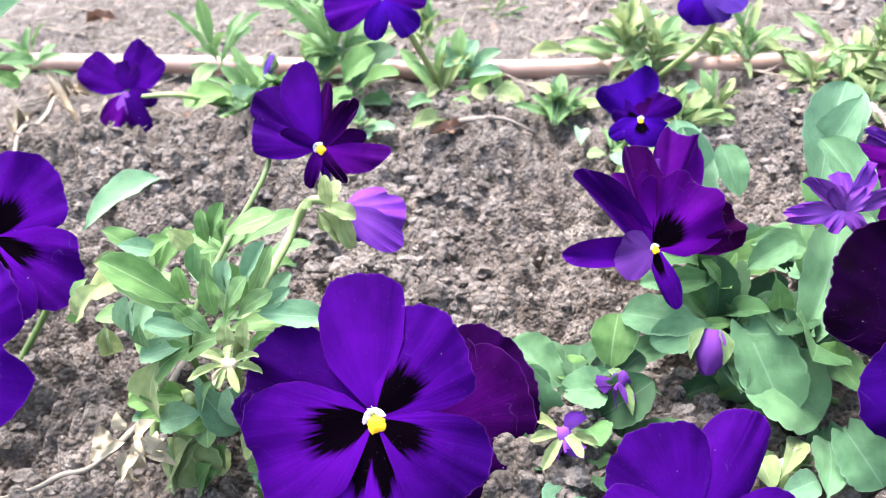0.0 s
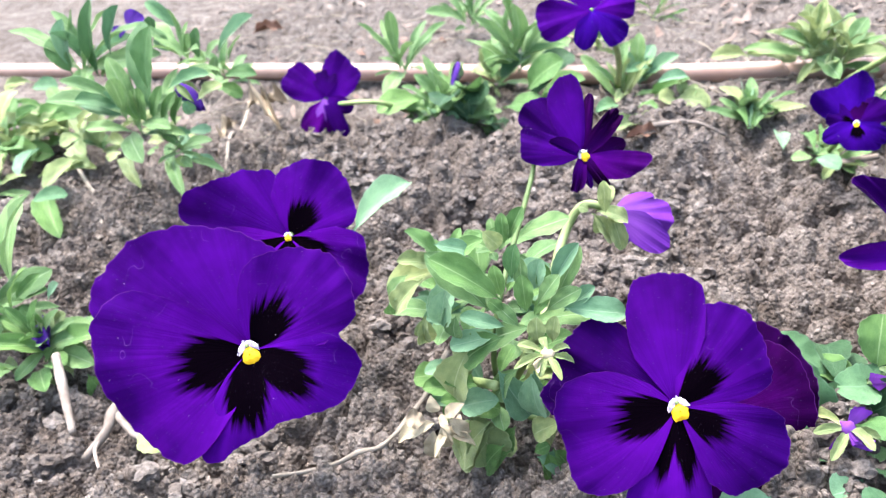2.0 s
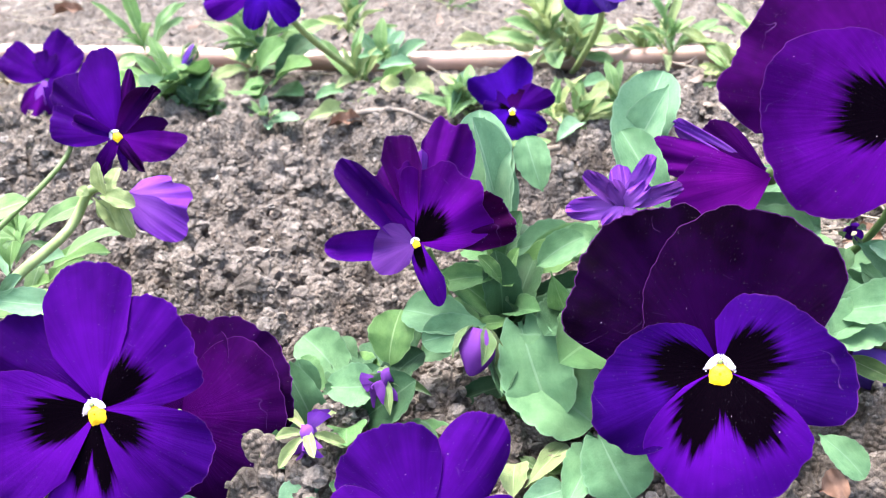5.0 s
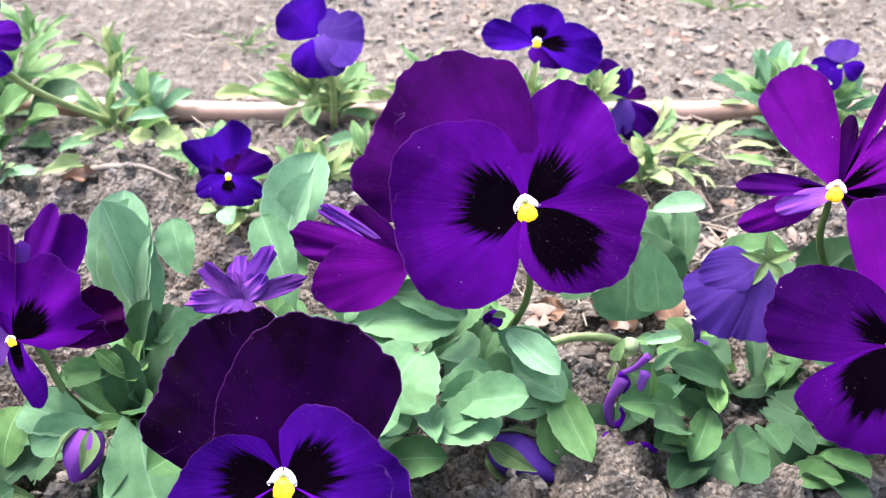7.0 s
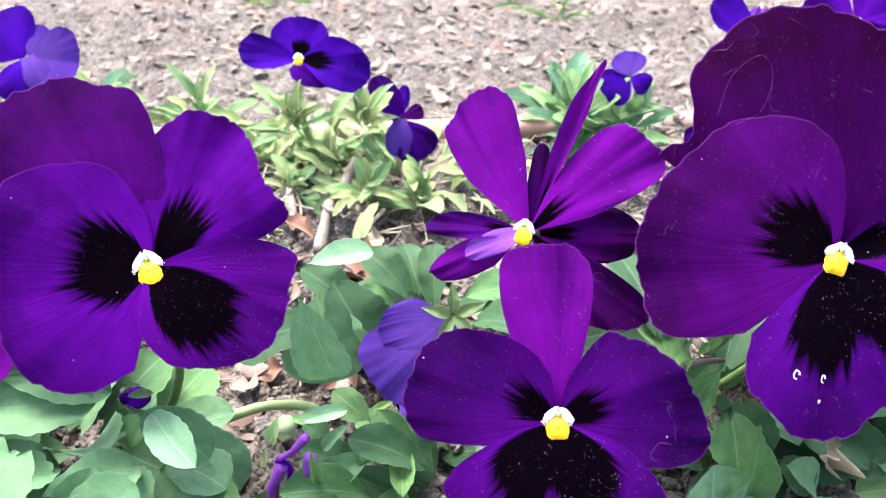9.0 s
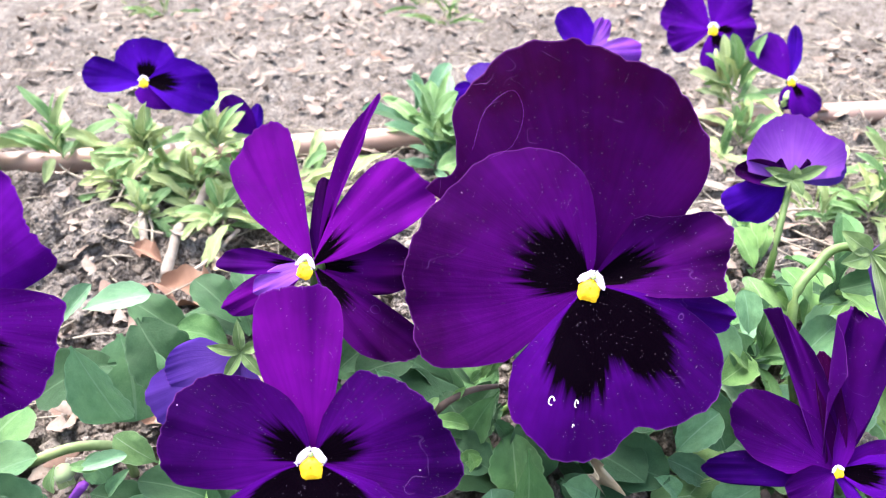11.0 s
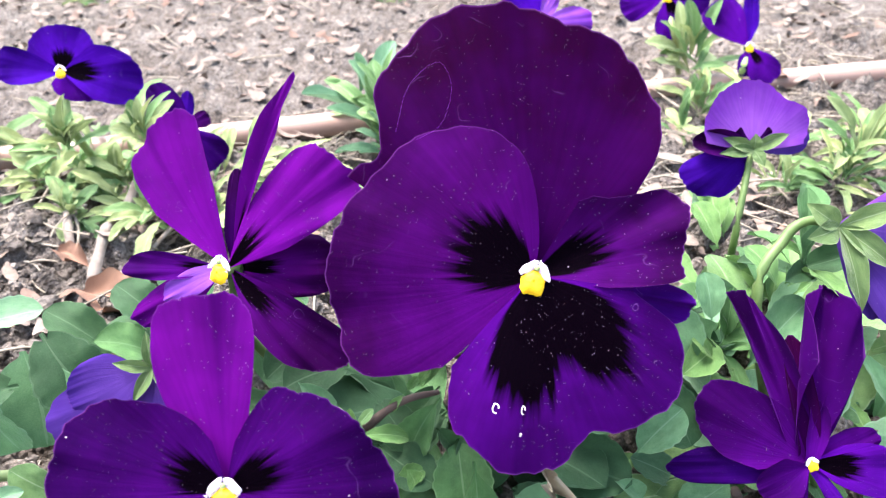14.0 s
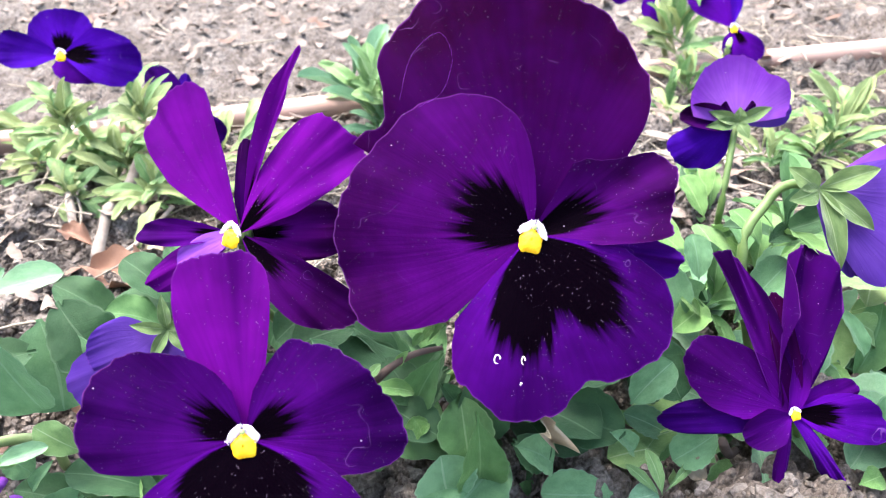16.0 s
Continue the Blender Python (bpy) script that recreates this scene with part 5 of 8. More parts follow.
p_small = plant("pansy_plant", (0.1045, 0.5956, -0.0000), "small pansy with dark blue-violet frilled bloom", "pansy", BED)
flower(p_small, pose(0.1115, 0.5544, 0.0434, 60.7, 1.2, -4.8), 0.0213, [
    (109, 58, 1.35, -1, BLUE, dict(lobes=(0.45, 0.92, 1.0, 0.88, 0.82, 0.92, 0.97, 0.6), ruffle=0.12)), (34, 36, 1.12, 0, INDIGO, dict(lobes=(0.5, 0.95, 0.95, 0.82, 0.75, 0.6))),
    (60, 60, 0.6, 0, DARK), (155, 40, 0.75, 1, INDIGO_EYE), (-88, 62, 0.86, 2, BLUE_EYE, dict(lobes=(0.6, 0.76, 0.82, 0.84, 0.9, 1.0, 0.71))), (208, 20, 0.9, 1, BLUE, dict(neck=0.4)), (-28, 18, 0.95, 1, BLUE, dict(neck=0.4))], eye=0.9)
stem(p_small, [(0.1045, 0.5956, -0.0000), (0.1086, 0.5765, 0.0200), (0.1098, 0.5594, 0.0397)], 0.0018, 0.0015)
tuft(p_small, (0.1375, 0.6236, 0.0100), 16, 0.029, 0.26, ["thin_pale", "light"], (10, 70))
tuft(p_small, (0.1130, 0.5884, 0.0050), 19, 0.024, 0.26, ["light", "pale"], (0, 60))
tuft(p_small, (0.1358, 0.7194, 0.0300), 26, 0.039, 0.26, ["light", "pale", "thin_pale"], (0, 80))

p_m = plant("pansy_plant", (0.1516, 0.7196, -0.0000), "pansy with blue-violet bloom seen from behind", "pansy", BED)
flower(p_m, pose(0.1582, 0.6155, 0.0979, 60.7, 1.2, -4.8), 0.0274, [
    (132, 62, 0.95, -1, BLUE), (40, 60, 0.62, 0, SLATE), (-10, 60, 0.95, 1, SLATE, dict(curl=0.3)), (-95, 62, 0.85, 0, BLUE), (-60, 20, 0.9, 2, SLATE, dict(neck=0.5))], eye=0)
stem(p_m, [(0.1516, 0.7196, -0.0000), (0.1633, 0.6140, 0.0713), (0.1577, 0.6245, 0.0892)], 0.0022, 0.0018, STEM_PALE)
tuft(p_m, (0.1557, 0.7217, 0.0200), 22, 0.039, 0.26, ["light", "thin_pale", "pale"], (0, 80))
tuft(p_m, (-0.0116, 0.7790, 0.0300), 19, 0.044, 0.21, ["thin_pale", "light"], (20, 80))
leaf(p_m, (0.0990, 0.7477, 0.0200), (0.0695, 0.7351, 0.0300), 0.0123, "pale")
leaf(p_m, (-0.0084, 0.6494, 0.0030), (0.0213, 0.6617, 0.0150), 0.0130, "pale")

p_l = plant("pansy_plant", (0.2918, 0.6891, -0.0000), "pansy with wide violet bloom over pale leaves", "pansy", BED)
flower(p_l, pose(0.2856, 0.6541, 0.0782, 61.1, 0.7, -12.2), 0.0348, [
    (173, 31, 1.0, 0, BLUE, dict(lobes=(0.42, 0.86, 0.98, 1.0, 0.91, 0.7, 0.41))), (84, 70, 0.71, -1, BLUE_EYE, dict(lobes=(0.5, 0.81, 0.96, 0.97, 1.0, 0.98, 0.83))),
    (-5, 39, 1.15, 1, BLUE_EYE, dict(lobes=(0.56, 0.89, 1.0, 0.98, 0.9, 0.72, 0.54))), (-75, 60, 0.62, 0, VIOLET, dict(lobes=(0.36, 0.5, 0.62, 0.8, 1.0, 0.9)))], eye=0.9)
stem(p_l, [(0.2918, 0.6891, -0.0000), (0.2836, 0.6500, 0.0496), (0.2854, 0.6590, 0.0745)], 0.0024, 0.0018, STEM_PALE)
tuft(p_l, (0.2798, 0.6404, 0.0440), 22, 0.026, 0.26, ["thin_pale", "light", "pale"], (25, 88))
tuft(p_l, (0.3179, 0.6329, 0.0460), 22, 0.026, 0.26, ["thin_pale", "light", "thin_pale"], (25, 88))
tuft(p_l, (0.2192, 0.7148, 0.0200), 19, 0.044, 0.2, ["thin_pale", "light"], (20, 80))
mound(p_l, (0.2917, 0.6981, -0.0000), (0.06, 0.04, 0.03), 34, 0.03, 0.28, ["light", "pale", "thin_pale", "light"])
mound(p_l, (0.3445, 0.6351, -0.0000), (0.065, 0.045, 0.02), 60, 0.028, 0.24, ["light", "thin_pale", "thin_pale"])
flower(p_l, pose(0.3390, 0.6441, 0.0440, 60.7, 1.2, -4.8), 0.0280, [
    (122, 20, 1.0, 0, INDIGO, dict(neck=0.5)), (80, 14, 0.7, 0, BLUE), (-60, 44, 0.95, 0, INDIGO, dict(ruffle=0.1)), (-95, 24, 0.8, 1, SLATE, dict(neck=0.5)), (20, 30, 0.5, 1, DARK)], eye=0)
stem(p_l, [(0.3370, 0.6520, 0.0000), (0.3390, 0.6470, 0.0420)], 0.0018, 0.0014, STEM_PALE)

p_t = plant("pansy_plant", (0.6899, 0.7323, 0.0000), "pansies with two violet blooms by the hose", "pansy", BED)
flower(p_t, pose(0.6633, 0.7161, 0.0629, 59.7, 1.7, -15.4), 0.0358, [
    (150, 45, 1.05, -1, VIOLET), (60, 45, 1.0, -1, VIOLET), (195, 30, 0.9, 0, VIOLET), (0, 40, 0.85, 0, VIOLET_EYE), (-70, 50, 0.85, 1, VIOLET_EYE)], eye=1.2)
flower(p_t, pose(0.7010, 0.6704, 0.0356, 59.7, 1.7, -15.4), 0.0329, [
    (130, 34, 1.15, 0, VIOLET), (85, 10, 1.2, -1, BLUE), (-60, 40, 0.85, 1, VIOLET_EYE), (-100, 20, 0.6, 0, VIOLET)], eye=1.0)
flower(p_t, pose(0.5300, 0.6220, 0.0840, 61.1, 0.7, -12.2), 0.0300, [
    (118, 40, 0.92, 0, BLUE, dict(lobes=(0.5, 0.85, 1.0, 0.95, 0.6))), (-95, 34, 0.95, 1, VIOLET, dict(lobes=(0.6, 0.95, 1.0, 0.85, 0.6))), (-8, 34, 0.98, -1, LILAC, dict(ruffle=0.1)), (60, 20, 0.7, -1, LILAC, dict(ruffle=0.15))], eye=0.5)
stem(p_t, [(0.5350, 0.6350, 0.0000), (0.5290, 0.6320, 0.0400), (0.5300, 0.6260, 0.0800)], 0.0018, 0.0014, STEM_PALE)
flower(p_t, pose(0.5138, 0.6030, 0.0420, 61.1, 0.7, -12.2), 0.0240, [
    (100, 60, 0.85, 0, SLATE), (215, 40, 0.9, -1, INDIGO), (-55, 44, 0.95, -1, INDIGO)], eye=0)
stem(p_t, [(0.5180, 0.6120, 0.0000), (0.5138, 0.6060, 0.0400)], 0.0018, 0.0014, STEM_PALE)
stem(p_t, [(0.6899, 0.7323, 0.0000), (0.6638, 0.7009, 0.0381), (0.6656, 0.7192, 0.0592)], 0.0024, 0.0018, STEM_PALE)
stem(p_t, [(0.7152, 0.6964, 0.0000), (0.6940, 0.6638, 0.0218), (0.7033, 0.6730, 0.0330)], 0.0024, 0.0018, STEM_PALE)
tuft(p_t, (0.6713, 0.6903, 0.0200), 22, 0.049, 0.21, ["thin_pale", "light"], (10, 80))
tuft(p_t, (0.6746, 0.5328, 0.0150), 19, 0.039, 0.22, ["thin_pale", "light"], (10, 80))
tuft(p_t, (0.6681, 0.5710, 0.0100), 16, 0.029, 0.22, ["thin_pale", "light"], (10, 80))

p_bl = plant("pansy_plant", (0.4809, 0.7003, -0.0000), "pansy with folded blue bud and pale leaves", "pansy", BED)
flower(p_bl, pose(0.4771, 0.6504, 0.0583, 61.1, 0.7, -12.2), 0.0203, [(100, 70, 0.75, 0, SLATE), (215, 62, 0.95, -1, BLUE), (-30, 50, 0.65, -1, BLUE)], eye=0)
stem(p_bl, [(0.4809, 0.7003, -0.0000), (0.4753, 0.6499, 0.0569)], 0.002, 0.0016, STEM_PALE)
tuft(p_bl, (0.4520, 0.6667, 0.0200), 22, 0.049, 0.26, ["light", "silver", "light"], (10, 75))
tuft(p_bl, (0.4769, 0.6508, 0.0200), 16, 0.044, 0.26, ["silver", "light"], (10, 75))
tuft(p_bl, (0.4486, 0.6986, 0.0200), 16, 0.044, 0.26, ["light", "silver"], (0, 60))

p_clump = plant("pansy_plant", (-0.3964, 0.7488, 0.0000), "dense leafy pansy clump beside the hose", "pansy", BED)
tuft(p_clump, (-0.2914, 0.5374, 0.0847), 15, 0.048, 0.24, ["light", "light", "light", "light"], (0, 88), up=(0, -0.1, 1))
tuft(p_clump, (-0.3518, 0.6078, 0.1035), 11, 0.048, 0.26, ["light", "light", "light", "grey"], (-5, 85))
tuft(p_clump, (-0.2907, 0.6152, 0.0972), 11, 0.048, 0.24, ["light", "light", "light"], (-5, 85))
tuft(p_clump, (-0.3329, 0.7870, 0.0300), 13, 0.039, 0.25, ["light", "light"], (0, 70))
tuft(p_clump, (-0.2694, 0.5313, 0.0674), 13, 0.025, 0.26, ["light", "light"], (-30, 50))
leaf(p_clump, (-0.2796, 0.5333, 0.0941), (-0.2879, 0.5690, 0.1376), 0.0160, "blade")
leaf(p_clump, (-0.2925, 0.5319, 0.0958), (-0.3156, 0.5232, 0.1080), 0.0120, "grey")
mound(p_clump, (-0.4543, 0.7352, 0.0000), (0.07, 0.04, 0.03), 44, 0.034, 0.42, ["thin_pale", "pale", "green", "pale", "fresh"])
mound(p_clump, (-0.5085, 0.6977, 0.0000), (0.06, 0.05, 0.03), 36, 0.034, 0.42, ["thin_pale", "green", "fresh", "pale"])
for args in (
    (p_clump, (-0.4222, 0.6823, 0.0300), (-0.4019, 0.6754, 0.0500), 0.0111, "pale"),
    (p_clump, (-0.4268, 0.6209, 0.0200), (-0.3800, 0.6159, 0.0300), 0.0122, "pale"),
    (p_clump, (-0.4139, 0.6101, 0.0150), (-0.3848, 0.5561, 0.0100), 0.0159, "green"),
    (p_clump, (-0.5423, 0.8269, 0.0300), (-0.5670, 0.8192, 0.0350), 0.0075, "pale"),
):
    leaf(*args)
flower(p_clump, pose(-0.3346, 0.6411, 0.1150, 59.8, 7.3, 6.0), 0.0136, [(60, 50, 1.0, 0, SLATE), (200, 40, 0.8, 0, SLATE)], eye=0)

p_edge = plant("pansy_plant", (-0.3626, 0.4638, 0.0000), "leafy pansy with withered buds at bed edge", "pansy", BED)
leaf(p_edge, (-0.3452, 0.4522, 0.0300), (-0.3485, 0.4863, 0.0700), 0.0126, "light")
tuft(p_edge, (-0.3439, 0.4304, 0.0300), 22, 0.035, 0.34, ["light", "light", "green"], (0, 70))
tuft(p_edge, (-0.3056, 0.4118, 0.0200), 19, 0.025, 0.34, ["light", "green"], (0, 70))
mound(p_edge, (-0.3156, 0.4102, 0.0000), (0.03, 0.02, 0.02), 14, 0.022, 0.6, ["pale", "green", "light"])


# ---- low weedy shoots between the plants ----
tuft(p_small, (0.1531, 0.6213, 0.0080), 22, 0.03, 0.3, ["light", "thin_pale"], (5, 75))
tuft(p_small, (0.1777, 0.6407, 0.0080), 20, 0.03, 0.3, ["pale", "light", "thin_pale"], (5, 75))
tuft(p_top, (0.0180, 0.7517, 0.0080), 14, 0.035, 0.3, ["light", "silver"], (30, 85))
tuft(p_top, (0.0010, 0.7171, 0.0080), 12, 0.04, 0.2, ["light", "thin_pale"], (40, 88))
tuft(p_top, (0.0411, 0.6919, 0.0080), 10, 0.022, 0.6, ["pale", "light"], (5, 75))
tuft(p_small, (0.2074, 0.7366, 0.0080), 14, 0.03, 0.22, ["light", "thin_pale"], (40, 88))
tuft(p_d, (-0.1428, 0.6972, 0.0080), 22, 0.03, 0.45, ["light", "silver"], (5, 75))
tuft(p_d, (-0.1155, 0.6924, 0.0080), 18, 0.028, 0.5, ["light", "silver"], (5, 75))
tuft(p_d, (-0.1006, 0.7770, 0.0080), 18, 0.035, 0.3, ["light", "thin_pale"], (5, 75))
tuft(p_d, (-0.0559, 0.6558, 0.0080), 14, 0.022, 0.5, ["light", "silver"], (5, 75))
tuft(p_clump, (-0.4963, 0.7008, 0.0080), 12, 0.032, 0.4, ["pale", "light", "thin_pale"], (5, 75))
tuft(p_clump, (-0.4651, 0.7309, 0.0080), 10, 0.03, 0.4, ["pale", "light", "thin_pale"], (5, 75))
tuft(p_clump, (-0.4176, 0.6978, 0.0080), 9, 0.026, 0.4, ["light", "pale"], (5, 75))
tuft(p_clump, (-0.3580, 0.6979, 0.0080), 9, 0.03, 0.3, ["light", "thin_pale"], (5, 75))
tuft(p_edge, (-0.4766, 0.6337, 0.0080), 18, 0.03, 0.3, ["light", "thin_pale"], (5, 75))
tuft(p_l, (0.2556, 0.6810, 0.0080), 24, 0.03, 0.28, ["light", "thin_pale"], (5, 75))
tuft(p_l, (0.2796, 0.6792, 0.0080), 24, 0.03, 0.28, ["light", "thin_pale"], (5, 75))
tuft(p_l, (0.3016, 0.6627, 0.0080), 20, 0.028, 0.28, ["pale", "light", "thin_pale"], (5, 75))
tuft(p_l, (0.2751, 0.6312, 0.0080), 18, 0.026, 0.3, ["light", "thin_pale"], (5, 75))
tuft(p_l, (0.3428, 0.6047, 0.0080), 18, 0.028, 0.3, ["light", "thin_pale"], (5, 75))
tuft(p_l, (0.3155, 0.6184, 0.0080), 16, 0.028, 0.3, ["light", "thin_pale"], (5, 75))
tuft(p_bl, (0.4491, 0.6607, 0.0080), 18, 0.03, 0.25, ["light", "silver"], (5, 75))
tuft(p_t, (0.6524, 0.6444, 0.0080), 16, 0.035, 0.2, ["light", "thin_pale"], (30, 85))
tuft(p_t, (0.6208, 0.6175, 0.0080), 14, 0.026, 0.25, ["light", "thin_pale"], (5, 75))
tuft(p_nod, (0.6616, 0.5266, 0.0080), 20, 0.028, 0.2, ["light", "thin_pale"], (5, 75))
tuft(p_nod, (0.7096, 0.5540, 0.0080), 11, 0.03, 0.24, ["light", "thin_pale"], (5, 75))
tuft(p_nod, (0.5664, 0.5117, 0.0080), 16, 0.028, 0.3, ["light", "silver"], (5, 75))
tuft(p_nod, (0.6445, 0.4699, 0.0080), 18, 0.026, 0.25, ["pale", "light", "thin_pale"], (5, 75))
tuft(p_nod, (0.6336, 0.5306, 0.0080), 14, 0.024, 0.25, ["light", "thin_pale"], (5, 75))


# ---- withered flowers, buds ----
def withered(parent, at, size, mat, style="cream", n=6, down=0.6, name="withered_flower"):
    """A spent bloom: crumpled petals and spread dry sepals round a small head."""
    at = Vector(at)
    m = Matrix.Translation(at)
    SEED[0] += 20
    core = under(new(name, lump_mesh(name, mat, size * 0.15, (1, 1, 1.4), SEED[0], 0.9)), parent, m)
    for k in range(3):
        q = m @ pose(0, 0, 0, RND.uniform(40, 140), RND.uniform(-40, 40), RND.uniform(0, 360))
        under(new("petal", petal_mesh(size * 0.6, RND.uniform(0, 360), 20, 0.7, 0, mat, SEED[0] + k, ruffle=0.25, curl=0.6, cup=0.8)), core, q)
    for k in range(n):
        g, e = 2 * math.pi * k / n + RND.uniform(-0.3, 0.3), RND.uniform(-0.9, 0.5) * down
        d = Vector((math.cos(g) * math.cos(e), math.sin(g) * math.cos(e), math.sin(e)))
        leaf(parent, at, at + d * size * RND.uniform(0.6, 1.0), size * 0.22, style, (0, -0.4, 0.9), "sepal")
    return core


def bud(parent, at, tip, width, mat, name="bud"):
    """A closed bud: a rolled cone of petals held by sepals."""
    at, tip = Vector(at), Vector(tip)
    d = tip - at
    q = Vector((0, 0, 1)).rotation_difference(d).to_matrix().to_4x4()
    rows, cols, ln = 12, 25, d.length
    verts, uvs = [], []
    for i in range(rows):
        t = i / (rows - 1)
        r = width * 0.5 * (0.35 + 0.65 * math.sin(math.pi * min(t * 0.85 + 0.08, 1))) * (1 - 0.25 * t)
        for j in range(cols):
            g = 2 * math.pi * j / (cols - 1) * 1.12
            k = r * (1 + 0.12 * math.sin(3 * g + 4 * t) + 0.18 * j / cols)
            verts.append((k * math.cos(g), k * math.sin(g), t * ln * (1 + 0.06 * math.sin(2 * g))))
            uvs.append((2 * j / (cols - 1) - 1, t))
    m = Matrix.Translation(at) @ q
    core = under(new(name, mesh_from(name, verts, grid_faces(rows, cols), mat, uvs, rims=[(0.0, u[0] * 0.4) for u in uvs])), parent, m)
    for k in range(4):
        g = math.pi / 2 * k + 0.4
        b = m @ Vector((math.cos(g) * width * 0.25, math.sin(g) * width * 0.25, -0.05 * ln))
        t = m @ Vector((math.cos(g) * width * 0.72, math.sin(g) * width * 0.72, ln * 0.75))
        leaf(core, b, t, width * 0.45, "sepal", m.to_3x3() @ Vector((math.cos(g), math.sin(g), 0.2)), "sepal")
    return core


withered(p_mid, (-0.0995, 0.3340, 0.0290), 0.0150, DRY, "tepal", 3)
withered(p_mid, (-0.0603, 0.3290, 0.0674), 0.0130, DRY, "pale", 7)
stem(p_mid, [(-0.0801, 0.3402, 0.0456), (-0.0928, 0.3628, 0.0290), (-0.0989, 0.3544, 0.0304), (-0.1001, 0.3455, 0.0236)], 0.0019, 0.0015, STEM_PALE)
withered(p_ruf, (0.0654, 0.3575, 0.0274), 0.0178, MAUVE, "sepal", 4)
withered(p_ruf, (0.0424, 0.3363, 0.0237), 0.0175, LILAC, "pale", 6)
withered(p_ruf, (0.1167, 0.3354, 0.0046), 0.0164, DRY, "sepal", 6)
stem(p_ruf, [(0.0547, 0.3379, 0.0000), (0.0598, 0.3519, 0.0104), (0.0654, 0.3591, 0.0221)], 0.0016, 0.0013, STEM_PALE)
bud(p_ruf, (0.0988, 0.3666, 0.0403), (0.0948, 0.3574, 0.0290), 0.0126, MAUVE)
withered(p_wide, (0.3113, 0.4164, 0.0274), 0.0134, SLATE, "fresh", 4)
wilted = under(new("withered_flower", lump_mesh("withered_flower", SEPAL, 0.003, (1, 1, 0.8), 5)), p_wide, pose(*(0.2763, 0.3850, 0.0488)))
for points, r, mat in (
    ([(0.2818, 0.3810, 0.0468), (0.2776, 0.3810, 0.0423), (0.2733, 0.3810, 0.0400)], 0.0015, MAUVE),
    ([(0.2819, 0.3830, 0.0378), (0.2801, 0.3830, 0.0319), (0.2760, 0.3830, 0.0296)], 0.0019, LILAC),
    ([(0.2740, 0.3820, 0.0375), (0.2705, 0.3820, 0.0290), (0.2700, 0.3820, 0.0199), (0.2733, 0.3820, 0.0153)], 0.0020, MAUVE),
    ([(0.2731, 0.3820, 0.0392), (0.2759, 0.3820, 0.0349), (0.2749, 0.3820, 0.0301)], 0.0012, VIOLET),
    ([(0.2729, 0.3810, 0.0163), (0.2751, 0.3810, 0.0203), (0.2738, 0.3810, 0.0246)], 0.0010, VIOLET),
    ([(0.2686, 0.3780, 0.0142), (0.2734, 0.3780, 0.0097), (0.2789, 0.3780, 0.0103)], 0.0021, VIOLET),
    ([(0.2795, 0.3780, 0.0080), (0.2831, 0.3780, 0.0093), (0.2874, 0.3780, 0.0062)], 0.0018, VIOLET),
):
    under(new("rolled_petal", tube_mesh("rolled_petal", points, r, r * 0.55, mat, 9, 0.6, steps=5)), wilted)
stem(p_wide, [(0.2517, 0.4273, 0.0189), (0.2675, 0.4279, 0.0219), (0.2831, 0.4217, 0.0232), (0.2857, 0.4207, 0.0114)], 0.002, 0.0016, STEM_PALE)
bud(p_wide, (0.2299, 0.3870, 0.0057), (0.2499, 0.3762, -0.0007), 0.0162, SLATE)
bud(p_wide, (0.2294, 0.4021, 0.0510), (0.2341, 0.4096, 0.0449), 0.0067, VIOLET)
bud(p_edge, (-0.3170, 0.4257, 0.0300), (-0.3014, 0.4049, 0.0250), 0.0093, SLATE)
bud(p_clump, (-0.2672, 0.5509, 0.1003), (-0.2548, 0.5455, 0.0872), 0.0100, SLATE)
bud(p_d, (-0.1249, 0.7357, 0.0400), (-0.1287, 0.7123, 0.0300), 0.0072, SLATE)

# ---- more leaves of the nearest plants ----
for args in (
    (p_big, (0.3087, 0.4166, 0.0070), (0.2791, 0.4016, -0.0030), 0.0212, "broad"),
    (p_big, (0.3061, 0.4135, 0.0012), (0.3083, 0.3917, -0.0168), 0.0167, "oval"),
    (p_big, (0.3136, 0.3815, 0.0065), (0.3038, 0.3669, -0.0002), 0.0222, "round"),
    (p_big, (0.3260, 0.3825, 0.0098), (0.3349, 0.3643, -0.0009), 0.0192, "broad"),
    (p_big, (0.3343, 0.3955, 0.0137), (0.3475, 0.3707, 0.0120), 0.0192, "broad"),
    (p_big, (0.3181, 0.4202, 0.0145), (0.3309, 0.4147, 0.0065), 0.0089, "green"),
    (p_wide, (0.2220, 0.3922, 0.0267), (0.2330, 0.3798, 0.0263), 0.0188, "round"),
    (p_wide, (0.2193, 0.3772, 0.0199), (0.2225, 0.3793, 0.0446), 0.0178, "round"),
    (p_wide, (0.2386, 0.4017, 0.0251), (0.2472, 0.3863, 0.0192), 0.0218, "grey"),
    (p_wide, (0.2505, 0.3977, 0.0195), (0.2540, 0.3770, 0.0035), 0.0158, "oval"),
    (p_wide, (0.1852, 0.3779, 0.0373), (0.1994, 0.3646, 0.0360), 0.0158, "grey"),
    (p_wide, (0.1876, 0.3668, 0.0180), (0.2103, 0.3593, 0.0280), 0.0139, "oval"),
):
    leaf(*args)
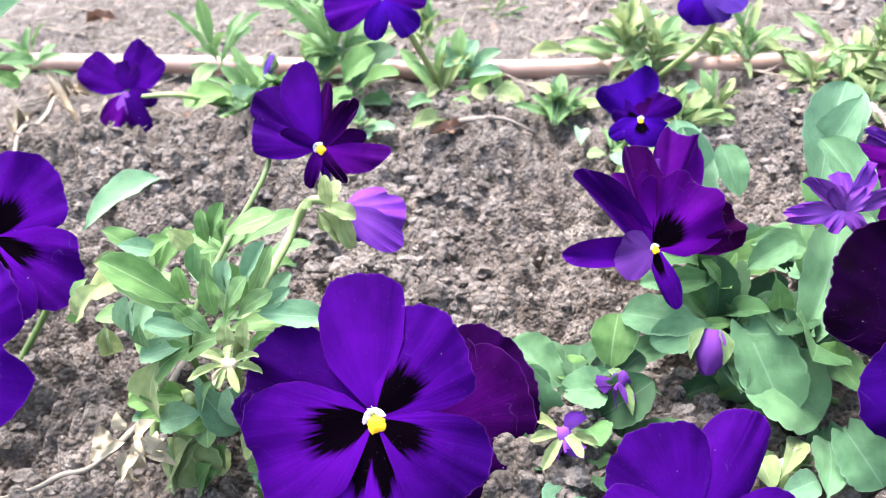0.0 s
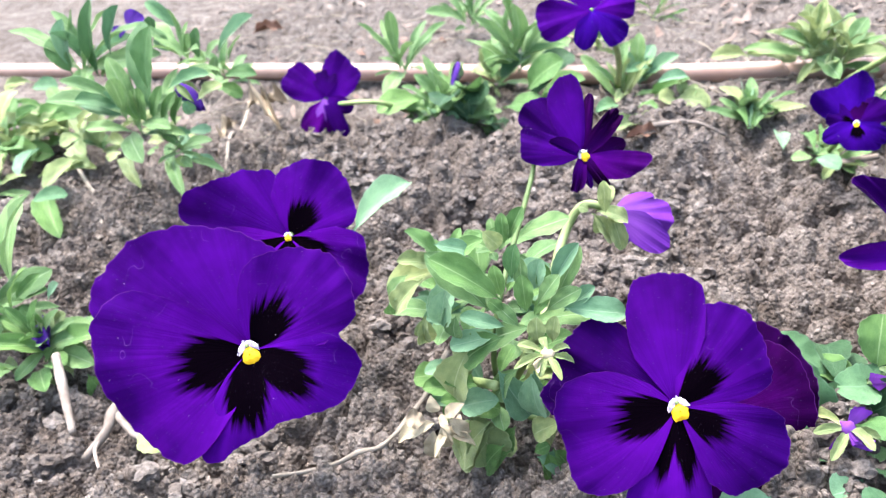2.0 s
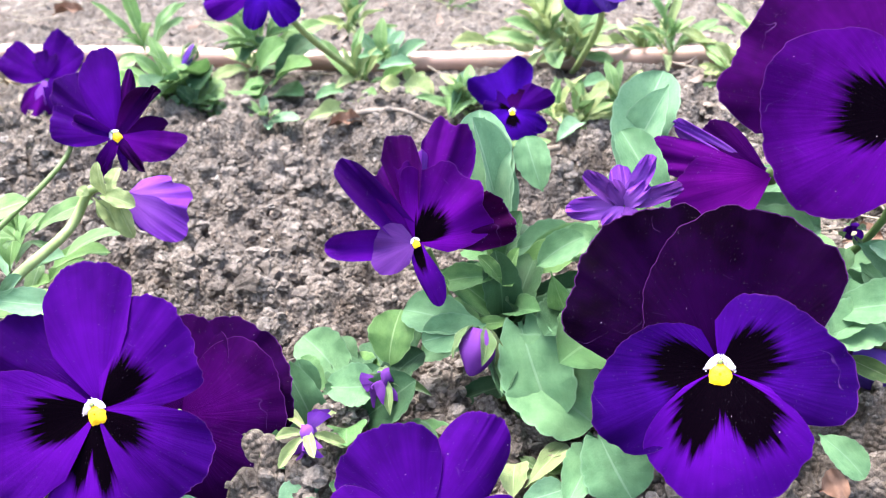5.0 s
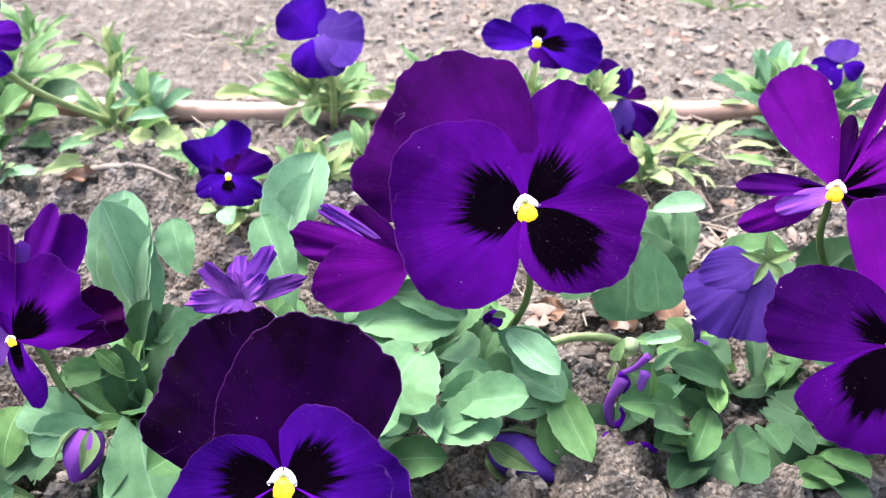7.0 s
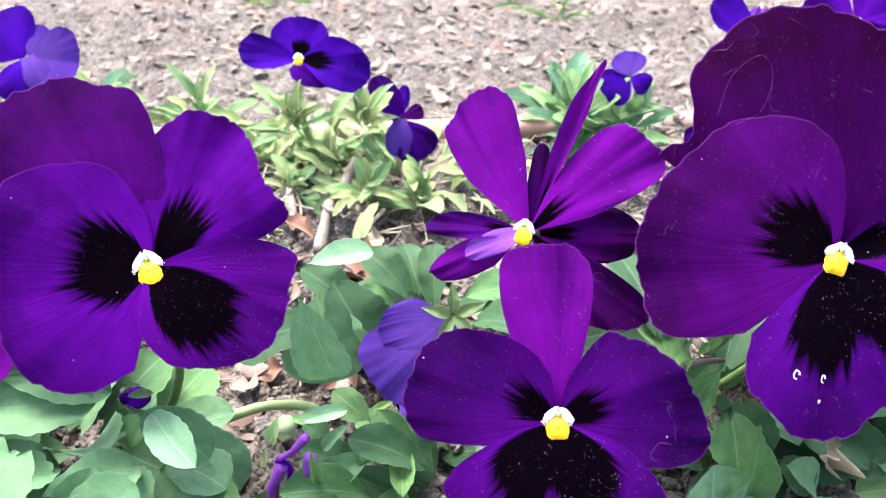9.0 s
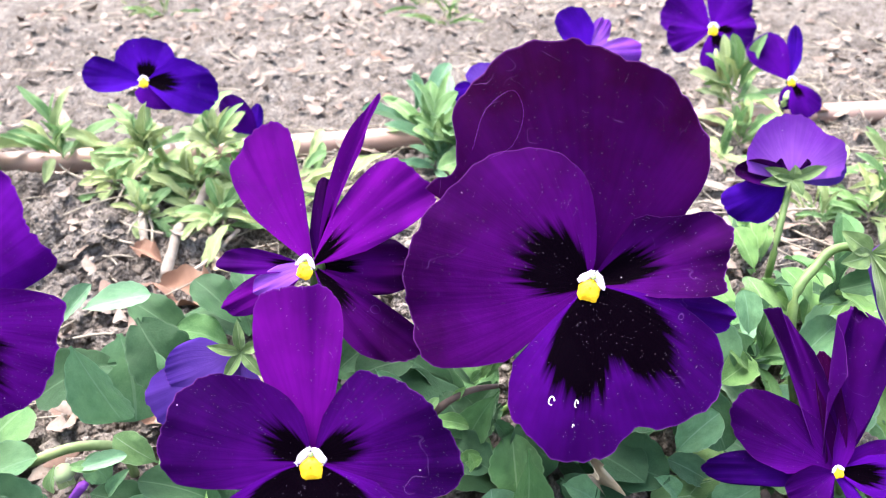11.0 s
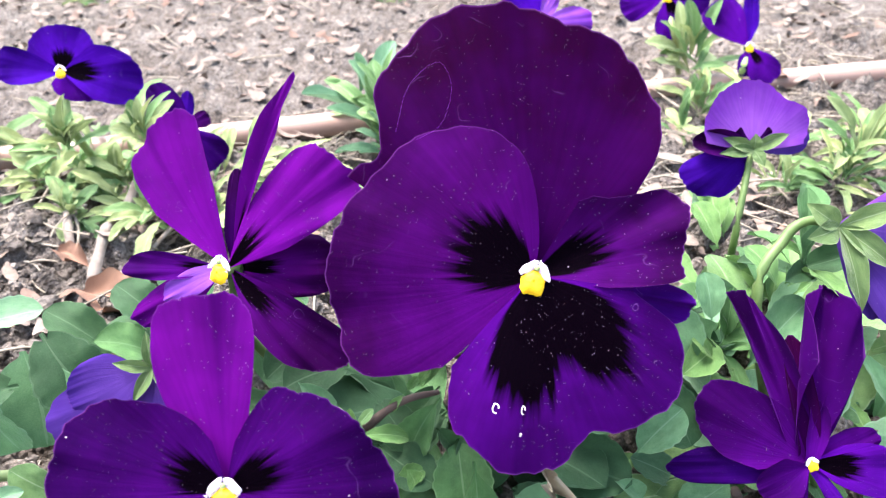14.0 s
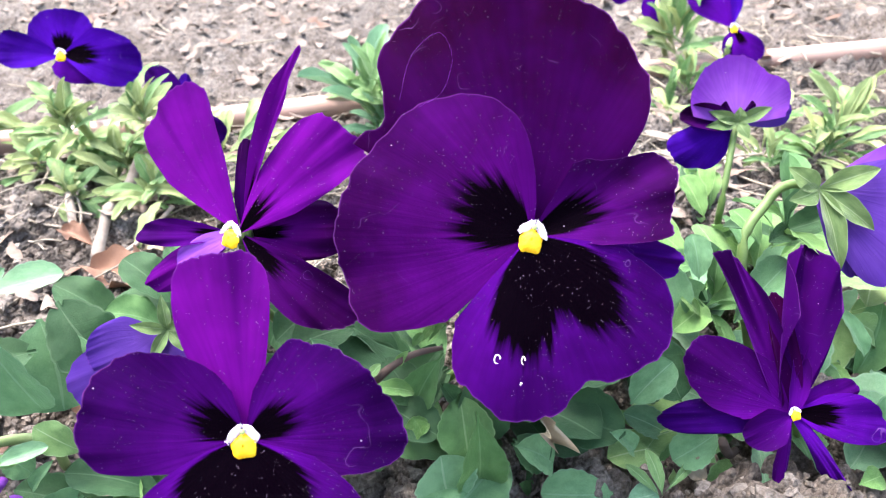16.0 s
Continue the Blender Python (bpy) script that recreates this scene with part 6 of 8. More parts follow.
for args in (
    (p_ruf, (0.2113, 0.3790, 0.0362), (0.2319, 0.3926, 0.0353), 0.0154, "round"),
    (p_ruf, (0.2092, 0.3649, 0.0325), (0.2298, 0.3699, 0.0370), 0.0185, "round"),
    (p_ruf, (0.2042, 0.3410, 0.0130), (0.2142, 0.3276, 0.0081), 0.0107, "grey"),
    (p_ruf, (0.1351, 0.3368, 0.0194), (0.1437, 0.3200, 0.0092), 0.0223, "round"),
    (p_ruf, (0.1913, 0.4132, 0.0584), (0.2236, 0.4110, 0.0483), 0.0154, "grey"),
    (p_ruf, (0.2023, 0.4228, 0.0527), (0.2209, 0.4379, 0.0548), 0.0191, "grey"),
    (p_ruf, (0.1117, 0.3734, 0.0378), (0.1215, 0.3475, 0.0159), 0.0244, "round"),
    (p_ruf, (0.1084, 0.4106, 0.0428), (0.1365, 0.4156, 0.0458), 0.0161, "grey"),
    (p_ruf, (0.1058, 0.4055, 0.0347), (0.0812, 0.4045, 0.0379), 0.0097, "grey"),
    (p_ruf, (0.1001, 0.3722, 0.0381), (0.0775, 0.3683, 0.0359), 0.0146, "grey"),
):
    leaf(*args)
for args in (
    (p_big, (0.2866, 0.4306, 0.0514), (0.2591, 0.4279, 0.0452), 0.0194, "broad"),
    (p_big, (0.2652, 0.4506, 0.0557), (0.2787, 0.4553, 0.0692), 0.0071, "silver"),
    (p_big, (0.3859, 0.3846, 0.0553), (0.3917, 0.3720, 0.0478), 0.0117, "broad"),
    (p_big, (0.4049, 0.3734, 0.0465), (0.4020, 0.3558, 0.0365), 0.0164, "oval"),
    (p_big, (0.3835, 0.3786, 0.0447), (0.3949, 0.3623, 0.0435), 0.0125, "broad"),
    (p_big, (0.3792, 0.4139, 0.0601), (0.3574, 0.4054, 0.0556), 0.0132, "broad"),
    (p_big, (0.4170, 0.3619, 0.0339), (0.4261, 0.3554, 0.0278), 0.0117, "broad"),
    (p_big, (0.4643, 0.3745, 0.0505), (0.4707, 0.3578, 0.0367), 0.0148, "broad"),
    (p_right, (0.4687, 0.3856, 0.0703), (0.4759, 0.3725, 0.0529), 0.0157, "grey"),
    (p_right, (0.4839, 0.3771, 0.0640), (0.4850, 0.3844, 0.0760), 0.0091, "grey"),
    (p_right, (0.4916, 0.3675, 0.0522), (0.5190, 0.3782, 0.0628), 0.0124, "grey"),
    (p_right, (0.5038, 0.3761, 0.0717), (0.5043, 0.3922, 0.0782), 0.0082, "fresh"),
    (p_right, (0.5223, 0.3603, 0.0552), (0.5289, 0.3501, 0.0421), 0.0066, "grey"),
    (p_left, (-0.2391, 0.3624, 0.0100), (-0.2239, 0.3512, 0.0100), 0.0143, "pale"),
):
    leaf(*args)

# ---- single leaves, each turned its own way ----
for args in (
    (p_clump, (-0.2781, 0.5350, 0.1055), (-0.2688, 0.5350, 0.1398), 0.0175, "blade"),
    (p_clump, (-0.2975, 0.5350, 0.0908), (-0.3212, 0.5350, 0.1025), 0.0109, "silver"),
    (p_clump, (-0.2851, 0.5350, 0.0853), (-0.2858, 0.5350, 0.1062), 0.0099, "green"),
    (p_clump, (-0.2798, 0.5350, 0.0848), (-0.2724, 0.5350, 0.1067), 0.0090, "fresh"),
    (p_clump, (-0.2752, 0.5350, 0.0827), (-0.2650, 0.5350, 0.1027), 0.0082, "fresh"),
    (p_clump, (-0.2682, 0.5350, 0.0821), (-0.2619, 0.5350, 0.0990), 0.0074, "green"),
    (p_clump, (-0.2886, 0.5350, 0.0856), (-0.2918, 0.5350, 0.1068), 0.0082, "green"),
    (p_clump, (-0.2892, 0.5350, 0.0784), (-0.2606, 0.5350, 0.0779), 0.0053, "silver"),
    (p_clump, (-0.2545, 0.5250, 0.1003), (-0.2518, 0.5250, 0.0925), 0.0072, "grey"),
    (p_clump, (-0.2514, 0.5350, 0.0963), (-0.2358, 0.5350, 0.1051), 0.0094, "pale"),
    (p_clump, (-0.2662, 0.5350, 0.1045), (-0.2413, 0.5350, 0.1122), 0.0093, "grey"),
    (p_clump, (-0.3424, 0.6000, 0.0958), (-0.3346, 0.6000, 0.1450), 0.0137, "blade"),
    (p_clump, (-0.3580, 0.6000, 0.1031), (-0.3554, 0.6000, 0.1346), 0.0121, "silver"),
    (p_clump, (-0.3595, 0.6000, 0.0993), (-0.3683, 0.6000, 0.1230), 0.0134, "oval"),
    (p_clump, (-0.3291, 0.6000, 0.1099), (-0.3171, 0.6000, 0.1397), 0.0100, "grey"),
    (p_clump, (-0.3516, 0.6000, 0.0986), (-0.3406, 0.6000, 0.1166), 0.0102, "fresh"),
    (p_clump, (-0.3411, 0.6000, 0.0938), (-0.3304, 0.6000, 0.1062), 0.0082, "fresh"),
    (p_clump, (-0.2950, 0.6300, 0.1147), (-0.3109, 0.6300, 0.1342), 0.0091, "grey"),
    (p_clump, (-0.2724, 0.6300, 0.0951), (-0.2436, 0.6300, 0.1191), 0.0110, "silver"),
    (p_clump, (-0.2936, 0.6300, 0.0931), (-0.2903, 0.6300, 0.1104), 0.0100, "fresh"),
    (p_clump, (-0.2856, 0.6300, 0.0924), (-0.2832, 0.6300, 0.1136), 0.0096, "blade"),
    (p_clump, (-0.2816, 0.6300, 0.0920), (-0.2697, 0.6300, 0.1046), 0.0077, "light"),
    (p_clump, (-0.3122, 0.6300, 0.1126), (-0.3124, 0.6300, 0.1241), 0.0084, "blade"),
    (p_clump, (-0.2729, 0.6300, 0.0792), (-0.2498, 0.6300, 0.0811), 0.0117, "oval"),
    (p_clump, (-0.2770, 0.6300, 0.0795), (-0.2750, 0.6300, 0.0933), 0.0085, "light"),
    (p_clump, (-0.3039, 0.6300, 0.1000), (-0.3134, 0.6300, 0.1088), 0.0085, "silver"),
    (p_clump, (-0.2787, 0.6300, 0.0736), (-0.2621, 0.6300, 0.0659), 0.0108, "green"),
    (p_clump, (-0.4097, 0.6627, 0.0300), (-0.4326, 0.7247, 0.0300), 0.0184, "pale"),
    (p_clump, (-0.4158, 0.6695, 0.0300), (-0.4279, 0.6606, 0.0300), 0.0142, "pale"),
    (p_clump, (-0.4137, 0.6525, 0.0300), (-0.3962, 0.6335, 0.0300), 0.0159, "pale"),
    (p_clump, (-0.3866, 0.6242, 0.0300), (-0.4024, 0.5887, 0.0300), 0.0163, "pale"),
    (p_clump, (-0.4022, 0.6194, 0.0300), (-0.3823, 0.6160, 0.0300), 0.0132, "pale"),
    (p_clump, (-0.4398, 0.6519, 0.0300), (-0.4332, 0.6099, 0.0300), 0.0136, "silver"),
    (p_clump, (-0.5517, 0.8304, 0.0300), (-0.5689, 0.8185, 0.0300), 0.0150, "pale"),
    (p_clump, (-0.3933, 0.5593, 0.0300), (-0.3739, 0.5691, 0.0300), 0.0122, "grey"),
    (p_clump, (-0.3559, 0.6213, 0.0300), (-0.3304, 0.5797, 0.0300), 0.0095, "pale"),
    (p_clump, (-0.3638, 0.6328, 0.0300), (-0.3693, 0.6211, 0.0300), 0.0091, "pale"),
    (p_clump, (-0.3117, 0.6057, 0.0400), (-0.2838, 0.5438, 0.0400), 0.0082, "light"),
    (p_clump, (-0.3031, 0.6004, 0.0500), (-0.2964, 0.5666, 0.0500), 0.0075, "light"),
    (p_clump, (-0.2985, 0.6045, 0.0500), (-0.2795, 0.5637, 0.0500), 0.0075, "silver"),
    (p_clump, (-0.2986, 0.6095, 0.0500), (-0.2826, 0.6113, 0.0500), 0.0086, "silver"),
    (p_clump, (-0.3039, 0.6073, 0.0300), (-0.2845, 0.6064, 0.0300), 0.0075, "silver"),
    (p_clump, (-0.5350, 0.8099, 0.0300), (-0.5106, 0.8117, 0.0300), 0.0173, "grey"),
    (p_clump, (-0.5090, 0.8358, 0.0300), (-0.4819, 0.8245, 0.0300), 0.0121, "green"),
    (p_clump, (-0.4547, 0.6771, 0.0300), (-0.4415, 0.6982, 0.0300), 0.0124, "pale"),
    (p_clump, (-0.3004, 0.7243, 0.0200), (-0.2932, 0.7559, 0.0200), 0.0105, "cream"),
    (p_clump, (-0.2908, 0.7485, 0.0200), (-0.2658, 0.6923, 0.0200), 0.0093, "cream"),
    (p_clump, (-0.2936, 0.7492, 0.0200), (-0.2707, 0.7404, 0.0200), 0.0115, "cream"),
    (p_clump, (-0.3052, 0.7129, 0.0150), (-0.3093, 0.6841, 0.0150), 0.0123, "cream"),
    (p_top, (-0.0233, 0.6322, 0.0150), (0.0079, 0.6540, 0.0150), 0.0126, "pale"),
    (p_top, (0.0339, 0.6872, 0.0150), (0.0544, 0.6766, 0.0150), 0.0185, "pale"),
    (p_top, (0.0204, 0.6818, 0.0300), (0.0437, 0.6941, 0.0300), 0.0102, "silver"),
    (p_top, (0.0021, 0.7086, 0.0300), (0.0198, 0.7202, 0.0300), 0.0086, "grey"),
    (p_top, (0.1014, 0.7467, 0.0250), (0.1258, 0.7254, 0.0250), 0.0183, "pale"),
    (p_top, (0.0093, 0.6842, 0.0150), (0.0165, 0.6629, 0.0150), 0.0123, "green"),
    (p_top, (-0.0239, 0.6718, 0.0150), (-0.0067, 0.6909, 0.0150), 0.0115, "grey"),
    (p_top, (0.0711, 0.6232, 0.0150), (0.0709, 0.6699, 0.0150), 0.0070, "fresh"),
    (p_top, (0.0719, 0.6230, 0.0150), (0.0858, 0.7045, 0.0150), 0.0079, "silver"),
    (p_top, (0.0728, 0.6228, 0.0150), (0.0838, 0.6670, 0.0150), 0.0065, "fresh"),
    (p_top, (0.0736, 0.6226, 0.0150), (0.0890, 0.6549, 0.0150), 0.0068, "light"),
    (p_top, (0.0834, 0.6456, 0.0150), (0.0980, 0.6582, 0.0150), 0.0081, "green"),
    (p_small, (0.0841, 0.5887, 0.0150), (0.0885, 0.6173, 0.0150), 0.0097, "silver"),
    (p_small, (0.0972, 0.5737, 0.0150), (0.0864, 0.5798, 0.0150), 0.0079, "light"),
    (p_small, (0.0987, 0.5735, 0.0150), (0.1075, 0.5581, 0.0150), 0.0110, "silver"),
    (p_small, (0.1007, 0.5814, 0.0150), (0.1034, 0.6214, 0.0150), 0.0082, "fresh"),
    (p_small, (0.1022, 0.5812, 0.0150), (0.1206, 0.6275, 0.0150), 0.0075, "fresh"),
    (p_small, (0.0997, 0.5774, 0.0150), (0.1151, 0.5809, 0.0150), 0.0072, "light"),
    (p_small, (0.1544, 0.6344, 0.0250), (0.1719, 0.6514, 0.0250), 0.0118, "grey"),
    (p_small, (0.1339, 0.5530, 0.0250), (0.1497, 0.5830, 0.0250), 0.0108, "silver"),
    (p_small, (0.1557, 0.7326, 0.0350), (0.1674, 0.8001, 0.0350), 0.0110, "silver"),
    (p_small, (0.1612, 0.7307, 0.0350), (0.1833, 0.7455, 0.0350), 0.0097, "light"),
    (p_small, (0.1555, 0.7591, 0.0250), (0.1487, 0.7651, 0.0250), 0.0093, "light"),
    (p_small, (0.1614, 0.7462, 0.0150), (0.1583, 0.7201, 0.0150), 0.0077, "light"),
    (p_small, (0.1575, 0.7474, 0.0150), (0.1469, 0.7299, 0.0150), 0.0078, "light"),
):
    leaf(*args)
for args in (
    (p_big, (0.3773, 0.3680, 0.0598), (0.3910, 0.3680, 0.0553), 0.0052, "fresh"),
    (p_big, (0.4003, 0.3720, 0.0625), (0.3896, 0.3720, 0.0447), 0.0104, "oval"),
    (p_big, (0.3987, 0.3720, 0.0523), (0.4056, 0.3720, 0.0400), 0.0069, "broad"),
    (p_big, (0.4032, 0.3700, 0.0427), (0.4123, 0.3700, 0.0228), 0.0167, "broad"),
    (p_big, (0.3852, 0.3660, 0.0414), (0.3933, 0.3660, 0.0448), 0.0058, "green"),
    (p_big, (0.3647, 0.3720, 0.0775), (0.3716, 0.3720, 0.0644), 0.0063, "grey"),
    (p_big, (0.3765, 0.3720, 0.0582), (0.3724, 0.3720, 0.0675), 0.0029, "light"),
    (p_big, (0.3774, 0.3720, 0.0590), (0.3820, 0.3720, 0.0640), 0.0028, "light"),
    (p_big, (0.3765, 0.3720, 0.0582), (0.3764, 0.3720, 0.0651), 0.0026, "fresh"),
    (p_big, (0.3961, 0.3720, 0.0678), (0.4021, 0.3720, 0.0766), 0.0028, "fresh"),
    (p_big, (0.3944, 0.3720, 0.0683), (0.3979, 0.3720, 0.0734), 0.0026, "fresh"),
    (p_big, (0.3916, 0.3720, 0.0674), (0.3946, 0.3720, 0.0710), 0.0026, "green"),
    (p_big, (0.3907, 0.3720, 0.0665), (0.3867, 0.3720, 0.0620), 0.0026, "green"),
    (p_big, (0.3970, 0.3780, 0.0345), (0.4002, 0.3780, 0.0224), 0.0088, "broad"),
    (p_big, (0.3891, 0.3780, 0.0345), (0.3872, 0.3780, 0.0243), 0.0068, "broad"),
):
    leaf(*args)
for args in (
    (p_mid, (-0.0754, 0.3460, 0.0786), (-0.0972, 0.3460, 0.0982), 0.0113, "green"),
    (p_mid, (-0.0668, 0.3460, 0.0733), (-0.0676, 0.3460, 0.0880), 0.0069, "fresh"),
    (p_mid, (-0.0711, 0.3500, 0.0850), (-0.0694, 0.3500, 0.0983), 0.0064, "blade"),
    (p_mid, (-0.0637, 0.3500, 0.0799), (-0.0610, 0.3500, 0.0919), 0.0072, "silver"),
    (p_mid, (-0.0572, 0.3500, 0.0810), (-0.0482, 0.3500, 0.0976), 0.0064, "silver"),
    (p_mid, (-0.0627, 0.3460, 0.0762), (-0.0557, 0.3460, 0.0880), 0.0064, "light"),
    (p_mid, (-0.0603, 0.3460, 0.0730), (-0.0484, 0.3460, 0.0823), 0.0069, "light"),
    (p_mid, (-0.0538, 0.3460, 0.0742), (-0.0324, 0.3460, 0.0714), 0.0095, "silver"),
    (p_mid, (-0.0539, 0.3500, 0.0699), (-0.0432, 0.3500, 0.0802), 0.0057, "silver"),
    (p_mid, (-0.0751, 0.3460, 0.0674), (-0.0904, 0.3460, 0.0731), 0.0066, "silver"),
    (p_mid, (-0.0780, 0.3460, 0.0643), (-0.0959, 0.3460, 0.0603), 0.0088, "silver"),
    (p_mid, (-0.0698, 0.3460, 0.0671), (-0.0769, 0.3460, 0.0771), 0.0058, "light"),
    (p_mid, (-0.0747, 0.3460, 0.0722), (-0.0793, 0.3460, 0.0788), 0.0052, "fresh"),
    (p_mid, (-0.0697, 0.3460, 0.0687), (-0.0630, 0.3460, 0.0715), 0.0058, "light"),
    (p_mid, (-0.0756, 0.3500, 0.0775), (-0.0772, 0.3500, 0.0899), 0.0057, "green"),
    (p_mid, (-0.0678, 0.3500, 0.0770), (-0.0680, 0.3500, 0.0923), 0.0052, "light"),
    (p_mid, (-0.0643, 0.3460, 0.0716), (-0.0586, 0.3460, 0.0806), 0.0047, "fresh"),
    (p_mid, (-0.0813, 0.3490, 0.0590), (-0.0963, 0.3490, 0.0477), 0.0151, "pale"),
    (p_mid, (-0.0712, 0.3460, 0.0489), (-0.0821, 0.3460, 0.0334), 0.0097, "light"),
    (p_mid, (-0.0659, 0.3460, 0.0469), (-0.0674, 0.3460, 0.0246), 0.0133, "silver"),
    (p_mid, (-0.0964, 0.3460, 0.0322), (-0.0796, 0.3460, 0.0297), 0.0113, "green"),
    (p_mid, (-0.0748, 0.3460, 0.0202), (-0.0800, 0.3460, 0.0089), 0.0092, "green"),
    (p_mid, (-0.0828, 0.3420, 0.0241), (-0.1005, 0.3420, 0.0064), 0.0172, "pale"),
    (p_mid, (-0.0670, 0.3400, 0.0085), (-0.0577, 0.3400, -0.0016), 0.0077, "green"),
    (p_mid, (-0.0611, 0.3400, 0.0140), (-0.0532, 0.3400, 0.0023), 0.0091, "green"),
    (p_mid, (-0.0682, 0.3400, 0.0123), (-0.0624, 0.3400, 0.0160), 0.0056, "fresh"),
    (p_mid, (-0.0792, 0.3400, 0.0165), (-0.0888, 0.3400, 0.0051), 0.0109, "green"),
    (p_mid, (-0.0677, 0.3460, 0.0200), (-0.0596, 0.3460, 0.0140), 0.0108, "pale"),
    (p_mid, (-0.0951, 0.3500, 0.0818), (-0.0996, 0.3500, 0.0667), 0.0107, "silver"),
    (p_mid, (-0.0917, 0.3460, 0.0732), (-0.0936, 0.3460, 0.0627), 0.0075, "light"),
    (p_mid, (-0.1024, 0.3460, 0.0738), (-0.1047, 0.3460, 0.0616), 0.0067, "pale"),
    (p_mid, (-0.1088, 0.3560, 0.0851), (-0.1180, 0.3560, 0.0744), 0.0076, "light"),
    (p_mid, (-0.1171, 0.3540, 0.0740), (-0.1171, 0.3540, 0.0690), 0.0047, "fresh"),
    (p_mid, (-0.0986, 0.3610, 0.0940), (-0.0862, 0.3610, 0.0908), 0.0067, "silver"),
    (p_mid, (-0.0688, 0.3760, 0.0865), (-0.0506, 0.3760, 0.0946), 0.0091, "light"),
    (p_mid, (-0.0730, 0.3760, 0.0852), (-0.0678, 0.3760, 0.0989), 0.0063, "green"),
    (p_mid, (-0.0746, 0.3760, 0.0836), (-0.0749, 0.3760, 0.0964), 0.0055, "green"),
    (p_mid, (-0.0635, 0.3420, 0.0632), (-0.0636, 0.3420, 0.0728), 0.0065, "pale"),
    (p_mid, (-0.0584, 0.3420, 0.0630), (-0.0572, 0.3420, 0.0732), 0.0054, "pale"),
    (p_mid, (-0.0652, 0.3420, 0.0584), (-0.0700, 0.3420, 0.0636), 0.0045, "pale"),
    (p_mid, (-0.1035, 0.3340, 0.0339), (-0.1202, 0.3340, 0.0253), 0.0069, "tepal"),
    (p_mid, (-0.1038, 0.3330, 0.0312), (-0.1052, 0.3330, 0.0144), 0.0070, "tepal"),
    (p_mid, (-0.1008, 0.3330, 0.0329), (-0.0995, 0.3330, 0.0209), 0.0055, "tepal"),
    (p_mid, (-0.0978, 0.3340, 0.0355), (-0.0906, 0.3340, 0.0262), 0.0055, "tepal"),
    (p_mid, (-0.0990, 0.3340, 0.0373), (-0.0922, 0.3340, 0.0432), 0.0054, "tepal"),
    (p_mid, (-0.1062, 0.3340, 0.0349), (-0.1136, 0.3340, 0.0370), 0.0077, "cream"),
    (p_mid, (-0.1029, 0.3340, 0.0392), (-0.1033, 0.3340, 0.0463), 0.0054, "tepal"),
):
    leaf(*args)
for args in (
    (p_wide, (0.2745, 0.3850, 0.0521), (0.2701, 0.3850, 0.0417), 0.0043, "light"),
    (p_wide, (0.2751, 0.3850, 0.0512), (0.2763, 0.3850, 0.0426), 0.0049, "pale"),
    (p_wide, (0.2763, 0.3850, 0.0504), (0.2855, 0.3850, 0.0487), 0.0040, "light"),
    (p_wide, (0.2794, 0.3850, 0.0489), (0.2935, 0.3850, 0.0517), 0.0049, "silver"),
    (p_wide, (0.2709, 0.3810, 0.0457), (0.2686, 0.3810, 0.0366), 0.0021, "pale"),
    (p_wide, (0.2968, 0.3880, 0.0282), (0.2767, 0.3880, 0.0131), 0.0130, "round"),
    (p_wide, (0.2821, 0.3790, 0.0446), (0.2839, 0.3790, 0.0289), 0.0034, "green"),
    (p_wide, (0.2937, 0.3850, 0.0463), (0.2851, 0.3850, 0.0377), 0.0041, "grey"),
    (p_wide, (0.2845, 0.3790, 0.0134), (0.2971, 0.3790, 0.0066), 0.0032, "pale"),
):
    leaf(*args)
for args in (
    (p_mid, (-0.0354, 0.4000, 0.0813), (-0.0358, 0.4000, 0.0948), 0.0055, "pale"),
    (p_mid, (-0.0390, 0.4000, 0.0822), (-0.0260, 0.4000, 0.0778), 0.0075, "pale"),
    (p_mid, (-0.0408, 0.4000, 0.0816), (-0.0316, 0.4000, 0.0677), 0.0081, "pale"),
    (p_mid, (-0.0420, 0.4000, 0.0824), (-0.0454, 0.4000, 0.0854), 0.0049, "thin_pale"),
    (p_mid, (-0.0396, 0.4000, 0.0816), (-0.0378, 0.4000, 0.0716), 0.0049, "thin_pale"),
):
    leaf(*args)
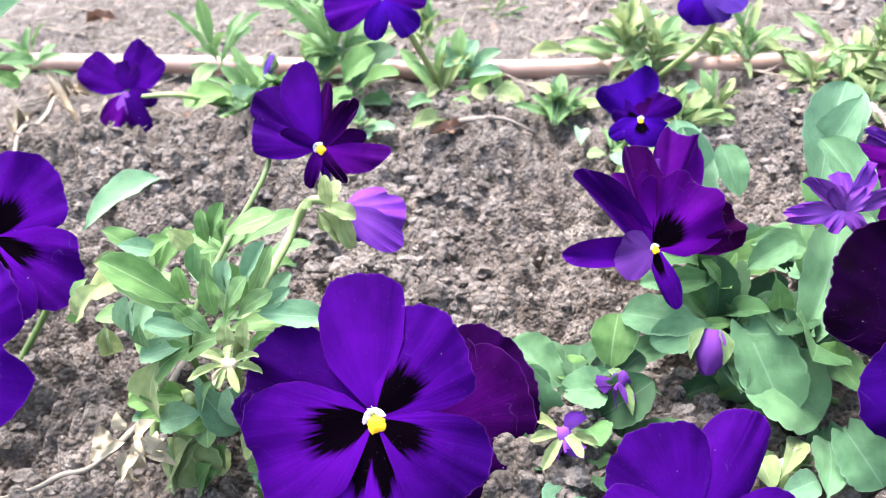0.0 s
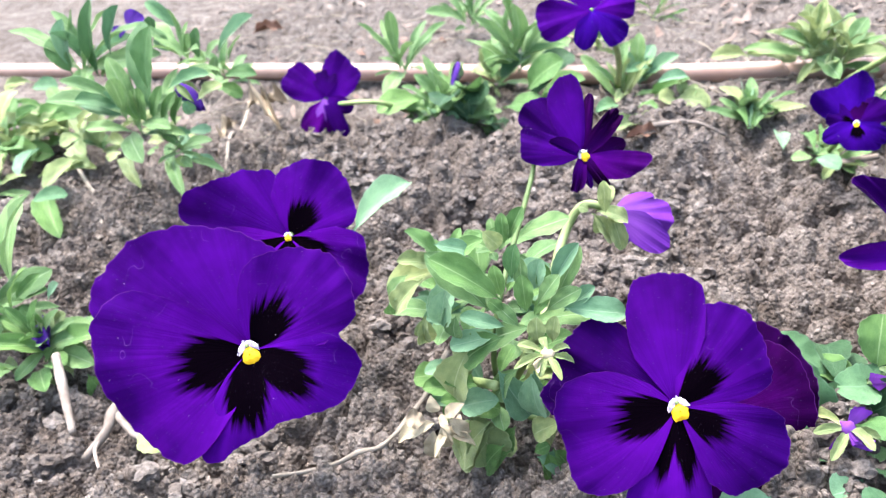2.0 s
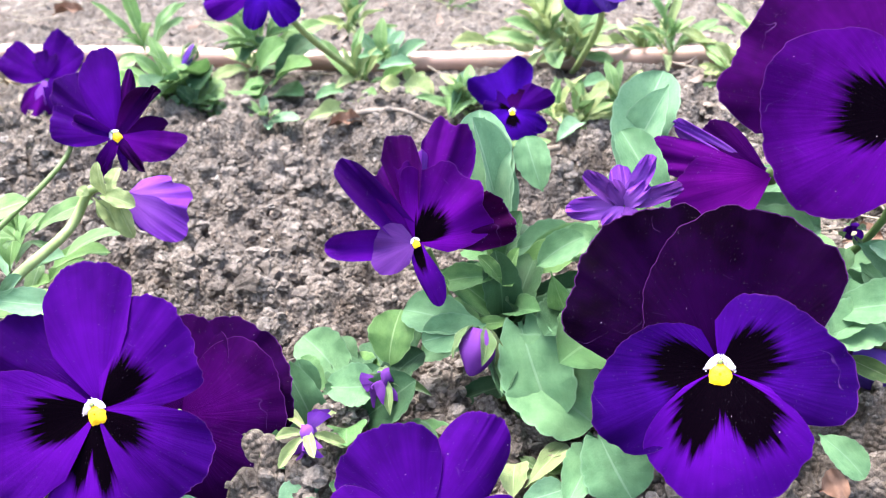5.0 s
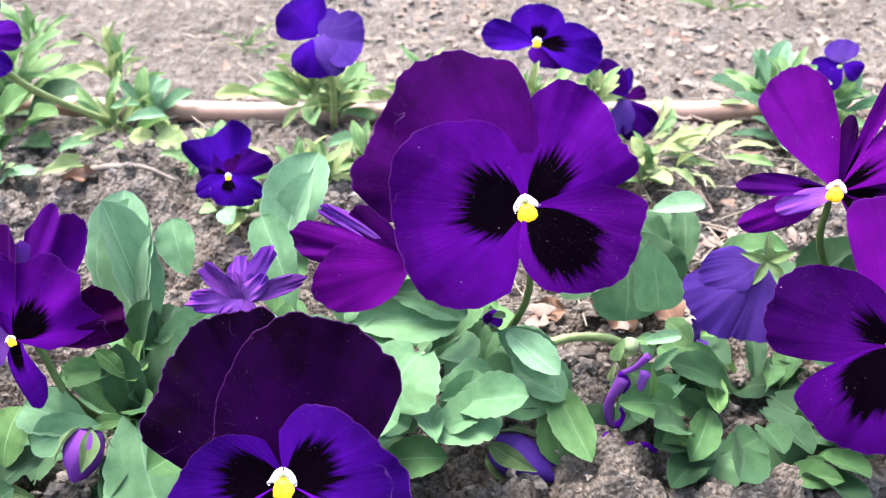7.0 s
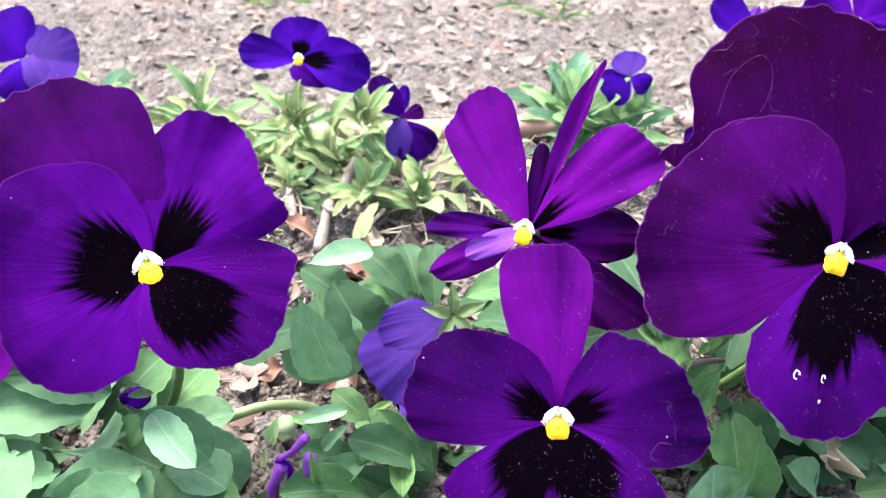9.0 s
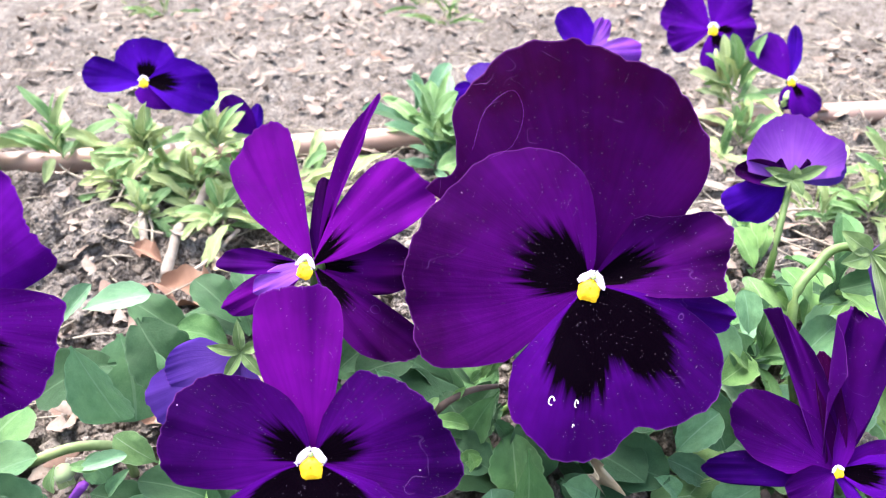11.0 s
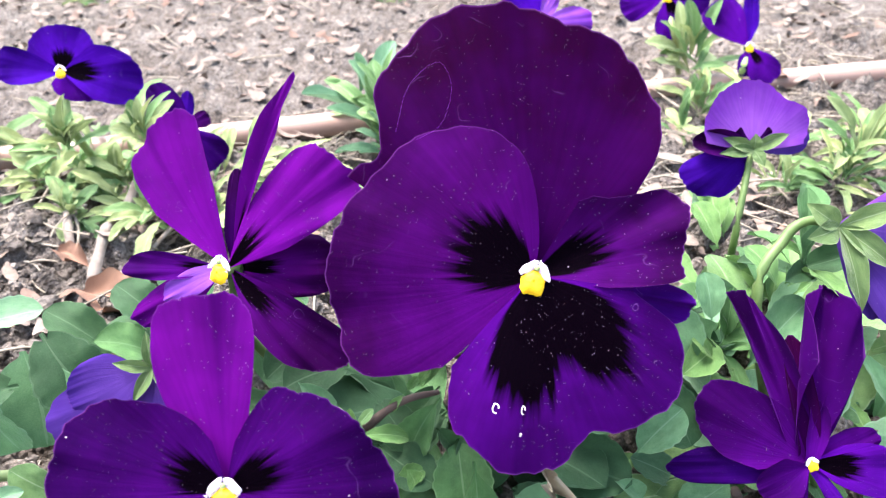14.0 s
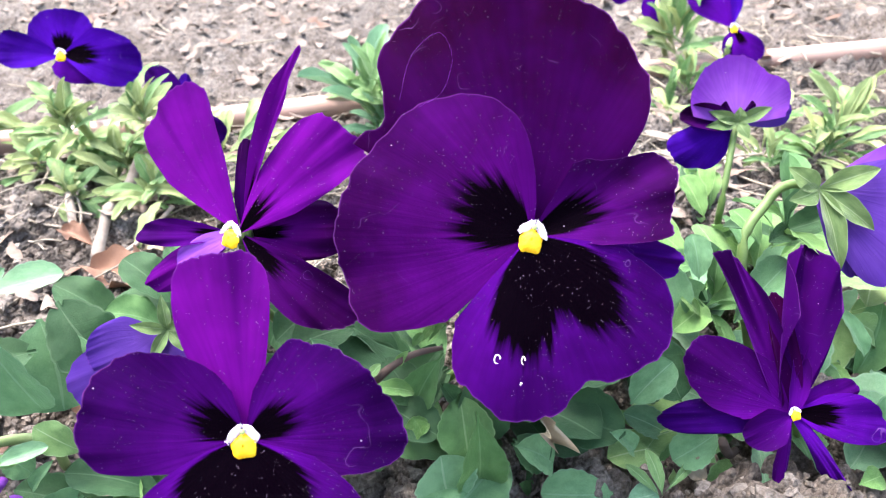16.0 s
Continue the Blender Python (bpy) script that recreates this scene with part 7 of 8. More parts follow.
for args in (
    (p_ruf, (0.0487, 0.3638, 0.0100), (0.0325, 0.3789, 0.0100), 0.0144, "grey"),
    (p_ruf, (0.0437, 0.3317, 0.0100), (0.0324, 0.3422, 0.0100), 0.0116, "silver"),
    (p_ruf, (0.0455, 0.3253, 0.0100), (0.0338, 0.3193, 0.0100), 0.0134, "silver"),
    (p_ruf, (0.0506, 0.3316, 0.0100), (0.0567, 0.3450, 0.0100), 0.0106, "light"),
    (p_ruf, (0.0515, 0.3176, 0.0100), (0.0433, 0.3118, 0.0100), 0.0144, "grey"),
    (p_ruf, (0.0571, 0.3485, 0.0100), (0.0605, 0.3673, 0.0100), 0.0112, "light"),
    (p_ruf, (0.1074, 0.3183, 0.0100), (0.1081, 0.3368, 0.0100), 0.0099, "pale"),
    (p_ruf, (0.1111, 0.3241, 0.0100), (0.1265, 0.3463, 0.0100), 0.0078, "thin_pale"),
    (p_ruf, (0.1095, 0.3182, 0.0100), (0.1237, 0.3239, 0.0100), 0.0097, "silver"),
    (p_ruf, (0.1229, 0.3152, 0.0100), (0.1350, 0.3426, 0.0100), 0.0144, "grey"),
    (p_ruf, (0.0132, 0.3181, 0.0100), (-0.0050, 0.3123, 0.0100), 0.0147, "silver"),
    (p_big, (0.3959, 0.3560, 0.0204), (0.3940, 0.3560, 0.0399), 0.0187, "silver"),
    (p_big, (0.4462, 0.3528, 0.0100), (0.4243, 0.3560, 0.0156), 0.0143, "grey"),
    (p_big, (0.4040, 0.3560, 0.0539), (0.4055, 0.3560, 0.0204), 0.0156, "oval"),
    (p_big, (0.4152, 0.3560, 0.0373), (0.4285, 0.3560, 0.0257), 0.0116, "grey"),
    (p_big, (0.4450, 0.3560, 0.0328), (0.4553, 0.3560, 0.0215), 0.0067, "grey"),
    (p_big, (0.4511, 0.3560, 0.0418), (0.4634, 0.3560, 0.0538), 0.0116, "grey"),
    (p_big, (0.3865, 0.3560, 0.0570), (0.3890, 0.3560, 0.0493), 0.0050, "fresh"),
    (p_right, (0.4835, 0.3560, 0.0201), (0.4683, 0.3560, 0.0133), 0.0126, "grey"),
    (p_right, (0.4700, 0.3541, 0.0100), (0.4781, 0.3511, 0.0100), 0.0068, "cream"),
    (p_right, (0.4588, 0.3476, 0.0100), (0.4521, 0.3560, 0.0175), 0.0036, "light"),
    (p_right, (0.4598, 0.3472, 0.0100), (0.4589, 0.3560, 0.0210), 0.0047, "light"),
    (p_right, (0.4615, 0.3481, 0.0100), (0.4771, 0.3560, 0.0125), 0.0033, "light"),
    (p_right, (0.4991, 0.3560, 0.0120), (0.4896, 0.3355, 0.0100), 0.0092, "silver"),
    (p_right, (0.5173, 0.3498, 0.0100), (0.5104, 0.3380, 0.0100), 0.0071, "silver"),
    (p_right, (0.4492, 0.3495, 0.0100), (0.4595, 0.3488, 0.0100), 0.0089, "silver"),
    (p_right, (0.5174, 0.3309, 0.0100), (0.5277, 0.3317, 0.0100), 0.0079, "fresh"),
    (p_right, (0.5477, 0.3820, 0.0100), (0.5454, 0.3685, 0.0100), 0.0067, "fresh"),
    (p_right, (0.5674, 0.3925, 0.0100), (0.5652, 0.3809, 0.0100), 0.0071, "silver"),
    (p_right, (0.5600, 0.3732, 0.0100), (0.5570, 0.3642, 0.0100), 0.0067, "silver"),
):
    leaf(*args)
for args in (
    (p_wide, (0.1813, 0.3993, 0.0450), (0.2157, 0.4103, 0.0450), 0.0181, "grey"),
    (p_wide, (0.1882, 0.3876, 0.0350), (0.2076, 0.3987, 0.0350), 0.0244, "round"),
    (p_wide, (0.2345, 0.4163, 0.0350), (0.2282, 0.4020, 0.0350), 0.0076, "oval"),
    (p_wide, (0.2357, 0.4029, 0.0450), (0.2505, 0.3775, 0.0450), 0.0115, "silver"),
    (p_wide, (0.2370, 0.4015, 0.0250), (0.2559, 0.3888, 0.0250), 0.0185, "grey"),
    (p_wide, (0.2157, 0.3816, 0.0300), (0.2340, 0.3860, 0.0300), 0.0139, "silver"),
    (p_wide, (0.2263, 0.3748, 0.0350), (0.2127, 0.3631, 0.0350), 0.0139, "grey"),
    (p_wide, (0.2085, 0.3574, 0.0350), (0.2050, 0.3775, 0.0350), 0.0104, "grey"),
    (p_wide, (0.1757, 0.3689, 0.0350), (0.1956, 0.3664, 0.0350), 0.0180, "round"),
    (p_wide, (0.2552, 0.4004, 0.0200), (0.2587, 0.3651, 0.0200), 0.0142, "oval"),
    (p_wide, (0.1674, 0.4001, 0.0350), (0.1820, 0.4020, 0.0350), 0.0076, "green"),
    (p_wide, (0.1235, 0.4070, 0.0500), (0.1437, 0.4031, 0.0500), 0.0115, "grey"),
    (p_big, (0.2998, 0.4020, 0.0150), (0.2753, 0.3834, 0.0150), 0.0143, "broad"),
    (p_big, (0.3096, 0.3903, 0.0150), (0.2968, 0.3659, 0.0150), 0.0119, "oval"),
    (p_big, (0.3102, 0.3966, 0.0250), (0.3077, 0.3775, 0.0250), 0.0078, "green"),
    (p_big, (0.3265, 0.3867, 0.0150), (0.3379, 0.3657, 0.0150), 0.0119, "broad"),
    (p_big, (0.3050, 0.3649, 0.0150), (0.3231, 0.3738, 0.0150), 0.0135, "broad"),
    (p_big, (0.4119, 0.3634, 0.0250), (0.3871, 0.3471, 0.0250), 0.0217, "round"),
    (p_mid, (-0.0557, 0.3520, 0.0708), (-0.0317, 0.3520, 0.0670), 0.0098, "light"),
    (p_mid, (-0.0597, 0.3520, 0.0718), (-0.0613, 0.3520, 0.0895), 0.0077, "fresh"),
    (p_mid, (-0.0566, 0.3520, 0.0741), (-0.0473, 0.3520, 0.0941), 0.0060, "light"),
    (p_mid, (-0.0691, 0.3520, 0.0699), (-0.0667, 0.3520, 0.0856), 0.0065, "narrow"),
    (p_mid, (-0.0926, 0.3520, 0.0799), (-0.0988, 0.3520, 0.0662), 0.0100, "silver"),
    (p_mid, (-0.1038, 0.3470, 0.0728), (-0.1043, 0.3470, 0.0597), 0.0075, "pale"),
    (p_mid, (-0.0751, 0.3440, 0.0646), (-0.0927, 0.3440, 0.0546), 0.0128, "green"),
    (p_mid, (-0.0650, 0.3520, 0.0628), (-0.0876, 0.3520, 0.0562), 0.0101, "light"),
    (p_mid, (-0.0788, 0.3420, 0.0373), (-0.0944, 0.3420, 0.0345), 0.0111, "silver"),
    (p_mid, (-0.0725, 0.3420, 0.0505), (-0.0814, 0.3420, 0.0374), 0.0084, "light"),
    (p_mid, (-0.0667, 0.3400, 0.0505), (-0.0651, 0.3400, 0.0296), 0.0117, "silver"),
    (p_mid, (-0.0572, 0.3400, 0.0271), (-0.0686, 0.3400, 0.0218), 0.0097, "pale"),
    (p_mid, (-0.0672, 0.3400, 0.0100), (-0.0526, 0.3400, 0.0021), 0.0106, "silver"),
    (p_mid, (-0.0634, 0.3400, 0.0129), (-0.0609, 0.3400, -0.0023), 0.0088, "green"),
    (p_mid, (-0.0771, 0.3400, 0.0133), (-0.0887, 0.3400, 0.0030), 0.0084, "green"),
    (p_mid, (-0.1027, 0.3520, 0.0855), (-0.1166, 0.3520, 0.0726), 0.0096, "pale"),
    (p_mid, (-0.0797, 0.3620, 0.0947), (-0.0928, 0.3620, 0.0884), 0.0083, "green"),
    (p_mid, (-0.0814, 0.3620, 0.0983), (-0.0749, 0.3620, 0.0908), 0.0070, "pale"),
    (p_mid, (-0.0837, 0.3400, 0.0280), (-0.0983, 0.3400, 0.0103), 0.0184, "pale"),
    (p_edge, (-0.3324, 0.4400, 0.0459), (-0.3106, 0.4400, 0.0910), 0.0131, "light"),
    (p_edge, (-0.3254, 0.4200, 0.0362), (-0.3304, 0.4200, 0.0607), 0.0073, "light"),
    (p_edge, (-0.3261, 0.4200, 0.0345), (-0.3382, 0.4200, 0.0465), 0.0074, "narrow"),
    (p_edge, (-0.3271, 0.4200, 0.0321), (-0.3496, 0.4200, 0.0205), 0.0081, "fresh"),
    (p_edge, (-0.3220, 0.4200, 0.0367), (-0.3095, 0.4200, 0.0626), 0.0073, "narrow"),
    (p_edge, (-0.3180, 0.4200, 0.0426), (-0.3022, 0.4200, 0.0569), 0.0061, "fresh"),
    (p_edge, (-0.3154, 0.4200, 0.0251), (-0.3249, 0.4200, 0.0344), 0.0080, "green"),
    (p_edge, (-0.3156, 0.4200, 0.0198), (-0.3319, 0.4200, 0.0166), 0.0093, "light"),
    (p_edge, (-0.3089, 0.4200, 0.0176), (-0.3171, 0.4200, 0.0064), 0.0082, "pale"),
    (p_edge, (-0.3039, 0.4200, 0.0273), (-0.2966, 0.4200, 0.0335), 0.0068, "pale"),
    (p_edge, (-0.3046, 0.4200, 0.0238), (-0.2858, 0.4200, 0.0277), 0.0080, "light"),
    (p_edge, (-0.3055, 0.4200, 0.0131), (-0.2927, 0.4200, 0.0103), 0.0070, "green"),
    (p_edge, (-0.2928, 0.4100, 0.0144), (-0.3000, 0.4100, 0.0032), 0.0097, "pale"),
    (p_edge, (-0.3013, 0.4050, 0.0036), (-0.3232, 0.4050, -0.0043), 0.0144, "pale"),
    (p_edge, (-0.2858, 0.4050, 0.0073), (-0.2820, 0.4050, -0.0063), 0.0102, "green"),
    (p_edge, (-0.2863, 0.4050, -0.0062), (-0.2872, 0.4050, -0.0178), 0.0069, "green"),
    (p_edge, (-0.3059, 0.4000, -0.0238), (-0.3165, 0.4000, -0.0184), 0.0082, "green"),
    (p_edge, (-0.3114, 0.4050, -0.0089), (-0.3210, 0.4050, -0.0196), 0.0082, "light"),
    (p_edge, (-0.3015, 0.4200, 0.0416), (-0.2933, 0.4200, 0.0511), 0.0072, "silver"),
    (p_ruf, (0.1066, 0.4200, 0.0424), (0.1006, 0.4200, 0.0951), 0.0195, "silver"),
    (p_ruf, (0.1166, 0.3730, 0.0336), (0.1233, 0.3730, -0.0090), 0.0240, "round"),
    (p_ruf, (0.1061, 0.3850, 0.0488), (0.0833, 0.3850, 0.0488), 0.0100, "oval"),
    (p_ruf, (0.0698, 0.3850, 0.0163), (0.0753, 0.3850, 0.0362), 0.0096, "grey"),
    (p_ruf, (0.0946, 0.3900, 0.0292), (0.0755, 0.3900, 0.0275), 0.0109, "grey"),
    (p_ruf, (0.0951, 0.3850, 0.0225), (0.0736, 0.3850, 0.0161), 0.0113, "grey"),
    (p_ruf, (0.1101, 0.3750, 0.0368), (0.0951, 0.3750, 0.0360), 0.0055, "fresh"),
    (p_ruf, (0.1186, 0.3950, 0.0465), (0.1352, 0.3950, 0.0583), 0.0117, "grey"),
    (p_ruf, (0.1059, 0.3850, 0.0457), (0.0996, 0.3850, 0.0584), 0.0063, "fresh"),
    (p_ruf, (0.1082, 0.3900, 0.0435), (0.1113, 0.3900, 0.0575), 0.0060, "fresh"),
    (p_ruf, (0.1231, 0.3800, 0.0539), (0.1280, 0.3800, 0.0347), 0.0094, "oval"),
    (p_ruf, (0.1254, 0.3750, 0.0420), (0.1350, 0.3750, 0.0233), 0.0098, "grey"),
    (p_ruf, (0.0375, 0.3650, 0.0137), (0.0340, 0.3650, 0.0306), 0.0116, "grey"),
    (p_ruf, (0.0423, 0.3600, 0.0217), (0.0502, 0.3600, 0.0131), 0.0123, "round"),
    (p_ruf, (0.0526, 0.3650, 0.0149), (0.0616, 0.3650, 0.0269), 0.0088, "grey"),
    (p_ruf, (0.1393, 0.3450, 0.0039), (0.1480, 0.3450, -0.0189), 0.0215, "round"),
    (p_ruf, (0.2055, 0.3450, 0.0097), (0.2237, 0.3450, -0.0121), 0.0092, "oval"),
    (p_ruf, (0.1700, 0.4350, 0.0971), (0.1564, 0.4350, 0.0710), 0.0169, "silver"),
    (p_big, (0.4060, 0.3850, 0.0449), (0.3910, 0.3850, 0.0351), 0.0136, "broad"),
    (p_big, (0.4058, 0.3800, 0.0375), (0.4213, 0.3800, 0.0157), 0.0123, "broad"),
    (p_big, (0.3925, 0.3850, 0.0384), (0.3775, 0.3850, 0.0409), 0.0051, "silver"),
    (p_big, (0.3804, 0.3970, 0.0593), (0.3613, 0.3970, 0.0573), 0.0145, "broad"),
    (p_big, (0.4824, 0.3850, 0.0251), (0.4717, 0.3850, 0.0134), 0.0135, "broad"),
    (p_big, (0.4708, 0.3850, 0.0092), (0.4577, 0.3850, -0.0039), 0.0111, "oval"),
    (p_big, (0.4524, 0.3800, 0.0199), (0.4414, 0.3800, 0.0071), 0.0106, "broad"),
    (p_big, (0.3985, 0.3770, 0.0340), (0.4043, 0.3770, 0.0201), 0.0097, "silver"),
    (p_big, (0.3862, 0.3800, 0.0353), (0.3918, 0.3800, 0.0239), 0.0071, "green"),
    (p_big, (0.4318, 0.3750, 0.0199), (0.4430, 0.3750, 0.0081), 0.0103, "broad"),
    (p_right, (0.5068, 0.3950, 0.0543), (0.4951, 0.3950, 0.0506), 0.0108, "silver"),
    (p_right, (0.4823, 0.3850, 0.0605), (0.4954, 0.3850, 0.0398), 0.0086, "grey"),
    (p_right, (0.4762, 0.3850, 0.0451), (0.4938, 0.3850, 0.0288), 0.0124, "silver"),
    (p_right, (0.5230, 0.3950, 0.0570), (0.5361, 0.3950, 0.0605), 0.0073, "light"),
    (p_right, (0.5395, 0.3900, 0.0519), (0.5388, 0.3900, 0.0290), 0.0094, "grey"),
    (p_right, (0.5515, 0.3950, 0.0549), (0.5747, 0.3950, 0.0356), 0.0115, "light"),
    (p_right, (0.5649, 0.3950, 0.0184), (0.5844, 0.3950, 0.0183), 0.0102, "light"),
    (p_right, (0.5673, 0.3900, 0.0112), (0.5879, 0.3900, -0.0027), 0.0124, "silver"),
    (p_right, (0.5608, 0.3850, 0.0014), (0.5772, 0.3850, -0.0146), 0.0103, "silver"),
    (p_right, (0.4852, 0.3750, 0.0501), (0.4784, 0.3750, 0.0602), 0.0059, "fresh"),
    (p_right, (0.4903, 0.3750, 0.0466), (0.4977, 0.3750, 0.0357), 0.0062, "light"),
    (p_right, (0.5231, 0.3650, -0.0127), (0.5118, 0.3650, 0.0018), 0.0111, "light"),
    (p_big, (0.4036, 0.3800, 0.0506), (0.3900, 0.3800, 0.0377), 0.0120, "broad"),
    (p_big, (0.4031, 0.3770, 0.0345), (0.4202, 0.3770, 0.0105), 0.0133, "broad"),
    (p_big, (0.3996, 0.3680, 0.0090), (0.3981, 0.3680, 0.0273), 0.0166, "silver"),
    (p_big, (0.4336, 0.3750, 0.0177), (0.4213, 0.3750, 0.0029), 0.0120, "broad"),
    (p_big, (0.4559, 0.3680, -0.0122), (0.4346, 0.3680, 0.0046), 0.0133, "broad"),
    (p_big, (0.4640, 0.3800, 0.0355), (0.4757, 0.3800, 0.0172), 0.0107, "grey"),
    (p_big, (0.4705, 0.3770, 0.0054), (0.4869, 0.3770, -0.0183), 0.0122, "grey"),
    (p_big, (0.4474, 0.3770, 0.0143), (0.4600, 0.3770, -0.0042), 0.0113, "broad"),
    (p_big, (0.3838, 0.3750, 0.0369), (0.3742, 0.3750, 0.0242), 0.0100, "oval"),
    (p_big, (0.4191, 0.3680, 0.0077), (0.4280, 0.3680, -0.0033), 0.0108, "oval"),
    (p_big, (0.4764, 0.3680, -0.0133), (0.4640, 0.3680, -0.0198), 0.0124, "broad"),
    (p_right, (0.4866, 0.3700, 0.0178), (0.5000, 0.3700, 0.0007), 0.0095, "grey"),
    (p_right, (0.4989, 0.3650, 0.0005), (0.4898, 0.3650, -0.0124), 0.0115, "silver"),
    (p_right, (0.5076, 0.3620, -0.0103), (0.5258, 0.3620, -0.0311), 0.0112, "light"),
    (p_right, (0.4869, 0.3600, -0.0144), (0.4996, 0.3600, -0.0109), 0.0115, "grey"),
    (p_right, (0.5469, 0.3800, 0.0320), (0.5702, 0.3800, 0.0159), 0.0121, "light"),
    (p_right, (0.5498, 0.3800, 0.0112), (0.5757, 0.3800, -0.0100), 0.0118, "silver"),
    (p_right, (0.5546, 0.3850, 0.0459), (0.5683, 0.3850, 0.0379), 0.0099, "light"),
    (p_big, (0.2832, 0.4000, 0.0810), (0.2900, 0.4000, 0.0499), 0.0168, "grey"),
    (p_big, (0.2861, 0.4100, 0.0863), (0.3052, 0.4100, 0.0890), 0.0091, "silver"),
    (p_big, (0.3003, 0.3900, 0.0423), (0.2904, 0.3900, 0.0540), 0.0093, "light"),
    (p_big, (0.2861, 0.3900, 0.0386), (0.2818, 0.3900, 0.0486), 0.0092, "grey"),
):
    leaf(*args, (RND.uniform(-0.45, 0.35), -0.45 + RND.uniform(-0.3, 0.3), 0.85))

# ---- bits of dry husk and a spider's thread on the largest bloom ----
BLOOM = pose(0.4252, 0.3708, 0.0957, 59.2, 2.2, -17.3)


def ring(x, y, z, rx, ry, r, label):
    """A small torn ring of husk, flat on a petal."""
    pts = [BLOOM @ Vector((x + rx * math.cos(g) * (1 + 0.2 * math.sin(2 * g)), y + ry * math.sin(g), z)) for g in [k * 0.5 for k in range(11)]]
    tagged(stem(p_big, pts, r, r * 0.6, HUSK, "husk"), label)


ring(-0.0095, -0.0312, 0.0085, 0.0007, 0.0011, 0.00022, "pale torn ring of husk")
ring(-0.0029, -0.0316, 0.0085, 0.0004, 0.001, 0.00015, "small pale ring of husk")
ring(-0.0035, -0.0375, 0.0085, 0.0002, 0.0004, 0.00014, "tiny pale fleck of husk")
stem(p_big, [BLOOM @ Vector(q) for q in ((-0.034, 0.035, 0.0045), (-0.031, 0.046, 0.0045), (-0.024, 0.052, 0.0045), (-0.0205, 0.046, 0.0045), (-0.023, 0.037, 0.0045), (-0.029, 0.033, 0.0045))], 0.00002, 0.000015, LILAC, "thread")

# ---- wisps of dry grass behind the hose ----
for at, n, ln in (((0.2567, 1.1408, -0.0000), 16, 0.05), ((0.5406, 1.1045, -0.0000), 16, 0.05), ((0.2211, 1.2061, -0.0000), 10, 0.05), ((0.0542, 0.9483, 0.0000), 10, 0.04), ((0.5434, 1.0156, 0.0000), 14, 0.05), ((0.6708, 0.5405, 0.0000), 16, 0.035), ((0.7379, 0.5896, 0.0000), 16, 0.04), ((0.6389, 0.5458, 0.0000), 12, 0.03), ((0.3499, 0.7025, -0.0000), 14, 0.03)):
    grass = plant("grass_tuft", at, "thin wispy pale green grass on the soil", "grass", "grass wisps")
    tuft(grass, at, n, ln, 0.07, ["thin_pale", "narrow"], (5, 60))

# ---- loose twigs and dead leaves ----
def twig(points, r0, r1, label, mat=None):
    def lie(x, y):
        return max(SOIL_Z(x + u, y + v) for u, v in ((0, 0), (0.004, 0), (-0.004, 0), (0, 0.004), (0, -0.004))) + r0 * 0.6

    points = [(x, y, max(z, lie(x, y))) for x, y, z in smooth_path(points, 2)]
    tagged(new("twig", tube_mesh("twig", points, r0, r1, mat or TWIG, 7, 0.5, steps=5)), label, "twig", "twigs on the soil")


twig([(0.3131, 0.6355, 0.0250), (0.3036, 0.6277, 0.0120), (0.2951, 0.6017, 0.0050), (0.2868, 0.5704, 0.0030)], 0.0033, 0.0028, "pale bleached twig lying under pansy leaves")
twig([(0.2717, 0.6396, 0.0100), (0.2758, 0.6017, 0.0040)], 0.0025, 0.002, "short bleached twig stub in soil")
twig([(0.3241, 0.6062, 0.0060), (0.3053, 0.5760, 0.0040), (0.2912, 0.5648, 0.0040)], 0.0014, 0.001, "thin brown twig lying on litter")
twig([(-0.1733, 0.3378, 0.0040), (-0.1481, 0.3436, 0.0040), (-0.1326, 0.3519, 0.0050), (-0.1223, 0.3660, 0.0060), (-0.1070, 0.4036, 0.0080)], 0.0008, 0.0013, "pale dry stalk lying on bare soil", STRAW)
twig([(-0.0039, 0.6339, 0.0040), (0.0230, 0.6385, 0.0060), (0.0596, 0.6355, 0.0050)], 0.0022, 0.0012, "pale dry root lying on soil")
twig([(0.1061, 0.5828, 0.0040), (0.1378, 0.5833, 0.0050)], 0.0028, 0.0022, "grey-brown stick lying beside the hose")
twig([(-0.3127, 0.7667, 0.0120), (-0.3022, 0.7033, 0.0060), (-0.2966, 0.6525, 0.0040)], 0.0016, 0.0013, "pale dry stalk leaning on soil", STRAW)
twig([(-0.4181, 0.6563, 0.0120), (-0.3717, 0.5946, 0.0060), (-0.3390, 0.5313, 0.0040)], 0.0014, 0.001, "pale dry stalk hanging from the clump", STRAW)
twig([(-0.2936, 0.3993, 0.0240), (-0.2850, 0.3850, 0.0160), (-0.2740, 0.3650, 0.0060)], 0.0022, 0.0017, "thin greyish upright twig in soil")
twig([(-0.2525, 0.3846, 0.0120), (-0.2572, 0.3760, 0.0100), (-0.2570, 0.3635, 0.0070), (-0.2615, 0.3504, 0.0040)], 0.0034, 0.0018, "thick pale dead root at plant base")
twig([(-0.2565, 0.3744, 0.0090), (-0.2453, 0.3642, 0.0060), (-0.2360, 0.3602, 0.0050)], 0.0018, 0.0012, "short pale dead root at plant base")
twig([(-0.2568, 0.3672, 0.0080), (-0.2576, 0.3545, 0.0060), (-0.2512, 0.3439, 0.0050)], 0.0012, 0.0007, "thin pale rootlet on bare soil")
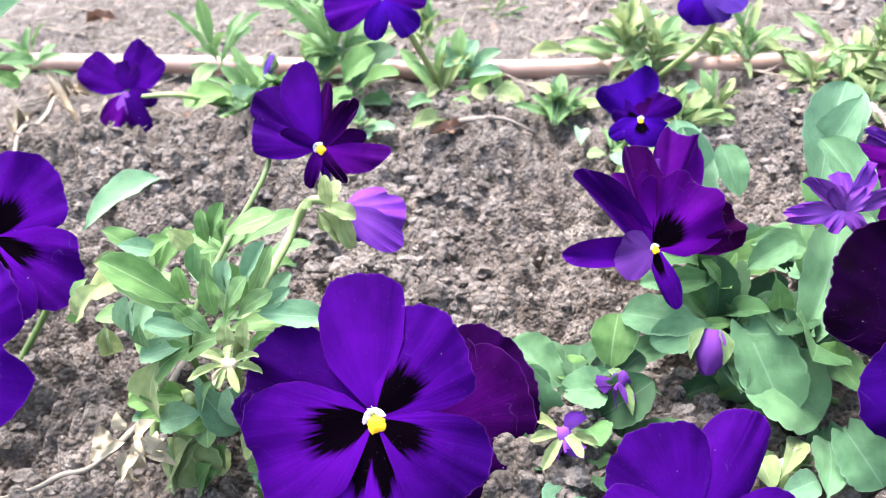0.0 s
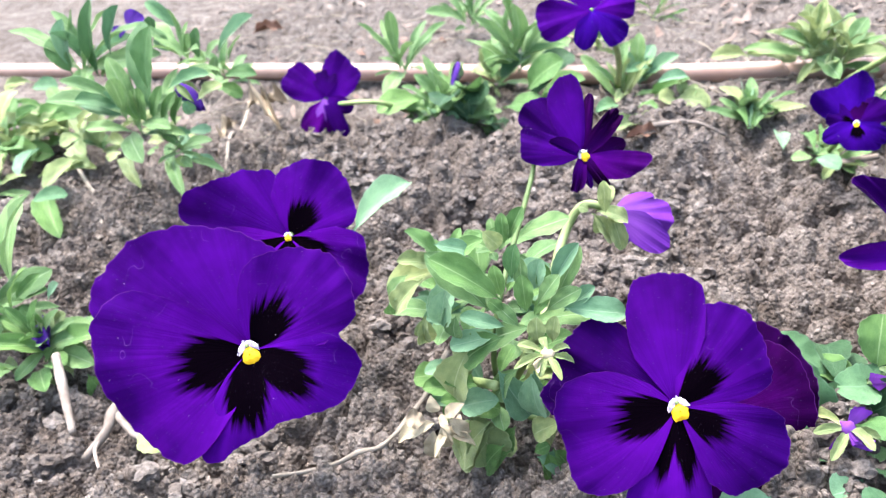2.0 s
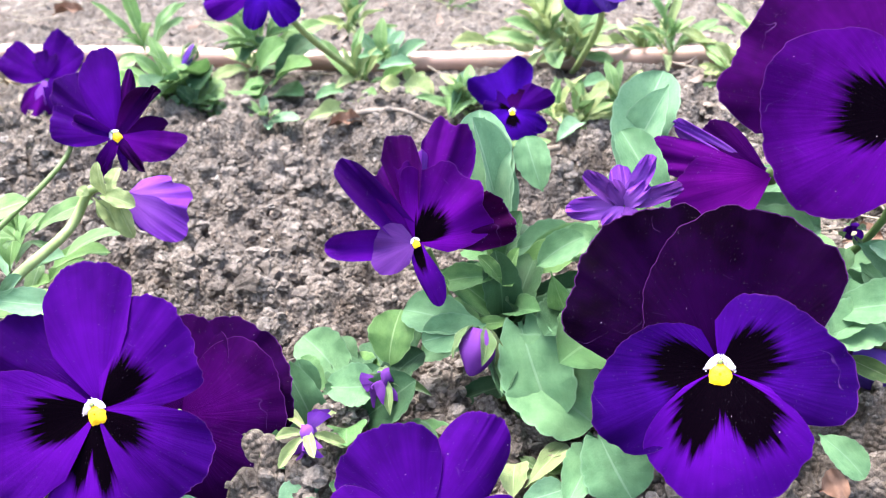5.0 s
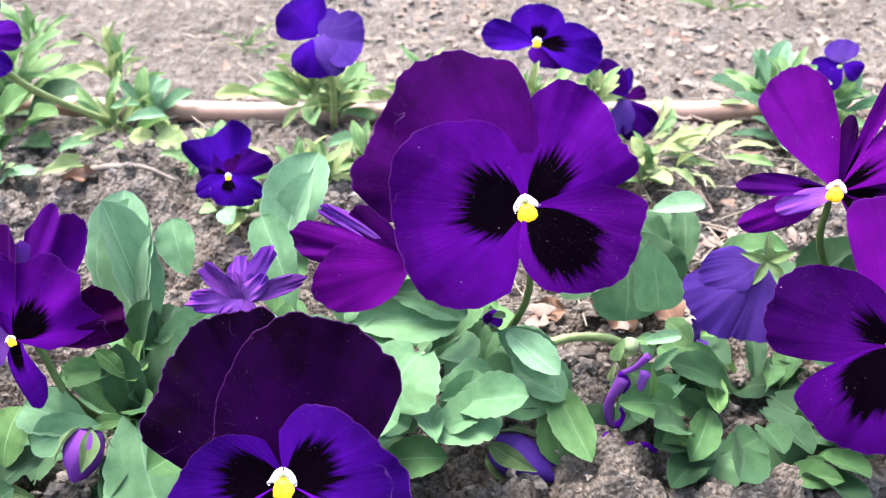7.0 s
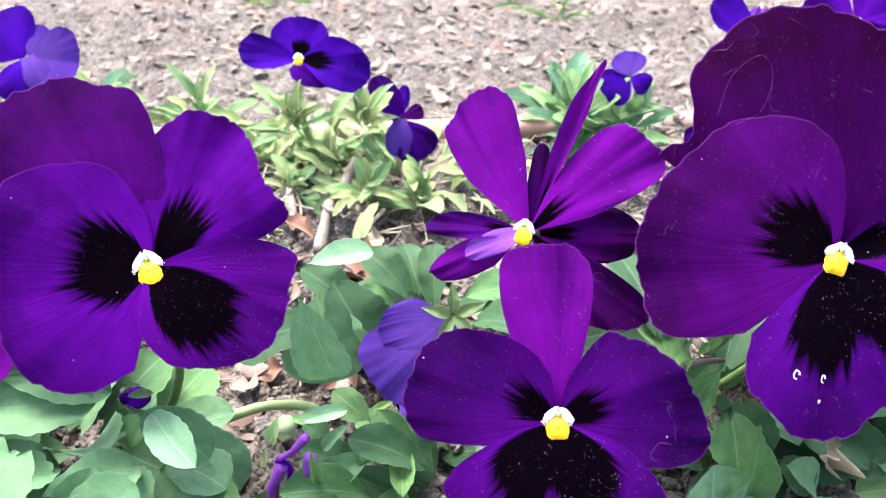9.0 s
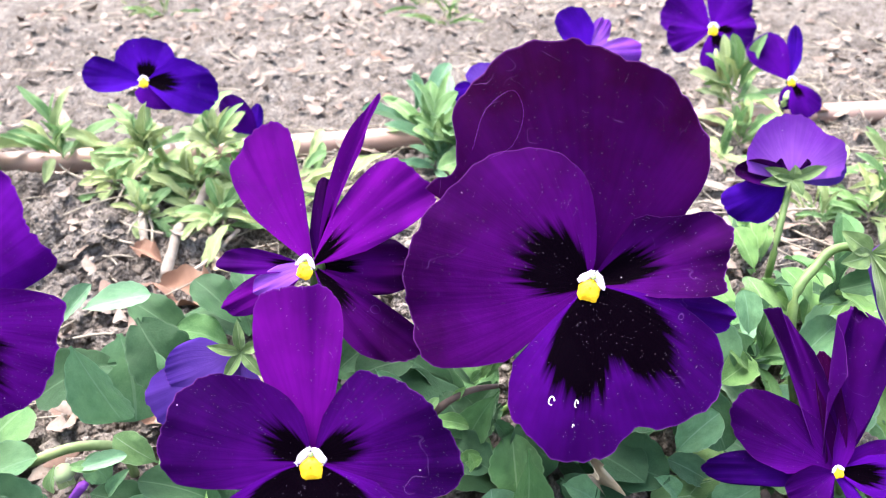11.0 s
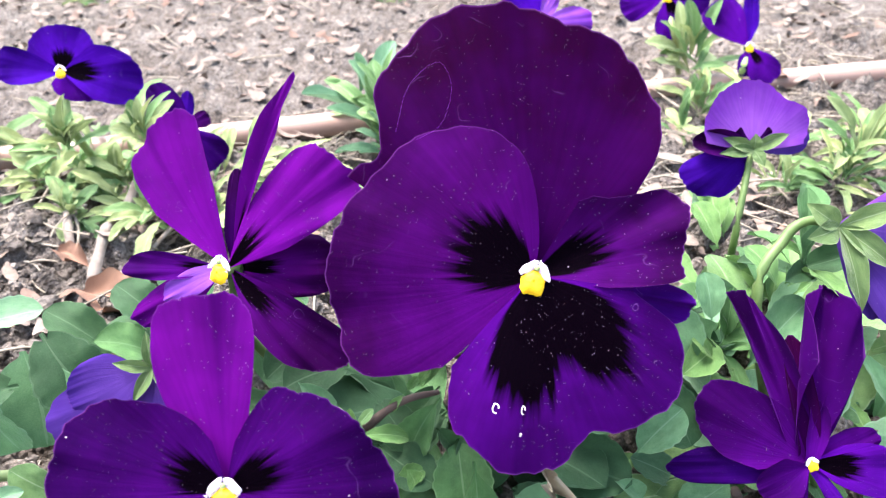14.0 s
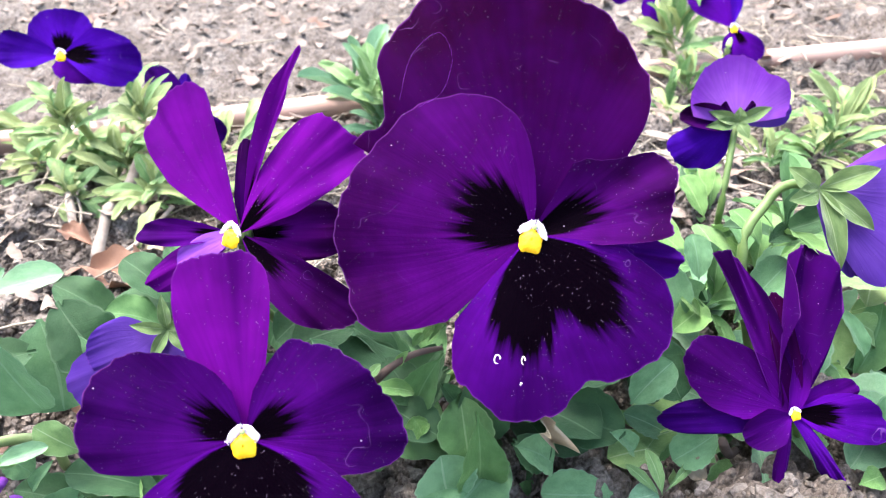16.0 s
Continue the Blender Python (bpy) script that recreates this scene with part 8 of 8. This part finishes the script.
twig([(0.4000, 0.3720, 0.0647), (0.3923, 0.3720, 0.0647), (0.3858, 0.3720, 0.0623), (0.3798, 0.3720, 0.0581)], 0.0007, 0.0013, "thin dark brown twig caught in pansy leaves", DARK_TWIG)
twig([(0.4824, 0.3521, 0.0200), (0.4914, 0.3556, 0.0030)], 0.0016, 0.0014, "reddish brown stalk under pansy leaves", DARK_TWIG)


def dead_leaf(base, tip, width, style, label, face=(0.1, -0.5, 0.85)):
    base, tip = [(x, y, max(z, SOIL_Z(x, y) + 0.003)) for x, y, z in (base, tip)]
    e = plant("dead_leaf", base, label, "dead leaf", "dead leaves on the soil")
    leaf(e, base, tip, width, style, face, "blade")


dead_leaf((0.2836, 0.5549, 0.0060), (0.3145, 0.5199, 0.0120), 0.0204, "brown", "curled reddish-brown dead leaf on soil")
dead_leaf((0.3096, 0.5655, 0.0060), (0.3200, 0.5677, 0.0100), 0.0105, "cream", "small curled cream dry leaf among litter")
dead_leaf((0.3190, 0.5380, 0.0060), (0.3409, 0.5430, 0.0120), 0.0130, "cream", "pale cream dry leaf lying on straw")
dead_leaf((0.2809, 0.4643, 0.0060), (0.2974, 0.4481, 0.0100), 0.0159, "brown", "pinkish-brown dead leaf lying on soil")
dead_leaf((0.3027, 0.4708, 0.0060), (0.3166, 0.4472, 0.0120), 0.0159, "brown", "orange-brown dead leaf beside pansy")
dead_leaf((0.2689, 0.5996, 0.0060), (0.2844, 0.5810, 0.0080), 0.0105, "brown", "small brown dry leaf lying by the twig")
dead_leaf((0.2550, 0.4676, 0.0060), (0.2699, 0.4643, 0.0100), 0.0119, "brown", "small brown dead leaf on soil")
dead_leaf((0.1999, 0.3243, 0.0060), (0.2077, 0.3249, 0.0100), 0.0093, "brown", "tiny orange-brown dead leaf on soil")
dead_leaf((-0.0080, 0.6301, 0.0060), (0.0145, 0.6308, 0.0100), 0.0095, "brown", "small brown dead leaf by the root")
dead_leaf((-0.3872, 1.0179, 0.0060), (-0.3522, 1.0192, 0.0120), 0.0127, "brown", "curled brown dead leaf behind the hose")
dead_leaf((0.4167, 0.3528, 0.0588), (0.4259, 0.3496, 0.0386), 0.0047, "cream", "shrivelled buff leaf hanging under bloom", (0, -0.8, 0.4))
